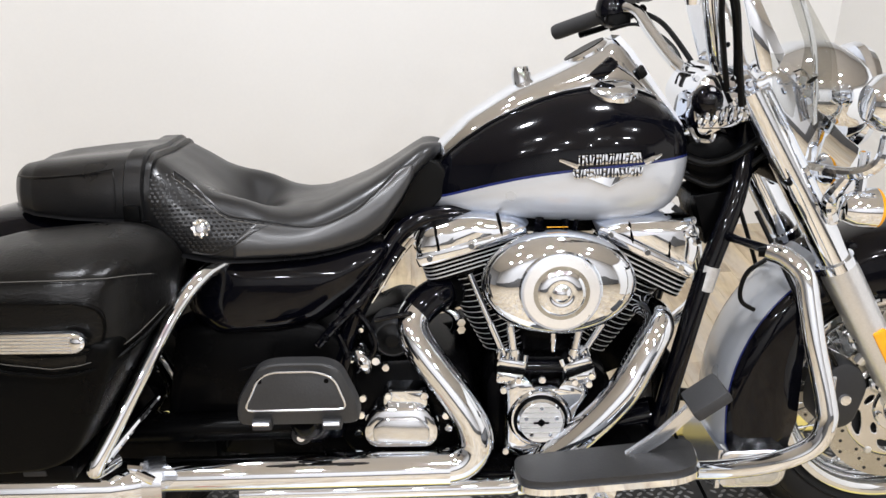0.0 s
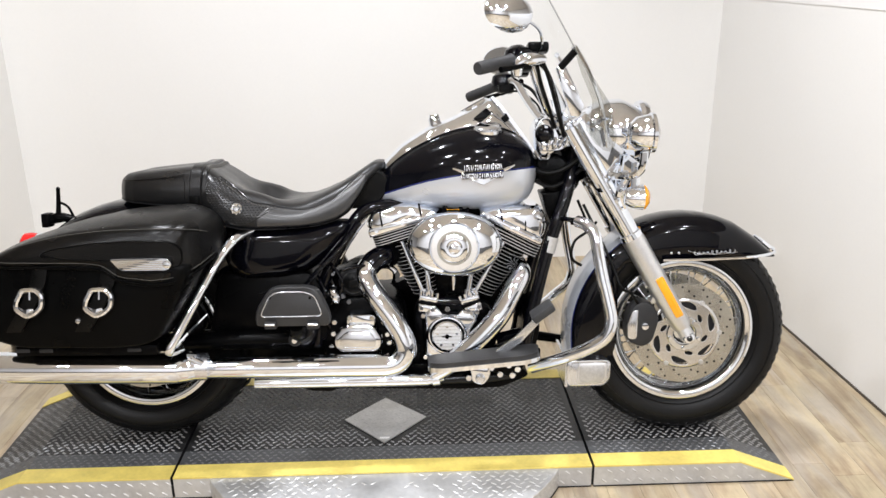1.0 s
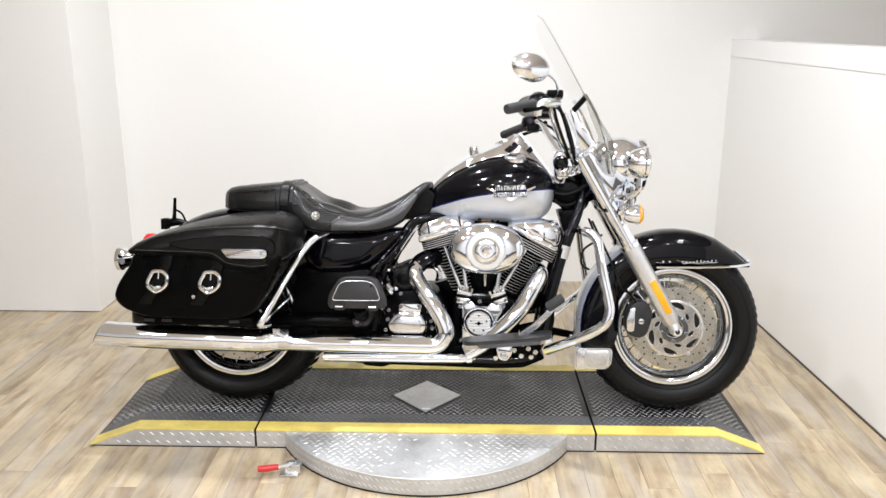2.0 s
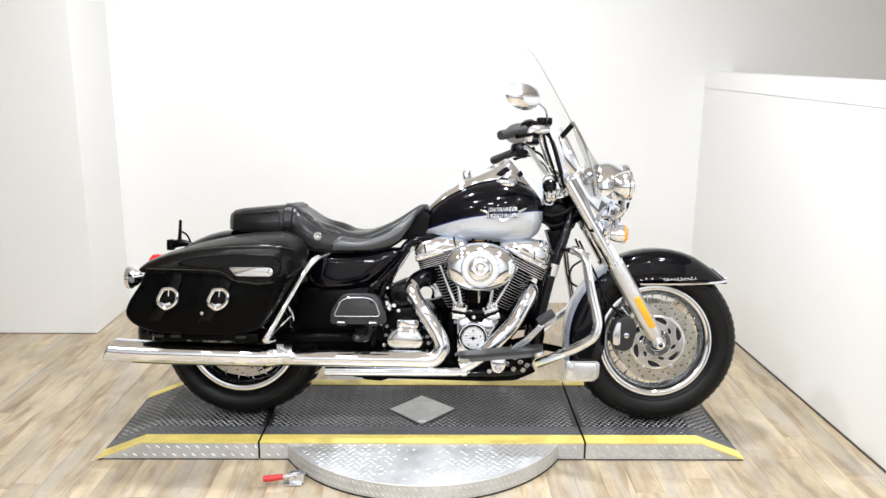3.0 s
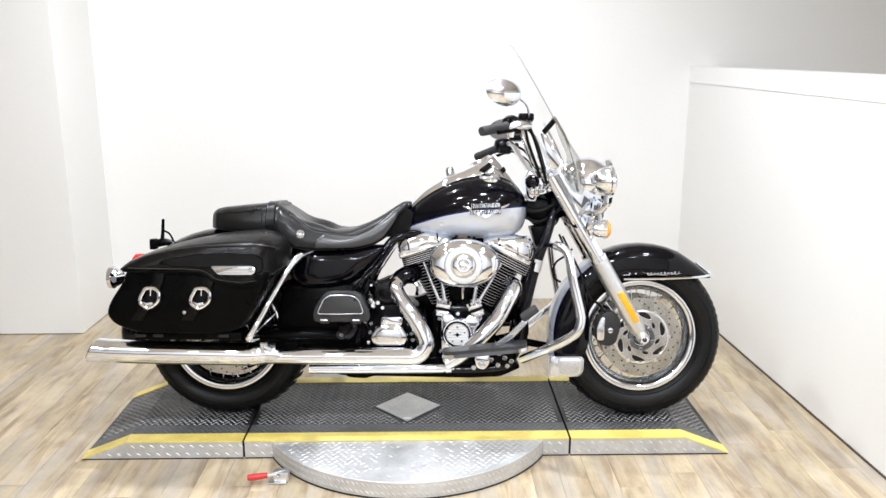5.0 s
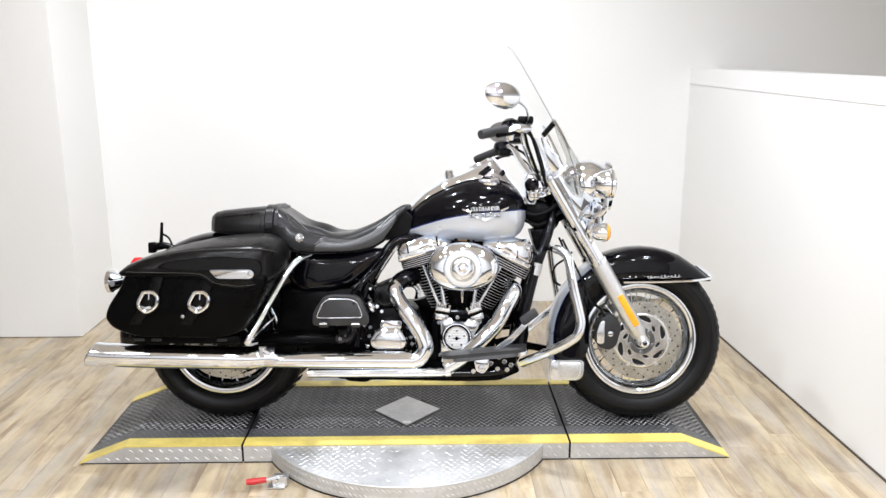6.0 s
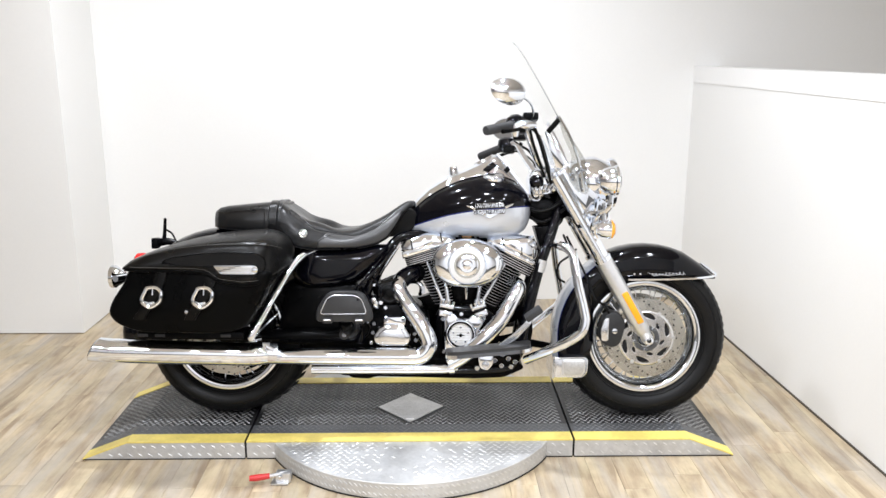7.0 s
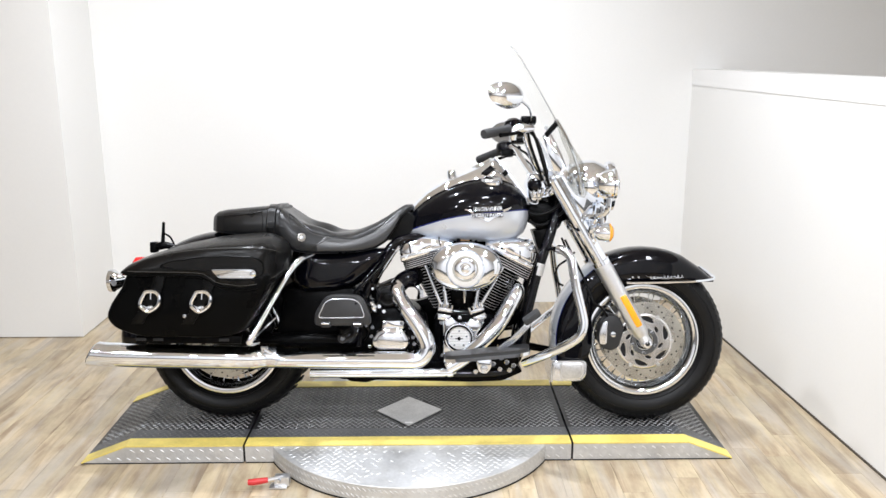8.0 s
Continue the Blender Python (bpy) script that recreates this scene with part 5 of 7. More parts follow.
for k in range(8):
    a = math.pi / 4 * k
    part("concho_bead", lathe([(0, 0.003), (0.003, 0.001), (0.003, -0.002)], (-0.481 + 0.0135 * math.cos(a), -0.190, 0.713 + 0.0135 * math.sin(a)), (0, -1, 0), 8), CHROME, concho)

# rear fender, side covers, frame
fender("rear_fender", RW, list(range(38, 186, 7)), lambda a: 0.412 - (0.01 if a < 60 else 0), lambda a: 0.30 if a < 160 else 0.33, lambda a: 0.118, [BLACK, BLACK, BLACK], lambda a, k: 0, "gloss black rear fender")
part("side_cover", add_dome(bmesh.new(), [(-0.50, 0.665), (-0.16, 0.668), (-0.20, 0.600), (-0.28, 0.53), (-0.36, 0.505), (-0.50, 0.50), (-0.545, 0.56)], -0.07, -0.178, 0.03, 0.125, 12), BLACK, bike, "gloss black side cover")
part("battery_box", slab([(-0.56, 0.52), (-0.30, 0.53), (-0.24, 0.47), (-0.24, 0.33), (-0.30, 0.29), (-0.60, 0.29)], 0.13, -0.14, 0.03, 0.02), BLACK_METAL, bike, "black frame and battery box")
part("lower_frame", box((-0.405, -0.11, 0.225), (0.02, 0.11, 0.300), 0.01), BLACK_METAL, bike, "black lower frame and exhaust mount")
part("muffler_hanger", box((-0.70, -0.13, 0.225), (-0.505, -0.06, 0.300), 0.01), BLACK_METAL, bike, "black muffler hanger plate")
part("swingarm", tube([(-0.30, -0.14, 0.33), (-0.50, -0.15, 0.33), (RW[0], -0.14, RW[1])], [0.03, 0.028, 0.024], 12), BLACK_METAL, bike, "black swingarm")
part("rear_crossmember", slab([(-0.535, 0.225), (-0.545, 0.315), (-0.36, 0.335), (-0.36, 0.205)], 0.06, -0.06, 0.015, 0.008), BLACK_METAL, bike, "black lower frame crossmember")
part("swingarm", tube([(-0.30, 0.14, 0.33), (-0.50, 0.15, 0.33), (RW[0], 0.14, RW[1])], [0.03, 0.028, 0.024], 12), BLACK_METAL, bike)
for s in (-1, 1):
    part("frame_tube", tube([(0.475, s * 0.04, 0.86), (0.445, s * 0.09, 0.74), (0.391, s * 0.11, 0.58), (0.342, s * 0.12, 0.38), (0.31, s * 0.12, 0.25), (0.22, s * 0.12, 0.20), (-0.25, s * 0.12, 0.20)], 0.0185, 14), BLACK, bike, "black frame downtube")
    part("frame_tube", tube([(0.36, s * 0.04, 0.79), (0.10, s * 0.045, 0.71), (-0.12, s * 0.09, 0.70), (-0.20, s * 0.115, 0.60), (-0.26, s * 0.125, 0.47), (-0.28, s * 0.13, 0.30)], 0.017, 12), BLACK, bike, "black frame rail")
    part("frame_strip", tube([(-0.128, s * 0.115, 0.672), (-0.155, s * 0.122, 0.640), (-0.185, s * 0.130, 0.592), (-0.205, s * 0.135, 0.56)], [0.005, 0.0045, 0.004, 0.002], 8), CHROME, bike, "bright seat strut edge")
part("frame_sticker", tube([(0.391, -0.1105, 0.570), (0.403, -0.1080, 0.614)], 0.0192, 14, smooth=False), GALV, bike, "pale warning sticker wrapped on the downtube")
part("steering_head", tube([(0.40, 0, 0.90), (0.475, 0, 0.76)], 0.045, 16, smooth=False), BLACK, bike, "black steering head")
part("neck_cover", slab([(0.350, 0.800), (0.362, 0.838), (0.430, 0.850), (0.492, 0.800), (0.486, 0.752), (0.440, 0.715), (0.385, 0.745)], 0.06, -0.062, 0.02, 0.014), BLACK_METAL, bike, "black steering neck cover")
for pts, r in (([(0.350, -0.070, 0.808), (0.388, -0.086, 0.796), (0.432, -0.088, 0.806), (0.480, -0.080, 0.836)], 0.0075),
               ([(0.356, -0.070, 0.772), (0.400, -0.090, 0.757), (0.446, -0.082, 0.775), (0.494, -0.084, 0.812)], 0.0055)):
    part("wiring_loom", tube(pts, r, 10), BLACK_PLASTIC, bike, "black sheathed cable at the steering neck")
for k in range(6):
    part("bracket_rib", tube([(0.368 + 0.016 * k, -0.108, 0.862 + 0.002 * k), (0.372 + 0.016 * k, -0.118, 0.878), (0.376 + 0.016 * k, -0.112, 0.897)], [0.003, 0.0045, 0.003], 8), CHROME, bike, "chrome rib of the fork bracket")
for x, z in ((0.352, 0.945), (0.372, 0.985), (0.398, 1.000), (0.442, 0.935), (0.446, 0.905), (0.420, 0.925), (0.365, 0.905), (0.430, 0.962), (0.412, 0.945), (0.380, 0.925), (0.456, 0.958), (0.470, 0.930)):
    bolt(bike, x, -0.110, z, 0.0055, h=0.010, name="fork_bolt")
part("bracket_hook", tube([(0.352, -0.100, 0.860), (0.362, -0.106, 0.842), (0.385, -0.108, 0.838), (0.392, -0.106, 0.850)], 0.0045, 8), CHROME, bike, "bright bracket edge at the neck")
part("neck_gusset", slab([(0.375, 0.735), (0.445, 0.745), (0.425, 0.69), (0.405, 0.64)], 0.05, -0.07, 0.006, 0.004), BLACK_METAL, bike)

# saddlebags
LID = [(-1.070, 0.598, 0.610, 0.614), (-1.050, 0.597, 0.625, 0.631), (-1.02, 0.596, 0.637, 0.645), (-0.972, 0.596, 0.654, 0.664), (-0.914, 0.595, 0.668, 0.685), (-0.860, 0.595, 0.678, 0.700), (-0.800, 0.593, 0.685, 0.712), (-0.768, 0.587, 0.688, 0.720),
       (-0.727, 0.558, 0.690, 0.726), (-0.648, 0.549, 0.692, 0.733), (-0.600, 0.553, 0.691, 0.735), (-0.575, 0.560, 0.688, 0.731), (-0.550, 0.572, 0.680, 0.720), (-0.530, 0.586, 0.664, 0.700), (-0.517, 0.606, 0.643, 0.670)]


def bag_side(x):
    """How far out the bag reaches at x."""
    return float(np.interp(x, [-1.125, -1.08, -1.0, -0.64, -0.60, -0.57, -0.55, -0.535, -0.517], [-0.345, -0.375, -0.398, -0.402, -0.395, -0.375, -0.340, -0.295, -0.235]))


def drape(bm):
    """Bends a flat overlay to the curve of the bag's side."""
    for v in bm.verts:
        v.co.y += bag_side(v.co.x) + 0.402
    return bm


def saddlebag(s):
    m = Matrix.Diagonal((1, -s, 1, 1))
    body_poly = [(-1.050, 0.600), (-1.062, 0.560), (-1.110, 0.488), (-1.124, 0.445), (-1.096, 0.411), (-1.054, 0.394), (-1.005, 0.381), (-0.763, 0.378), (-0.680, 0.386), (-0.642, 0.405), (-0.600, 0.480), (-0.566, 0.560), (-0.560, 0.598), (-0.62, 0.60), (-0.80, 0.61)]
    ring = rounded(body_poly, 0.035, 4)
    cx, cz = -0.80, 0.49
    rings = []
    for y, k in ((-0.17, 0.96), (-0.18, 0.985), (-0.30, 1.0), (-0.372, 1.0), (-0.390, 0.988), (-0.398, 0.965), (-0.401, 0.92)):
        rings.append([(cx + (p[0] - cx) * k + max(0, p[0] + 0.75) * 0.16 * (0.398 + y) / 0.228 * (1 if y > -0.398 else 0), y, cz + (p[1] - cz) * k) for p in ring])
    body = part("saddlebag", moved(loft(rings), m), BAG_LEATHER, bike, "black leather-covered hard saddlebag", sharp=50)
    rings = []
    for x in np.linspace(-1.070, -0.517, 52):
        zb, zo, zi = table(LID, x)
        yo = bag_side(x) - 0.008
        rings.append(rounded([(x, yo, zb), (x, yo + 0.004, (zb + zo) / 2), (x, yo + 0.022, zo), (x, yo * 0.58 - 0.165 * 0.42, (zo + zi) / 2 + 0.006), (x, yo * 0.2 - 0.165 * 0.8, zi), (x, -0.160, zi - 0.02), (x, -0.160, zb)], 0.022, 3))
    lid = part("lid", moved(loft(rings), m), LID_LEATHER, body, "black leather saddlebag lid with stitched edge", sharp=55)

    def edge(dz, xa, xb, r, mt, nm, lab="", dy=-0.010, top=False):
        pts = []
        for x in np.linspace(xa, xb, 26):
            zb, zo, zi = table(LID, x)
            pts.append((x, bag_side(x) + dy + (0.018 if top else 0), (zo if top else zb) + dz))
        return part(nm, moved(tube(pts, r, 6, n=2), m), mt, lid, lab)
    edge(-0.001, -1.060, -0.520, 0.0035, BAG_LEATHER, "lid_piping")
    edge(0.012, -1.04, -0.525, 0.0006, THREAD, "stitching", "row of pale stitching", -0.0095)
    edge(-0.002, -0.98, -0.535, 0.0006, THREAD, "stitching", "", -0.0095, True)
    # embossed side panel on the lid
    pan = [(-0.93, 0.624), (-0.90, 0.640), (-0.80, 0.655), (-0.70, 0.662), (-0.602, 0.660), (-0.574, 0.640), (-0.574, 0.600), (-0.600, 0.580), (-0.690, 0.580), (-0.735, 0.613), (-0.86, 0.616)]
    part("lid_panel", moved(drape(slab(pan, -0.400, -0.4125, 0.016, 0.003)), m), LID_LEATHER, lid, "embossed leather panel on the lid")
    part("panel_welt", moved(drape(tube([(x, -0.4125, z) for x, z in rounded(pan, 0.016, 3)] + [(pan[0][0] + 0.007, -0.4125, pan[0][1] + 0.004)], 0.0016, 6, n=2)), m), BAG_LEATHER, lid)
    plate = part("name_plate", moved(slab([(-0.748, 0.618), (-0.722, 0.588), (-0.602, 0.588), (-0.590, 0.603), (-0.602, 0.619)], -0.408, -0.419, 0.008, 0.003), m), CHROME, lid, "ribbed chrome lid plate")
    for k in range(5):
        part("plate_rib", moved(tube([(-0.73 + 0.004 * k, -0.4195, 0.612 - 0.0050 * k), (-0.612, -0.4195, 0.612 - 0.0050 * k)], 0.0014, 6, smooth=False), m), CHROME_DULL, plate)
    part("plate_stud", moved(lathe([(0, 0.006), (0.008, 0.004), (0.012, -0.002)], (-0.605, -0.418, 0.6035), (0, -1, 0), 18), m), CHROME, plate)
    for x in (-0.958, -0.783):
        st = part("strap", moved(loft([rounded([(x + dx - 0.020, y - 0.003, z), (x + dx + 0.020, y - 0.003, z), (x + dx + 0.020, y + 0.006, z), (x + dx - 0.020, y + 0.006, z)], 0.003, 2)
                                       for dx, y, z in ((0.030, -0.404, 0.595), (0.022, -0.408, 0.555), (0.002, -0.413, 0.512), (-0.020, -0.413, 0.475), (-0.044, -0.409, 0.440), (-0.052, -0.404, 0.427))]), m), STRAP, body, "black leather bag strap", sharp=40)
        oct_o = [(x - 0.016, 0.540), (x + 0.018, 0.541), (x + 0.034, 0.525), (x + 0.030, 0.496), (x + 0.012, 0.479), (x - 0.010, 0.470), (x - 0.036, 0.490), (x - 0.034, 0.508)]
        pts = [(a, -0.4155, c) for a, c in rounded(oct_o, 0.008, 2)]
        bk = part("buckle", moved(tube(pts + pts[:2], 0.0072, 8, n=1), m), CHROME, st, "chrome octagonal buckle")
        part("buckle_plate", moved(slab([(x - 0.030, 0.497), (x - 0.010, 0.477), (x + 0.012, 0.486), (x + 0.008, 0.494), (x - 0.012, 0.489)], -0.410, -0.419, 0.004, 0.003), m), CHROME, bk)
        part("buckle_tongue", moved(tube([(x + 0.004, -0.417, 0.537), (x + 0.003, -0.419, 0.515)], 0.003, 8, smooth=False), m), CHROME_DULL, bk)
    part("bag_stud", moved(lathe([(0, 0.006), (0.006, 0.005), (0.009, 0.0), (0.009, -0.004)], (-0.845, -0.400, 0.455), (0, -1, 0), 16), m), CHROME_DULL, body, "round steel lock stud")
    part("bag_bracket", moved(box((-1.03, -0.37, 0.352), (-0.66, -0.25, 0.380), 0.006), m), BLACK_METAL, body)
    for x in (-1.01, -0.95, -0.72):
        part("bracket_clip", moved(box((x - 0.018, -0.372, 0.362), (x + 0.018, -0.365, 0.372), 0.002), m), CALIPER, body)
    # chrome guard bar
    part("bag_guard", moved(tube([(-0.37, -0.10, 0.650), (-0.428, -0.130, 0.650), (-0.458, -0.160, 0.645), (-0.489, -0.200, 0.627), (-0.524, -0.238, 0.581), (-0.565, -0.285, 0.500), (-0.607, -0.325, 0.418), (-0.634, -0.346, 0.366), (-0.636, -0.335, 0.352), (-0.622, -0.30, 0.350)], 0.0135, 14), m), CHROME, bike, "chrome saddlebag guard bar")
    part("guard_stay", moved(tube([(-0.631, -0.325, 0.362), (-0.600, -0.270, 0.395), (-0.570, -0.220, 0.424)], [0.010, 0.008, 0.005], 10), m), CHROME, bike, "chrome guard stay")


saddlebag(-1)
saddlebag(1)

# rear lamps and antenna
tail = part("tail_lamp", lathe([(0, 0.028), (0.022, 0.026), (0.032, 0.018), (0.036, 0.0), (0.034, -0.03), (0, -0.035)], (-1.150, 0, 0.588), (-1, 0, 0.1), 28), RED, bike, "red tail lamp on the rear fender")
part("tail_housing", lathe([(0, 0.0), (0.036, 0.0), (0.038, -0.01), (0.030, -0.05), (0, -0.05)], (-1.13, 0, 0.585), (-1, 0, 0.1), 28), CHROME, tail)
part("signal_bar", tube([(-1.13, -0.30, 0.556), (-1.11, -0.20, 0.556), (-1.10, 0, 0.56), (-1.11, 0.20, 0.556), (-1.13, 0.30, 0.556)], 0.012, 10), CHROME, bike, "chrome rear turn signal bar")
for s in (-1, 1):
    sig = part("rear_turn_signal", lathe([(0, -0.035), (0.016, -0.033), (0.028, -0.020), (0.036, -0.004), (0.041, 0.0), (0.041, 0.014)], (-1.150, s * 0.245, 0.558), (-1, 0, 0), 32), RIM, bike, "chrome rear turn signal with red lens")
    part("signal_lens", lathe([(0, 0.021), (0.025, 0.019), (0.037, 0.014), (0.039, 0.008), (0, 0.008)], (-1.150, s * 0.245, 0.558), (-1, 0, 0), 32), RED, sig, "red turn signal lens")
ant = part("antenna", tube([(-1.062, 0.0, 0.66), (-1.058, 0.0, 0.70), (-1.055, 0, 0.752)], [0.009, 0.007, 0.0055], 10), BLACK_METAL, bike, "short black antenna mast on a bracket")
part("antenna_tip", lathe([(0, 0.006), (0.006, 0.002), (0.006, -0.006), (0, -0.008)], (-1.055, 0, 0.755), (0, 0, 1), 10), BLACK_METAL, ant)
part("antenna_bracket", tube([(-1.10, 0, 0.655), (-1.06, 0, 0.668), (-1.02, 0, 0.665), (-0.99, 0, 0.655)], [0.014, 0.016, 0.010, 0.006], 10), BLACK_METAL, ant)
part("antenna_clamp", box((-1.105, -0.02, 0.640), (-1.082, 0.02, 0.682), 0.005), BLACK_METAL, ant)
part("antenna_stay", tube([(-1.055, 0, 0.715), (-1.03, 0, 0.70), (-1.015, 0, 0.67)], 0.004, 8), BLACK_METAL, ant)

# engine
case = part("crankcase", slab([(0.0, 0.25), (0.0, 0.40), (0.04, 0.44), (0.18, 0.44), (0.235, 0.40), (0.25, 0.31), (0.22, 0.23), (0.15, 0.205), (0.04, 0.205)], 0.11, -0.10, 0.03, 0.015), BLACK_METAL, bike, "black V-twin crankcase")
part("oil_pan", slab([(-0.40, 0.205), (-0.40, 0.27), (0.02, 0.27), (0.04, 0.205), (-0.02, 0.165), (-0.36, 0.165)], 0.10, -0.10, 0.02, 0.01), BLACK_METAL, case)
cam_cover = part("cam_cover", add_dome(bmesh.new(), [(0.026, 0.262), (0.026, 0.37), (0.024, 0.405), (0.035, 0.422), (0.070, 0.424), (0.082, 0.405), (0.134, 0.402), (0.146, 0.420), (0.185, 0.412), (0.200, 0.385), (0.178, 0.350), (0.168, 0.30), (0.145, 0.252), (0.06, 0.243)], -0.09, -0.152, 0.014, 0.035), CHROME, case, "polished chrome cam cover")
# black ring paints in the dark reflection round the timer cover
part("timer_recess", lathe([(0.042, 0.002), (0.0485, 0.002), (0.0485, 0.0065), (0.042, 0.0065)], (0.098, -0.150, 0.338), segs=44, closed=True), BLACK_METAL, cam_cover)
part("timer_boss", lathe([(0.0480, -0.008), (0.0480, 0.006), (0.0500, 0.0085), (0.0530, 0.0080), (0.0575, 0.003), (0.0610, -0.008)], (0.098, -0.150, 0.338), segs=52, closed=True), CHROME, cam_cover, "rounded casting round the timer cover")
timer = part("timer_cover", lathe([(0, 0.012), (0.040, 0.012), (0.0435, 0.009), (0.0445, 0.0), (0.0445, -0.012), (0, -0.012)], (0.098, -0.156, 0.338), segs=44), CHROME, cam_cover, "round chrome timer cover with a plain shield mark")
part("timer_face", lathe([(0, 0.0135), (0.0385, 0.0135), (0.040, 0.011), (0, 0.011)], (0.098, -0.156, 0.338), segs=40), FACE, timer, "ribbed satin insert")
for k in range(7):
    dz = -0.030 + 0.010 * k
    half = math.sqrt(0.0385 ** 2 - dz ** 2) - 0.001
    part("face_rib", box((0.098 - half, -0.1702, 0.338 + dz - 0.0005), (0.098 + half, -0.1692, 0.338 + dz + 0.0005)), STEEL, timer)
part("shield_mark", slab([(0.090, 0.338), (0.094, 0.343), (0.098, 0.346), (0.102, 0.343), (0.106, 0.338), (0.102, 0.333), (0.098, 0.330), (0.094, 0.333)], -0.169, -0.1712, 0.001, 0.0005), BLACK_METAL, timer)
part("shield_mark_bar", box((0.084, -0.1718, 0.3365), (0.112, -0.1705, 0.3400)), BLACK_METAL, timer)
for k in range(5):
    a = math.pi / 2 + 2 * math.pi * k / 5
    bolt(timer, 0.098 + 0.029 * math.cos(a), -0.1695, 0.338 + 0.029 * math.sin(a), 0.0042, h=0.003)
for x, z in ((0.035, 0.272), (0.030, 0.395), (0.185, 0.405), (0.155, 0.275), (0.10, 0.415)):
    bolt(cam_cover, x, -0.150, z, 0.007)

FIN_RING = rounded([(-1.0, -1.0), (1.0, -1.0), (1.0, 1.0), (-1.0, 1.0)], 0.42, 4)
fin_body = part("fin", loft([[(x * q, y * q, z) for x, y in FIN_RING] for q, z in ((0.970, -0.0040), (0.992, -0.0030), (0.995, 0.0026), (0.985, 0.0036))]), BLACK_METAL, case)
fin_body.matrix_basis = Matrix.Translation((0.118, -0.02, 0.452)) @ Matrix.Diagonal((0.05, 0.05, 1, 1))
fin_rim = part("fin_edge", loft([[(x * q, y * q, z) for x, y in FIN_RING] for q, z in ((0.990, 0.0014), (1.006, 0.0017), (1.006, 0.0028), (0.990, 0.0036))]), FACE, case, "bright machined fin edge")
fin_rim.matrix_basis = fin_body.matrix_basis.copy()
ROUND_RING = [(math.cos(2 * math.pi * i / 28), math.sin(2 * math.pi * i / 28)) for i in range(28)]
round_body = part("fin", loft([[(x * q, y * q, z) for x, y in ROUND_RING] for q, z in ((0.970, -0.0040), (0.992, -0.0030), (0.995, 0.0026), (0.985, 0.0036))]), BLACK_METAL, case)
round_body.matrix_basis = Matrix.Translation((0.118, -0.02, 0.440)) @ Matrix.Diagonal((0.05, 0.05, 1, 1))
round_rim = part("fin_edge", loft([[(x * q, y * q, z) for x, y in ROUND_RING] for q, z in ((0.992, 0.0020), (1.006, 0.0022), (1.006, 0.0030), (0.992, 0.0034))]), FACE, case, "bright machined fin edge")
round_rim.matrix_basis = round_body.matrix_basis.copy()


def cylinder(name, heads, barrels, tilt, box_poly, seams):
    """A finned cylinder: heads and barrels are (first centre, last centre, count, half width, half depth)."""
    spine = [Vector((x, 0, z)) for x, z in (barrels[1], barrels[0], heads[0])]
    barrel = part(name, tube([p + Vector((0, -0.025, 0)) for p in spine], 0.040, 20, smooth=False), BLACK_METAL, bike, "black finned engine cylinder")
    turn = Matrix.Rotation(radians(tilt), 4, "Y")
    for a, c, n, w, d in (heads, barrels):
        for i in range(n):
            f = i / (n - 1)
            x, z = a[0] + (c[0] - a[0]) * f, a[1] + (c[1] - a[1]) * f
            k = 1 - 0.10 * f if n > 8 else 1
            mm = Matrix.Translation((x, -0.025, z)) @ turn @ Matrix.Diagonal((w * k, d * k, 1, 1))
            again(round_body if n > 8 else fin_body, "fin", mm, barrel)
            again(round_rim if n > 8 else fin_rim, "fin_edge", mm, barrel)
    cx, cz = sum(p[0] for p in box_poly) / len(box_poly), sum(p[1] for p in box_poly) / len(box_poly)
    lo0, lo1 = Vector(box_poly[0]), Vector(box_poly[-1])
    up = Vector((-(lo1 - lo0).y, (lo1 - lo0).x)).normalized()
    floor_line = [lo0, lo0 + up * 0.020, lo1 + up * 0.018, lo1]
    head = part("rocker_box", slab(floor_line, 0.07, -0.1195, 0.006, 0.006), CHROME, barrel, "polished chrome rocker box")
    crown = [tuple(lo0 + up * 0.022)] + [tuple(p) for p in box_poly[1:-1]] + [tuple(lo1 + up * 0.020)]
    bm = bmesh.new()
    ring = rounded(crown, 0.012, 4)
    add_loft(bm, [[(cx + (p[0] - cx) * k, y, cz + (p[1] - cz) * k + dz) for p in ring] for y, k, dz in
                  ((0.07, 1.0, 0), (-0.082, 1.0, 0), (-0.094, 0.985, -0.001), (-0.106, 0.94, -0.003), (-0.113, 0.86, -0.006), (-0.118, 0.66, -0.008), (-0.120, 0.35, -0.008))])
    part("rocker_cover", bm, CHROME, head, "stepped chrome rocker cover", sharp=28)
    for (xa, za), (xb, zb) in seams:
        part("rocker_seam", tube([(xa, -0.090, za), (xa * .8 + xb * .2, -0.1135, za * .8 + zb * .2), (xa * .45 + xb * .55, -0.1185, za * .45 + zb * .55), (xb, -0.1145, zb)], 0.0030, 6, smooth=False), BLACK_METAL, head)
    part("rocker_gasket", tube([(lo0[0], -0.105, lo0[1]), (lo1[0], -0.105, lo1[1])], 0.0035, 6, smooth=False), BLACK_METAL, head)
    for f in (0.12, 0.5, 0.85):
        x, z = lo0[0] + (lo1[0] - lo0[0]) * f + up[0] * 0.011, lo0[1] + (lo1[1] - lo0[1]) * f + up[1] * 0.011
        part("rocker_bolt", lathe([(0, 0.006), (0.0052, 0.006), (0.006, 0.0), (0.006, -0.01), (0, -0.01)], (x, -0.1195, z), (0, -1, 0), 10), CHROME, head)
    return barrel


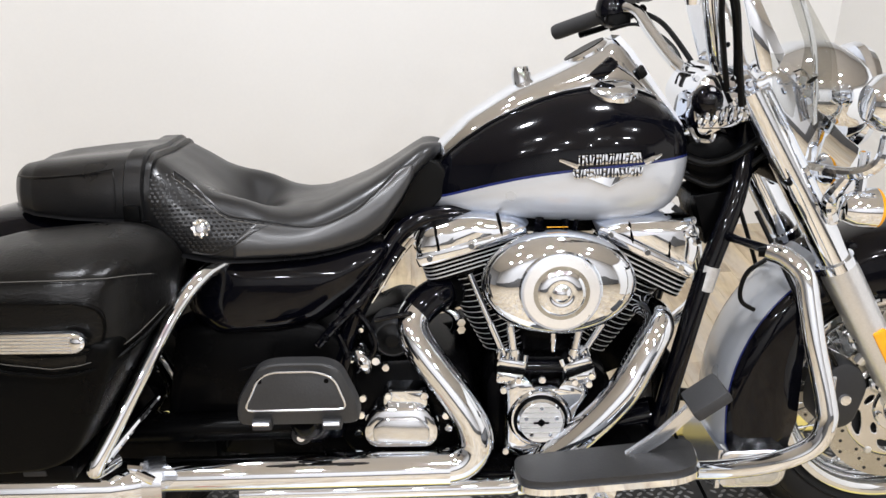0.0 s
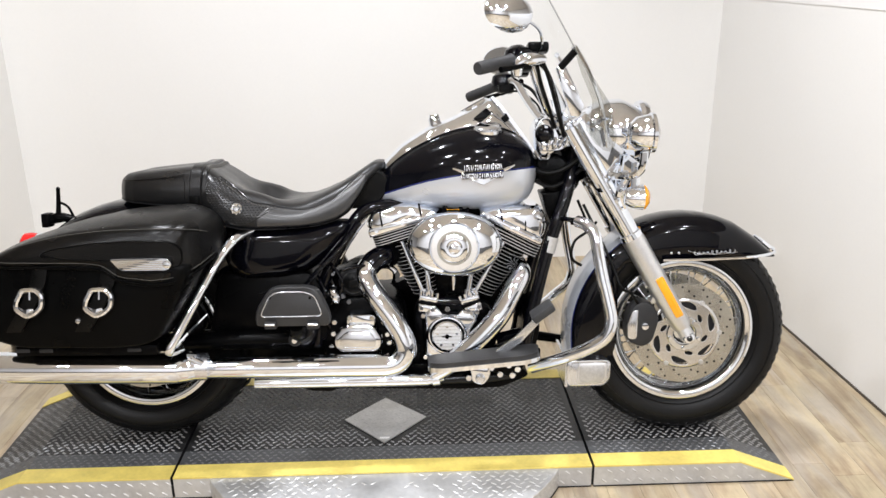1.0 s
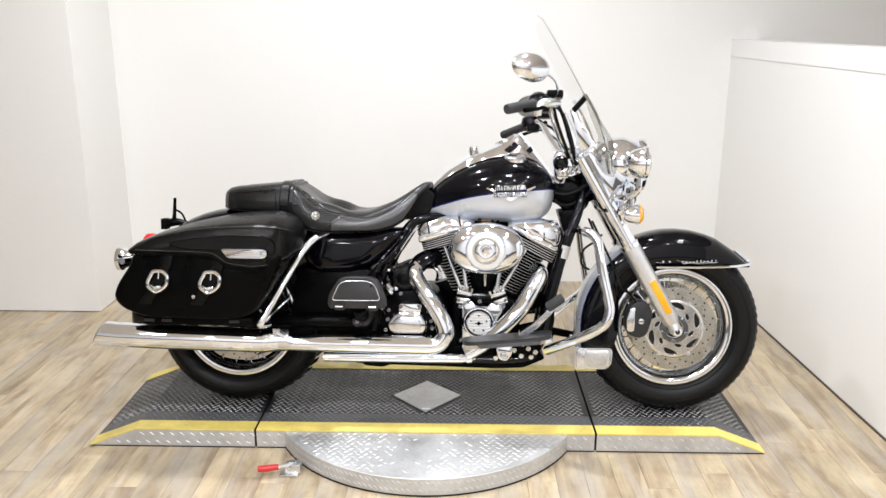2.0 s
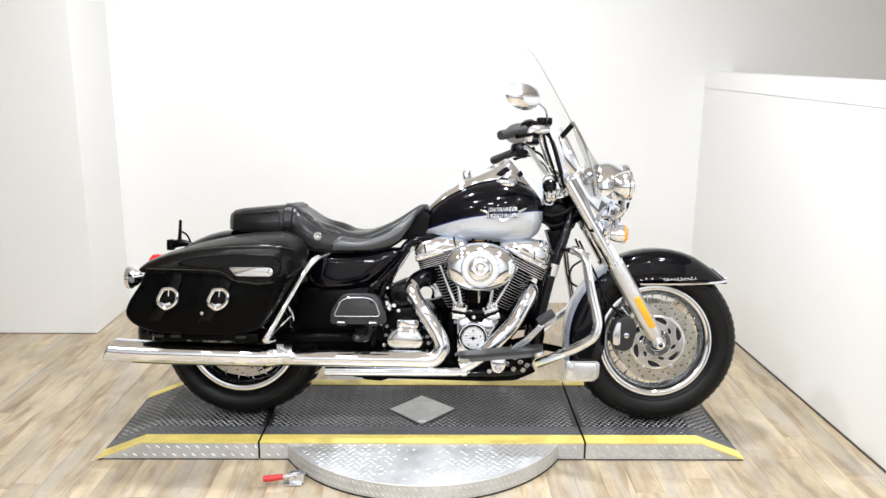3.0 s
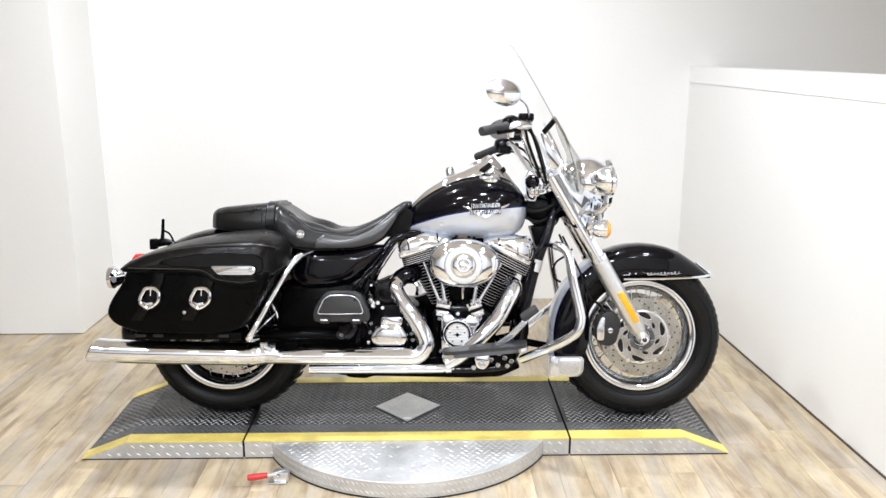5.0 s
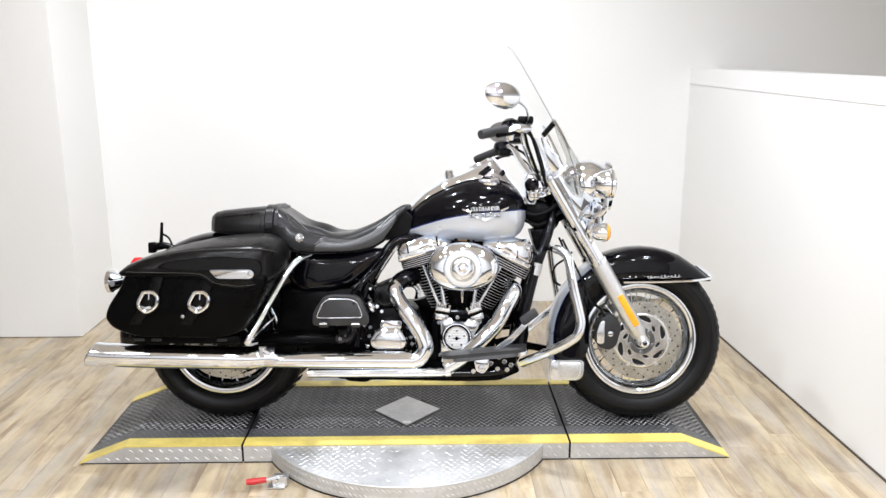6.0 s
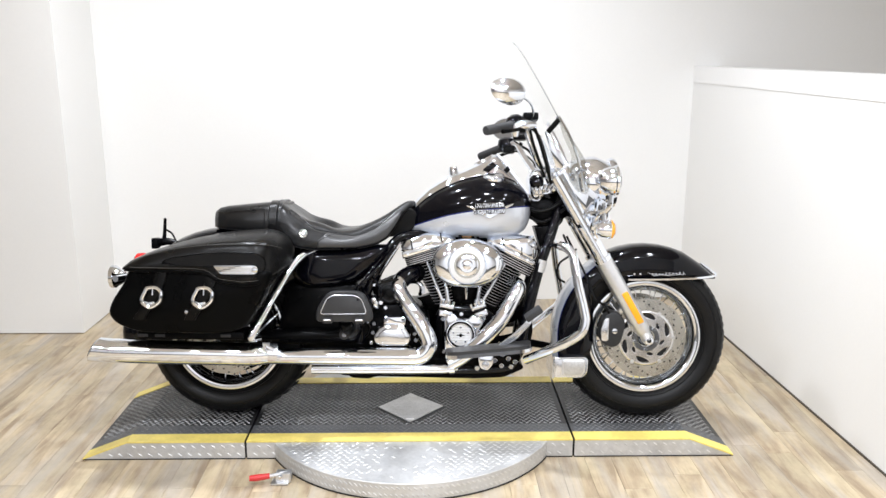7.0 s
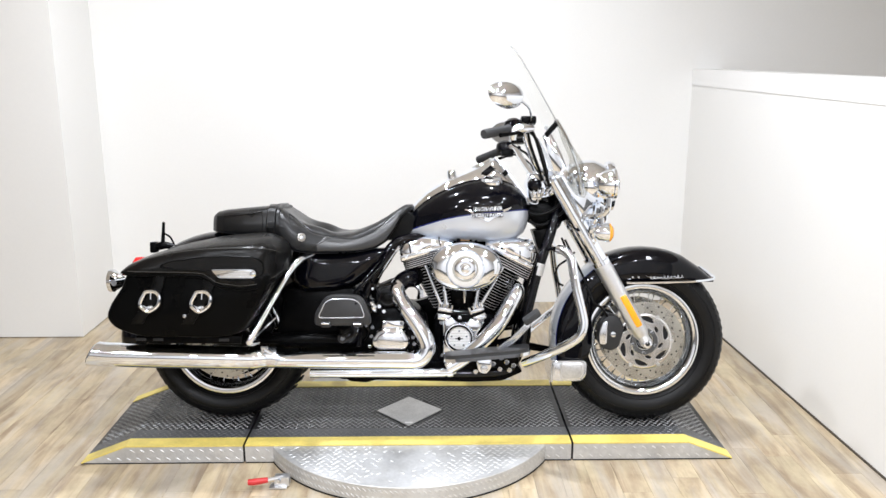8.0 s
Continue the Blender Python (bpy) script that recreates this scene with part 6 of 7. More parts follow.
cylinder("rear_cylinder", ((-0.029, 0.640), (-0.020, 0.612), 5, 0.092, 0.080), ((-0.030, 0.600), (0.048, 0.448), 15, 0.057, 0.064), -17,
         [(-0.121, 0.619), (-0.133, 0.657), (-0.116, 0.690), (-0.040, 0.713), (0.0, 0.715), (0.055, 0.707), (0.080, 0.692), (0.074, 0.678)],
         [((-0.092, 0.700), (-0.082, 0.633)), ((0.020, 0.713), (0.030, 0.665))])
cylinder("front_cylinder", ((0.298, 0.619), (0.283, 0.588), 5, 0.084, 0.080), ((0.278, 0.574), (0.190, 0.448), 15, 0.057, 0.064), 27,
         [(0.192, 0.676), (0.190, 0.694), (0.235, 0.706), (0.320, 0.706), (0.370, 0.703), (0.386, 0.668), (0.386, 0.639), (0.368, 0.592)],
         [((0.250, 0.705), (0.262, 0.645)), ((0.322, 0.705), (0.326, 0.616))])
for x, z in ((0.360, 0.694), (0.366, 0.674), (0.372, 0.655), (0.352, 0.668)):
    part("oil_line_fitting", tube([(x - 0.008, -0.10, z), (x + 0.004, -0.118, z + 0.006)], [0.006, 0.0075], 10, smooth=False), CHROME, bike, "chrome oil line fitting")
for x0, z0, lean_deg, rods in ((0.044, 0.432, 8, ((0.034, -0.030, 0.605), (0.052, 0.030, 0.600))), (0.168, 0.430, -22, ((0.174, 0.262, 0.600), (0.158, 0.182, 0.600)))):
    turn = Matrix.Translation((x0, 0, z0)) @ Matrix.Rotation(radians(lean_deg), 4, "Y") @ Matrix.Translation((-x0, 0, -z0))
    blk = part("lifter_block", moved(slab([(x0 - 0.024, z0 - 0.030), (x0 - 0.026, z0 - 0.006), (x0 + 0.026, z0 - 0.006), (x0 + 0.024, z0 - 0.030)], -0.08, -0.146, 0.006, 0.005), turn), CHROME, case, "chrome lifter block")
    part("lifter_band", moved(slab([(x0 - 0.027, z0 - 0.006), (x0 - 0.027, z0 + 0.002), (x0 + 0.027, z0 + 0.002), (x0 + 0.027, z0 - 0.006)], -0.08, -0.149, 0.004, 0.004), turn), BLACK_METAL, blk, "black band round the lifter block")
    part("lifter_cap", moved(slab([(x0 - 0.028, z0 + 0.002), (x0 - 0.026, z0 + 0.018), (x0 + 0.026, z0 + 0.018), (x0 + 0.028, z0 + 0.002)], -0.08, -0.144, 0.004, 0.004), turn), CHROME, blk)
    for dx in (-0.024, -0.008, 0.008, 0.024):
        part("lifter_bolt", moved(tube([(x0 + dx, -0.138, z0 + 0.016), (x0 + dx, -0.138, z0 + 0.030)], 0.0048, 8, smooth=False), turn), CHROME, blk)
    for i, (xb, xt, zt) in enumerate(rods):
        y = -0.122 - 0.008 * i
        p = part("pushrod_tube", tube([(xb, y, 0.448), (xb + (xt - xb) * 0.42, y, 0.448 + (zt - 0.448) * 0.42)], 0.0078, 12, smooth=False), CHROME, blk, "chrome pushrod tube")
        part("pushrod_upper", tube([(xb + (xt - xb) * 0.40, y, 0.448 + (zt - 0.448) * 0.40), (xt, y + 0.01, zt)], 0.0058, 12, smooth=False), CHROME, p)
        part("pushrod_collar", tube([(xb, y, 0.455), (xb + (xt - xb) * 0.08, y, 0.455 + (zt - 0.455) * 0.08)], 0.0115, 14, smooth=False), CHROME, p)
    for dx in (-0.016, 0.016):
        part("lifter_bolt", moved(lathe([(0, 0.006), (0.0055, 0.006), (0.0065, 0.0), (0.0065, -0.004), (0, -0.004)], (x0 + dx, -0.146, z0 - 0.018), (0, -1, 0), 12), turn), CHROME, blk)
# intake between the cylinders
part("intake", slab([(0.05, 0.55), (0.05, 0.63), (0.19, 0.63), (0.19, 0.55)], 0.03, -0.13, 0.02, 0.01), ALU, case)
part("coil_block", slab([(0.07, 0.44), (0.06, 0.53), (0.17, 0.53), (0.16, 0.44)], 0.05, -0.085, 0.01, 0.006), BLACK_METAL, case)
part("head_bracket", slab([(0.02, 0.66), (0.03, 0.70), (0.21, 0.70), (0.21, 0.66)], 0.06, -0.03, 0.01, 0.006), BLACK_METAL, case)
part("inner_primary", slab([(-0.13, 0.42), (-0.11, 0.440), (-0.05, 0.450), (0.0, 0.47), (0.045, 0.60), (0.22, 0.60), (0.27, 0.53), (0.345, 0.52), (0.36, 0.47), (0.33, 0.36), (0.20, 0.30), (-0.10, 0.30)], 0.12, 0.06, 0.02, 0.006), BLACK_METAL, case, "black inner primary housing")
for x, dx, r in ((0.098, -0.006, 0.0080), (0.136, 0.008, 0.0065), (0.166, -0.010, 0.0050)):
    part("breather_hose", tube([(x, -0.085, 0.725), (x + dx * .5, -0.100, 0.702), (x + dx, -0.095, 0.672)], r, 10), BLACK, case, "black hose under the tank")
part("vent_bolt", tube([(0.118, -0.15, 0.512), (0.118, -0.15, 0.490), (0.118, -0.15, 0.470)], [0.006, 0.005, 0.003], 10, smooth=False), CHROME, case, "chrome drain fitting below the air cleaner")

part("breather_bar", tube([(0.070, -0.128, 0.432), (0.150, -0.128, 0.430)], 0.0115, 16, smooth=False), BLACK, case, "gloss black bar between the lifter blocks")
part("sensor_elbow", tube([(-0.094, -0.055, 0.520), (-0.072, -0.070, 0.524), (-0.054, -0.075, 0.512), (-0.052, -0.070, 0.490), (-0.060, -0.062, 0.474)], [0.006, 0.008, 0.009, 0.009, 0.006], 12), CHROME, case, "chrome elbow behind the exhaust header")
for dz in (0.0, 0.014):
    part("elbow_nut", lathe([(0, 0.010), (0.0085, 0.010), (0.0095, 0.004), (0.0095, -0.006), (0, -0.006)], (-0.047, -0.078, 0.488 + dz), (0.3, -1, 0), 6), CHROME, case)

# air cleaner
AC = (0.121, 0.606)
RC = (0.1195, -0.209, 0.603)
air = part("air_cleaner", lathe([(0, -0.062), (0.70, -0.062), (0.97, -0.055), (1.0, -0.045), (1.0, -0.030), (0.985, -0.020), (0.93, -0.010), (0.84, -0.002), (0.72, 0.003), (0.60, 0.006), (0.0, 0.006)], (AC[0], -0.205, AC[1]), segs=80, ex=0.133, ey=0.0915), CHROME, bike, "oval polished chrome air cleaner cover", sharp=60)
part("air_ring", lathe([(0.046, 0.006), (0.0475, 0.0135), (0.063, 0.0120), (0.0655, 0.008), (0.0655, 0.0), (0.046, 0.0)], RC, segs=64, closed=True), FACE, air, "brushed ring insert")
part("air_groove", lathe([(0.0475, 0.0125), (0.0466, 0.0100), (0.0446, 0.0098), (0.0425, 0.0110)], RC, segs=64), STEEL, air, "dull groove round the centre")
part("air_dome", lathe([(0.0425, 0.0100), (0.0400, 0.0128), (0.0350, 0.0150), (0.0270, 0.0168), (0.0190, 0.0172), (0.0165, 0.0160), (0.0140, 0.0175), (0.0100, 0.0205), (0.0050, 0.0222), (0.0, 0.0226)], RC, segs=64), CHROME, air, "polished domed centre", sharp=60)
part("air_bead", lathe([(0.0655, 0.005), (0.0680, 0.0085), (0.0705, 0.004)], RC, segs=56, closed=True), CHROME, air)
part("air_label", box((AC[0] - 0.022, -0.1680, AC[1] + 0.0970), (AC[0] + 0.014, -0.164, AC[1] + 0.0976), 0.0002), AMBER, air, "thin orange strip on top of the air cleaner")

# transmission and primary side fittings
trans = part("transmission_case", slab([(-0.27, 0.27), (-0.28, 0.40), (-0.24, 0.44), (-0.08, 0.45), (-0.03, 0.42), (-0.01, 0.30), (-0.03, 0.24), (-0.22, 0.235)], 0.10, -0.125, 0.03, 0.012), BLACK_METAL, bike, "black transmission case")
side = part("clutch_cover", slab([(-0.222, 0.310), (-0.226, 0.335), (-0.205, 0.368), (-0.190, 0.378), (-0.120, 0.380), (-0.104, 0.368), (-0.086, 0.335), (-0.090, 0.310), (-0.105, 0.298), (-0.205, 0.297)], -0.12, -0.185, 0.012, 0.012), CHROME, trans, "chrome transmission side cover")
part("cover_face", slab([(-0.205, 0.312), (-0.207, 0.342), (-0.185, 0.362), (-0.125, 0.362), (-0.104, 0.340), (-0.106, 0.312)], -0.18, -0.192, 0.010, 0.006), CHROME_DULL, side)
part("cover_top", slab([(-0.188, 0.372), (-0.188, 0.400), (-0.176, 0.405), (-0.116, 0.405), (-0.106, 0.400), (-0.108, 0.372)], -0.12, -0.172, 0.006, 0.006), CHROME, side)
for x, z in ((-0.178, 0.396), (-0.114, 0.396), (-0.232, 0.338), (-0.075, 0.335), (-0.238, 0.300), (-0.228, 0.372), (-0.085, 0.372), (-0.07, 0.31), (-0.184, 0.433), (-0.112, 0.430), (-0.19, 0.285), (-0.10, 0.285)):
    bolt(side, x, -0.128 - (0.044 if z == 0.396 else 0), z, 0.008)
starter = part("starter_motor", tube([(-0.17, -0.02, 0.49), (-0.17, -0.11, 0.49), (-0.17, -0.135, 0.49)], [0.045, 0.045, 0.032], 24, smooth=False), CALIPER, bike, "dark grey starter motor")
part("starter_cap", lathe([(0, 0.010), (0.012, 0.008), (0.02, 0.0), (0.03, -0.002), (0.034, -0.012)], (-0.17, -0.137, 0.49), segs=24), BLACK_PLASTIC, starter)
part("starter_bracket", slab([(-0.245, 0.505), (-0.16, 0.545), (-0.125, 0.540), (-0.110, 0.46), (-0.12, 0.43), (-0.22, 0.44)], 0.02, -0.09, 0.02, 0.01), BLACK_METAL, starter)
for x, z in ((-0.225, 0.475), (-0.20, 0.455), (-0.218, 0.44), (-0.245, 0.46)):
    bolt(starter, x, -0.14, z, 0.009, h=0.014)
part("chrome_fitting", tube([(-0.235, -0.14, 0.475), (-0.222, -0.155, 0.455), (-0.215, -0.15, 0.435)], [0.010, 0.014, 0.008], 12), CHROME, starter, "chrome oil line fitting")
part("oil_spout", tube([(-0.31, -0.14, 0.44), (-0.31, -0.175, 0.365), (-0.31, -0.16, 0.33)], [0.04, 0.045, 0.03], 18), BLACK, bike, "black housing below the passenger board")
part("drain_washer", lathe([(0, 0.003), (0.015, 0.003), (0.018, 0.0), (0.018, -0.012), (0, -0.012)], (-0.328, -0.220, 0.346), segs=22), CALIPER, bike)
bolt(bike, -0.328, -0.223, 0.346, 0.0085, h=0.008, name="drain_bolt")
bolt(bike, -0.292, -0.218, 0.372, 0.005, h=0.008, name="drain_bolt")

for pts, r in (([(-0.255, -0.13, 0.56), (-0.215, -0.15, 0.53), (-0.20, -0.15, 0.48), (-0.235, -0.14, 0.43)], 0.005), ([(-0.28, -0.13, 0.52), (-0.25, -0.155, 0.47), (-0.26, -0.15, 0.41), (-0.24, -0.14, 0.36)], 0.006), ([(-0.10, -0.10, 0.52), (-0.14, -0.14, 0.54), (-0.20, -0.145, 0.53)], 0.005)):
    part("oil_hose", tube(pts, r, 8), BLACK, bike, "black oil hose")
# wiring bound along the frame rail
for pts, r in (([(-0.148, -0.128, 0.662), (-0.186, -0.145, 0.612), (-0.225, -0.160, 0.570), (-0.265, -0.165, 0.532), (-0.300, -0.165, 0.492)], 0.0075), ([(-0.182, -0.122, 0.640), (-0.225, -0.150, 0.590), (-0.262, -0.160, 0.548)], 0.0060)):
    path = smooth_path(pts, 14)
    part("bound_loom", tube(path, [r * (1.10 if k % 7 < 2 else 0.95) for k in range(len(path))], 10, smooth=False), BLACK, bike, "glossy black wiring loom bound with ties")
for x, z in ((-0.284, 0.510), (-0.222, 0.524), (-0.255, 0.410), (-0.246, 0.385)):
    bolt(bike, x, -0.165, z, 0.0055, h=0.012, name="frame_bolt")
# exhaust
ex = part("rear_header", tube([(-0.055, -0.06, 0.562), (-0.089, -0.085, 0.555), (-0.122, -0.105, 0.538), (-0.135, -0.125, 0.508), (-0.113, -0.142, 0.465), (-0.055, -0.160, 0.386), (-0.026, -0.167, 0.332), (-0.022, -0.169, 0.292), (-0.047, -0.171, 0.262), (-0.095, -0.174, 0.254), (-0.16, -0.178, 0.256)], [0.022, 0.026, 0.030, 0.031, 0.031, 0.032, 0.033, 0.033, 0.033, 0.032, 0.031], 22), CHROME, bike, "chrome rear exhaust header shield")
part("port_sleeve", tube([(-0.055, -0.06, 0.564), (-0.088, -0.085, 0.558), (-0.112, -0.100, 0.546), (-0.126, -0.109, 0.533)], [0.030, 0.032, 0.0325, 0.0325], 20), BLACK, ex, "gloss black sleeve at the exhaust port")
part("header_flange", lathe([(0.020, 0.0), (0.034, 0.0), (0.034, 0.014), (0.020, 0.014)], (-0.062, -0.068, 0.560), (-0.75, -0.6, -0.1), 20, closed=True), BLACK_METAL, ex)
part("front_header", tube([(0.285, -0.06, 0.532), (0.310, -0.100, 0.524), (0.312, -0.126, 0.507), (0.290, -0.143, 0.470), (0.245, -0.160, 0.393), (0.183, -0.166, 0.324), (0.110, -0.166, 0.260), (0.056, -0.166, 0.226)], [0.020, 0.024, 0.028, 0.030, 0.031, 0.030, 0.029, 0.027], 22), CHROME, bike, "chrome front exhaust header shield")
pipe = part("exhaust_pipe", tube([(-0.585, -0.205, 0.263), (-0.35, -0.195, 0.261), (-0.07, -0.182, 0.259)], [0.030, 0.033, 0.035], 24, smooth=False), CHROME, bike, "chrome exhaust pipe heat shield")
part("lower_pipe", tube([(-0.455, -0.175, 0.206), (-0.20, -0.172, 0.208), (0.04, -0.168, 0.210), (0.085, -0.160, 0.216)], [0.017, 0.018, 0.018, 0.014], 18, smooth=False), CHROME, pipe, "chrome lower crossover pipe")
part("pipe_clamp", tube([(0.055, -0.170, 0.212), (0.075, -0.170, 0.215)], 0.021, 18, smooth=False), CHROME, pipe)
def slash_cut(bm):
    """Cuts the open end of a muffler at a slant, its lower lip reaching furthest back."""
    for v in bm.verts:
        if v.co.x < -1.205:
            v.co.x += (v.co.z - 0.2555) * 0.46
    return bm


muff = part("muffler", slash_cut(tube([(-0.575, -0.245, 0.280), (-0.610, -0.252, 0.280), (-0.645, -0.258, 0.280), (-1.00, -0.278, 0.290), (-1.16, -0.286, 0.295), (-1.236, -0.290, 0.299), (-1.240, -0.290, 0.299)], [0.030, 0.038, 0.0425, 0.0435, 0.0435, 0.0435, 0.038], 32, smooth=False)), CHROME, bike, "long chrome tapered muffler")
# near-black disc over the closed end paints the shade inside the bore
part("muffler_bore", slash_cut(lathe([(0, 0.0), (0.036, 0.0), (0.036, 0.003), (0, 0.003)], (-1.239, -0.290, 0.299), (-1, 0, 0), 28)), GAP_SHADE, muff)
part("muffler_clamp", tube([(-0.600, -0.249, 0.281), (-0.568, -0.243, 0.279)], 0.038, 24, smooth=False), CHROME_DULL, muff)
part("clamp_bolt", tube([(-0.598, -0.285, 0.315), (-0.570, -0.285, 0.300)], 0.008, 10, smooth=False), CHROME, muff)
part("clamp_bolt", tube([(-0.612, -0.27, 0.322), (-0.585, -0.275, 0.322)], 0.010, 10, smooth=False), CHROME, muff)
part("muffler", slash_cut(tube([(-0.575, 0.245, 0.280), (-0.645, 0.258, 0.280), (-1.16, 0.286, 0.295), (-1.236, 0.290, 0.299)], [0.030, 0.0425, 0.0435, 0.0435], 24, smooth=False)), CHROME, bike, "long chrome tapered muffler")

# footboards, pedal, guard, stand
for s in (-1, 1):
    m = Matrix.Diagonal((1, -s, 1, 1))
    board = part("footboard", moved(loft([[(x, y, z + (x - 0.04) * 0.105) for x, y in rounded([(0.036, -0.215), (0.046, -0.300), (0.085, -0.318), (0.31, -0.326), (0.348, -0.308), (0.360, -0.215)], 0.03, 4)] for z in (0.275, 0.277, 0.285, 0.287)]), m), CHROME, bike, "chrome rider footboard with rubber pad")
    part("footboard_pad", moved(loft([[(x, y, z + (x - 0.04) * 0.105) for x, y in rounded([(0.040, -0.218), (0.050, -0.297), (0.087, -0.314), (0.308, -0.322), (0.343, -0.304), (0.354, -0.218)], 0.03, 4)] for z in (0.286, 0.296, 0.299)]), m), BOARD, board, "black rubber footboard pad")
    mt = part("footboard_mount", moved(slab([(0.165, 0.240), (0.160, 0.287), (0.215, 0.291), (0.215, 0.255), (0.195, 0.230)], -0.20, -0.285, 0.012, 0.006), m), CHROME, board)
    part("mount_pivot", moved(lathe([(0, 0.010), (0.010, 0.009), (0.014, 0.0), (0.014, -0.01)], (0.187, -0.287, 0.253), segs=18), m), CHROME_DULL, mt)
    # passenger board, folded up
    m = Matrix.Diagonal((1, -s, 1, 1)) @ Matrix.Translation((-0.004, -0.035, -0.003))
    pb = part("passenger_footboard", moved(slab([(-0.416, 0.408), (-0.412, 0.455), (-0.375, 0.512), (-0.345, 0.519), (-0.268, 0.519), (-0.242, 0.508), (-0.214, 0.445), (-0.212, 0.410)], -0.235, -0.262, 0.018, 0.008), m), BOARD, bike, "black folding passenger footboard with grey pad")
    pad = [(-0.400, 0.438), (-0.374, 0.494), (-0.352, 0.505), (-0.281, 0.506), (-0.252, 0.495), (-0.232, 0.440)]
    part("board_pad", moved(slab(pad, -0.258, -0.267, 0.014, 0.004), m), PAD_RUBBER, pb, "dark grey rubber pad")
    rp = [(a, -0.2665, c) for a, c in rounded(pad, 0.014, 3)]
    part("pad_rim", moved(tube(rp + rp[:2], 0.0021, 8, n=1), m), CHROME_DULL, pb, "bright pad rim")
    for x in (-0.372, -0.258):
        part("board_hinge", moved(box((x - 0.016, -0.272, 0.405), (x + 0.016, -0.250, 0.424), 0.003), m), CALIPER, pb)
        part("hinge_pin", moved(tube([(x - 0.013, -0.274, 0.418), (x + 0.013, -0.274, 0.418)], 0.004, 8, smooth=False), m), CHROME_DULL, pb)
    for x in (-0.372, -0.264):
        part("pad_screw", moved(lathe([(0, 0.001), (0.004, 0.0008), (0.0045, -0.002)], (x, -0.267, 0.490), segs=12), m), BLACK_METAL, pb)
    part("board_arm", moved(tube([(-0.417, -0.215, 0.488), (-0.372, -0.215, 0.497), (-0.335, -0.215, 0.496)], [0.002, 0.005, 0.003], 8), m), BLACK_METAL, pb, "black edge of the board bracket")
    part("board_mount", moved(tube([(-0.31, -0.12, 0.37), (-0.31, -0.20, 0.38), (-0.31, -0.232, 0.405)], [0.030, 0.028, 0.020], 14), m), BLACK_METAL, pb)
    m = Matrix.Diagonal((1, -s, 1, 1))
    part("guard_top_bar", moved(tube([(0.425, -0.095, 0.668), (0.438, -0.15, 0.671), (0.462, -0.250, 0.677)], [0.010, 0.007, 0.009], 12), m), BLACK, bike, "black upper guard stay")
    guard_pts = [(0.452, -0.245, 0.678), (0.470, -0.268, 0.673), (0.490, -0.290, 0.650), (0.499, -0.303, 0.600), (0.509, -0.315, 0.540), (0.528, -0.330, 0.455), (0.531, -0.335, 0.418), (0.516, -0.334, 0.378), (0.467, -0.318, 0.341), (0.403, -0.270, 0.299), (0.338, -0.200, 0.254)]
    gd = part("engine_guard", moved(tube(guard_pts, 0.0165, 16), m), CHROME, bike, "chrome engine guard bar")
    part("guard_bolt", moved(tube([(0.436, -0.235, 0.677), (0.460, -0.245, 0.679)], 0.010, 12, smooth=False), m), BLACK_METAL, gd)
pedal = part("brake_pedal", slab([(0.212, 0.303), (0.236, 0.300), (0.300, 0.342), (0.352, 0.398), (0.366, 0.424), (0.350, 0.432), (0.330, 0.404), (0.285, 0.358)], -0.242, -0.254, 0.008, 0.004), CHROME_DULL, bike, "satin brake pedal with rubber pad")
part("pedal_pad", moved(box((-0.034, -0.040, -0.011), (0.034, 0.040, 0.011), 0.008), Matrix.Translation((0.356, -0.276, 0.438)) @ Matrix.Rotation(radians(-36), 4, "Y")), PAD_RUBBER, pedal, "black rubber pedal pad")
part("oil_cooler_hose", tube([(0.530, -0.10, 0.655), (0.500, -0.12, 0.630), (0.468, -0.12, 0.606), (0.457, -0.12, 0.573), (0.462, -0.12, 0.548), (0.487, -0.115, 0.531)], 0.0042, 8), BLACK_PLASTIC, bike, "thin black hose loop")
part("oil_filter", tube([(0.255, -0.06, 0.28), (0.325, -0.07, 0.30)], 0.036, 20, smooth=False), BLACK, bike, "gloss black oil filter")
part("regulator", slab([(0.315, 0.29), (0.33, 0.40), (0.365, 0.42), (0.372, 0.34), (0.36, 0.28)], 0.06, -0.10, 0.01, 0.008), BLACK_METAL, bike, "black finned regulator")
part("master_cylinder", slab([(0.20, 0.235), (0.215, 0.285), (0.31, 0.30), (0.325, 0.25), (0.29, 0.215)], -0.10, -0.17, 0.015, 0.008), BLACK_METAL, bike, "black rear brake master cylinder")
for x, z in ((0.225, 0.245), (0.25, 0.225), (0.275, 0.252), (0.30, 0.24), (0.255, 0.268), (0.16, 0.215), (0.285, 0.222)):
    bolt(bike, x, -0.172, z, 0.009, name="frame_bolt")
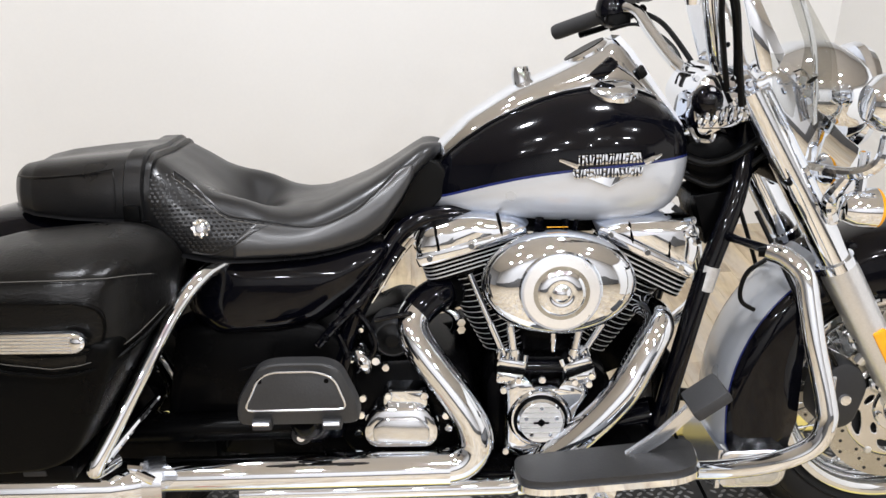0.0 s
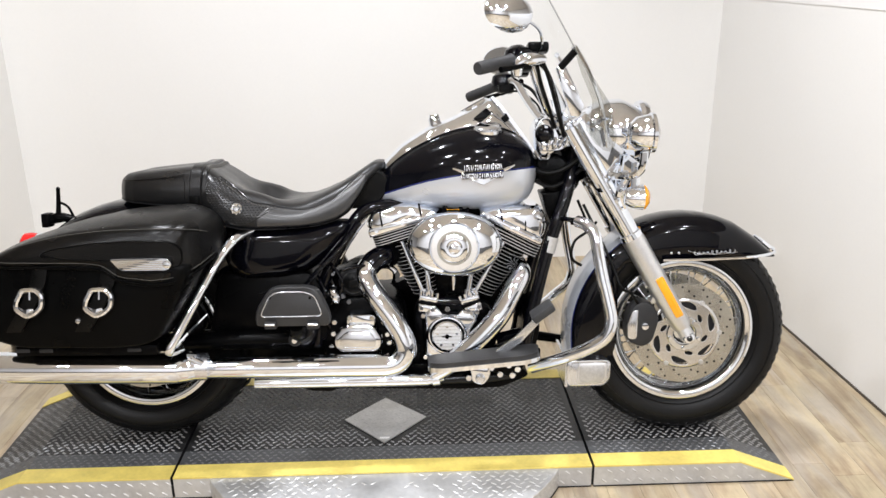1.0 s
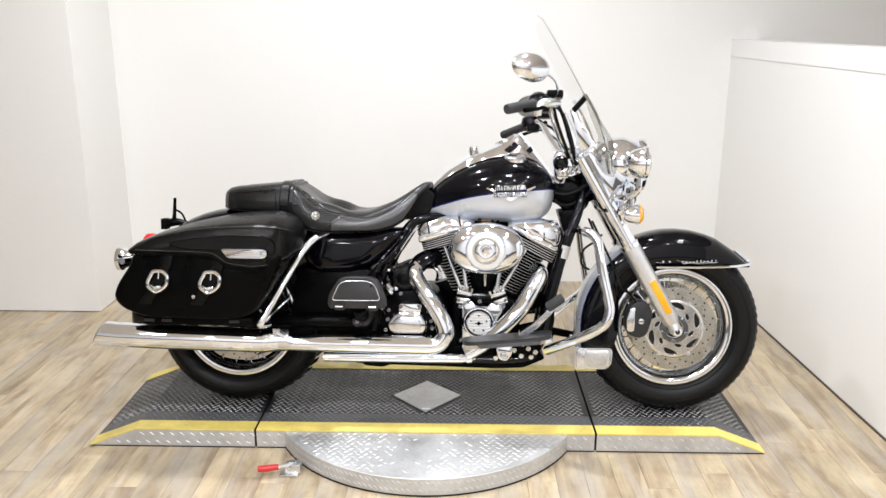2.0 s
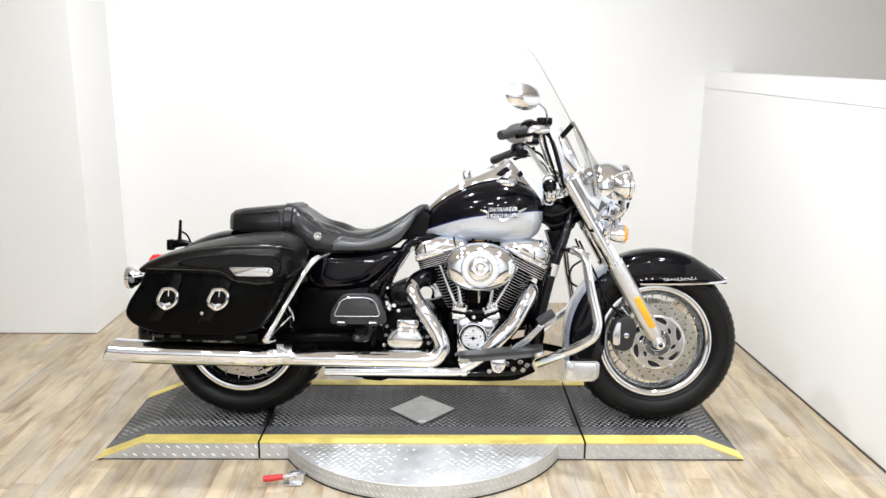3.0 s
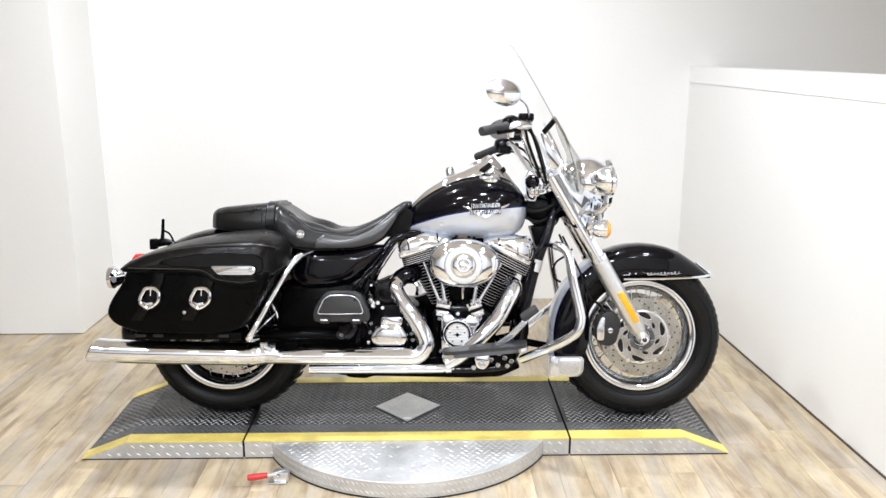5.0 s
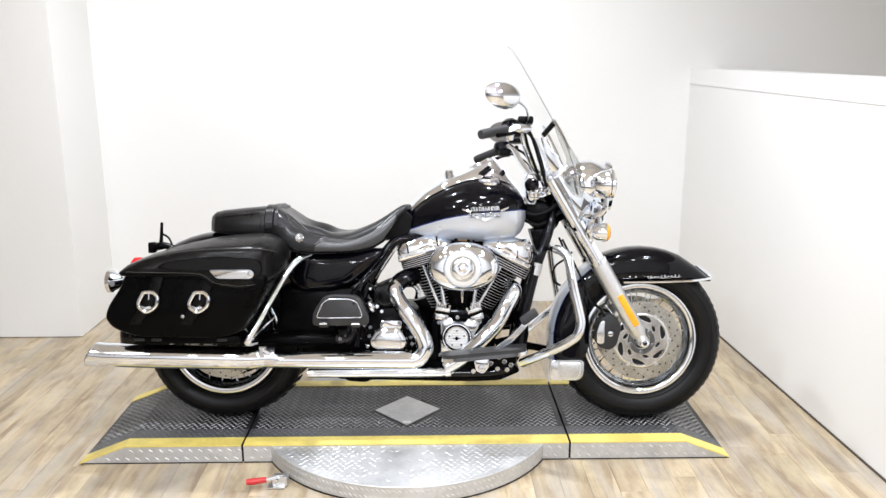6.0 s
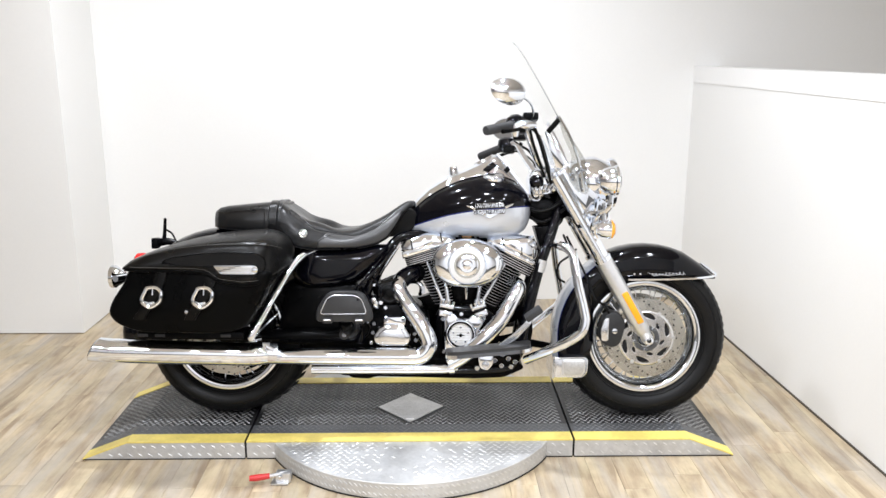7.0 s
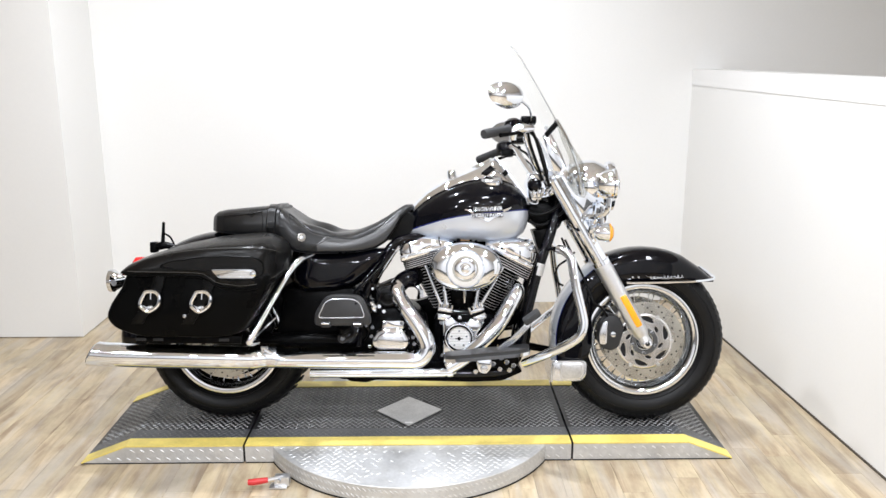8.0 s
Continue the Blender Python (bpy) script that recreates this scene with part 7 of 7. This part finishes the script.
part("lower_guard", slab([(-0.345, 0.190), (-0.318, 0.164), (-0.250, 0.160), (-0.225, 0.170), (0.150, 0.165), (0.262, 0.170), (0.340, 0.205), (0.30, 0.25), (-0.30, 0.235)], 0.06, -0.125, 0.012, 0.006), BLACK_METAL, bike, "black lower frame guard")
stand = part("side_stand", tube([(0.36, 0.12, 0.26), (0.60, 0.19, 0.19), (0.70, 0.276, 0.052)], [0.016, 0.013, 0.012], 12), BLACK_METAL, bike, "black side stand holding the machine up")
part("stand_foot", lathe([(0, 0.006), (0.026, 0.006), (0.028, 0.0), (0, -0.004)], (0.70, 0.276, 0.050), (0, 0.16, 1), 16), BLACK_METAL, stand)

# ---------------------------------------------------------------- floor planks
PW = 0.098
kinds = []
for L in (1.2, 0.8, 0.55):
    w = PW - 0.0007
    v, q = [], 0.0005
    for z, e in ((-0.004, 0.0), (-q, 0.0), (0.0, q)):
        v += [(e, e, z), (w - e, e, z), (w - e, L - 0.0007 - e, z), (e, L - 0.0007 - e, z)]
    f = [(8, 9, 10, 11)] + [(a + i, a + (i + 1) % 4, a + 4 + (i + 1) % 4, a + 4 + i) for a in (0, 4) for i in range(4)]
    kinds.append((L, mesh_from("plank", v, f, OAK)))
rnd = random.Random(11)
rest_v, rest_f = [], []
count = 0
for i in range(-53, 45):
    x = i * PW
    y = -5.3 - rnd.random() * 1.1
    while y < 1.75:
        L, me = kinds[rnd.choices((0, 1, 2), (6, 3, 1))[0]]
        xc, yc = x + PW / 2, y + L / 2
        if y + L > 1.95 and xc > -1.8:
            L, me = kinds[2]
        seen = -2.6 < xc < 1.75 and -1.0 < yc < 2.0 and count < 300 and not (xc < -1.95 and y > 1.1)
        if seen:
            o = new("plank", me)
            o.parent = floor
            o.location = (x, y, 0)
            count += 1
        elif y + L > -5.15:
            n0 = len(rest_v)
            xa, xb, ya, yb = max(x, -5.2), min(x + PW - 0.0007, 4.4), max(y, -5.2), min(y + L - 0.0007, 1.86)
            rest_v += [(xa, ya, 0), (xb, ya, 0), (xb, yb, 0), (xa, yb, 0)]
            rest_f.append((n0, n0 + 1, n0 + 2, n0 + 3))
        y += L
rest = new("planks", mesh_from("planks", rest_v, rest_f, OAK))
rest.parent = floor
tagged(rest, kind="stuff")
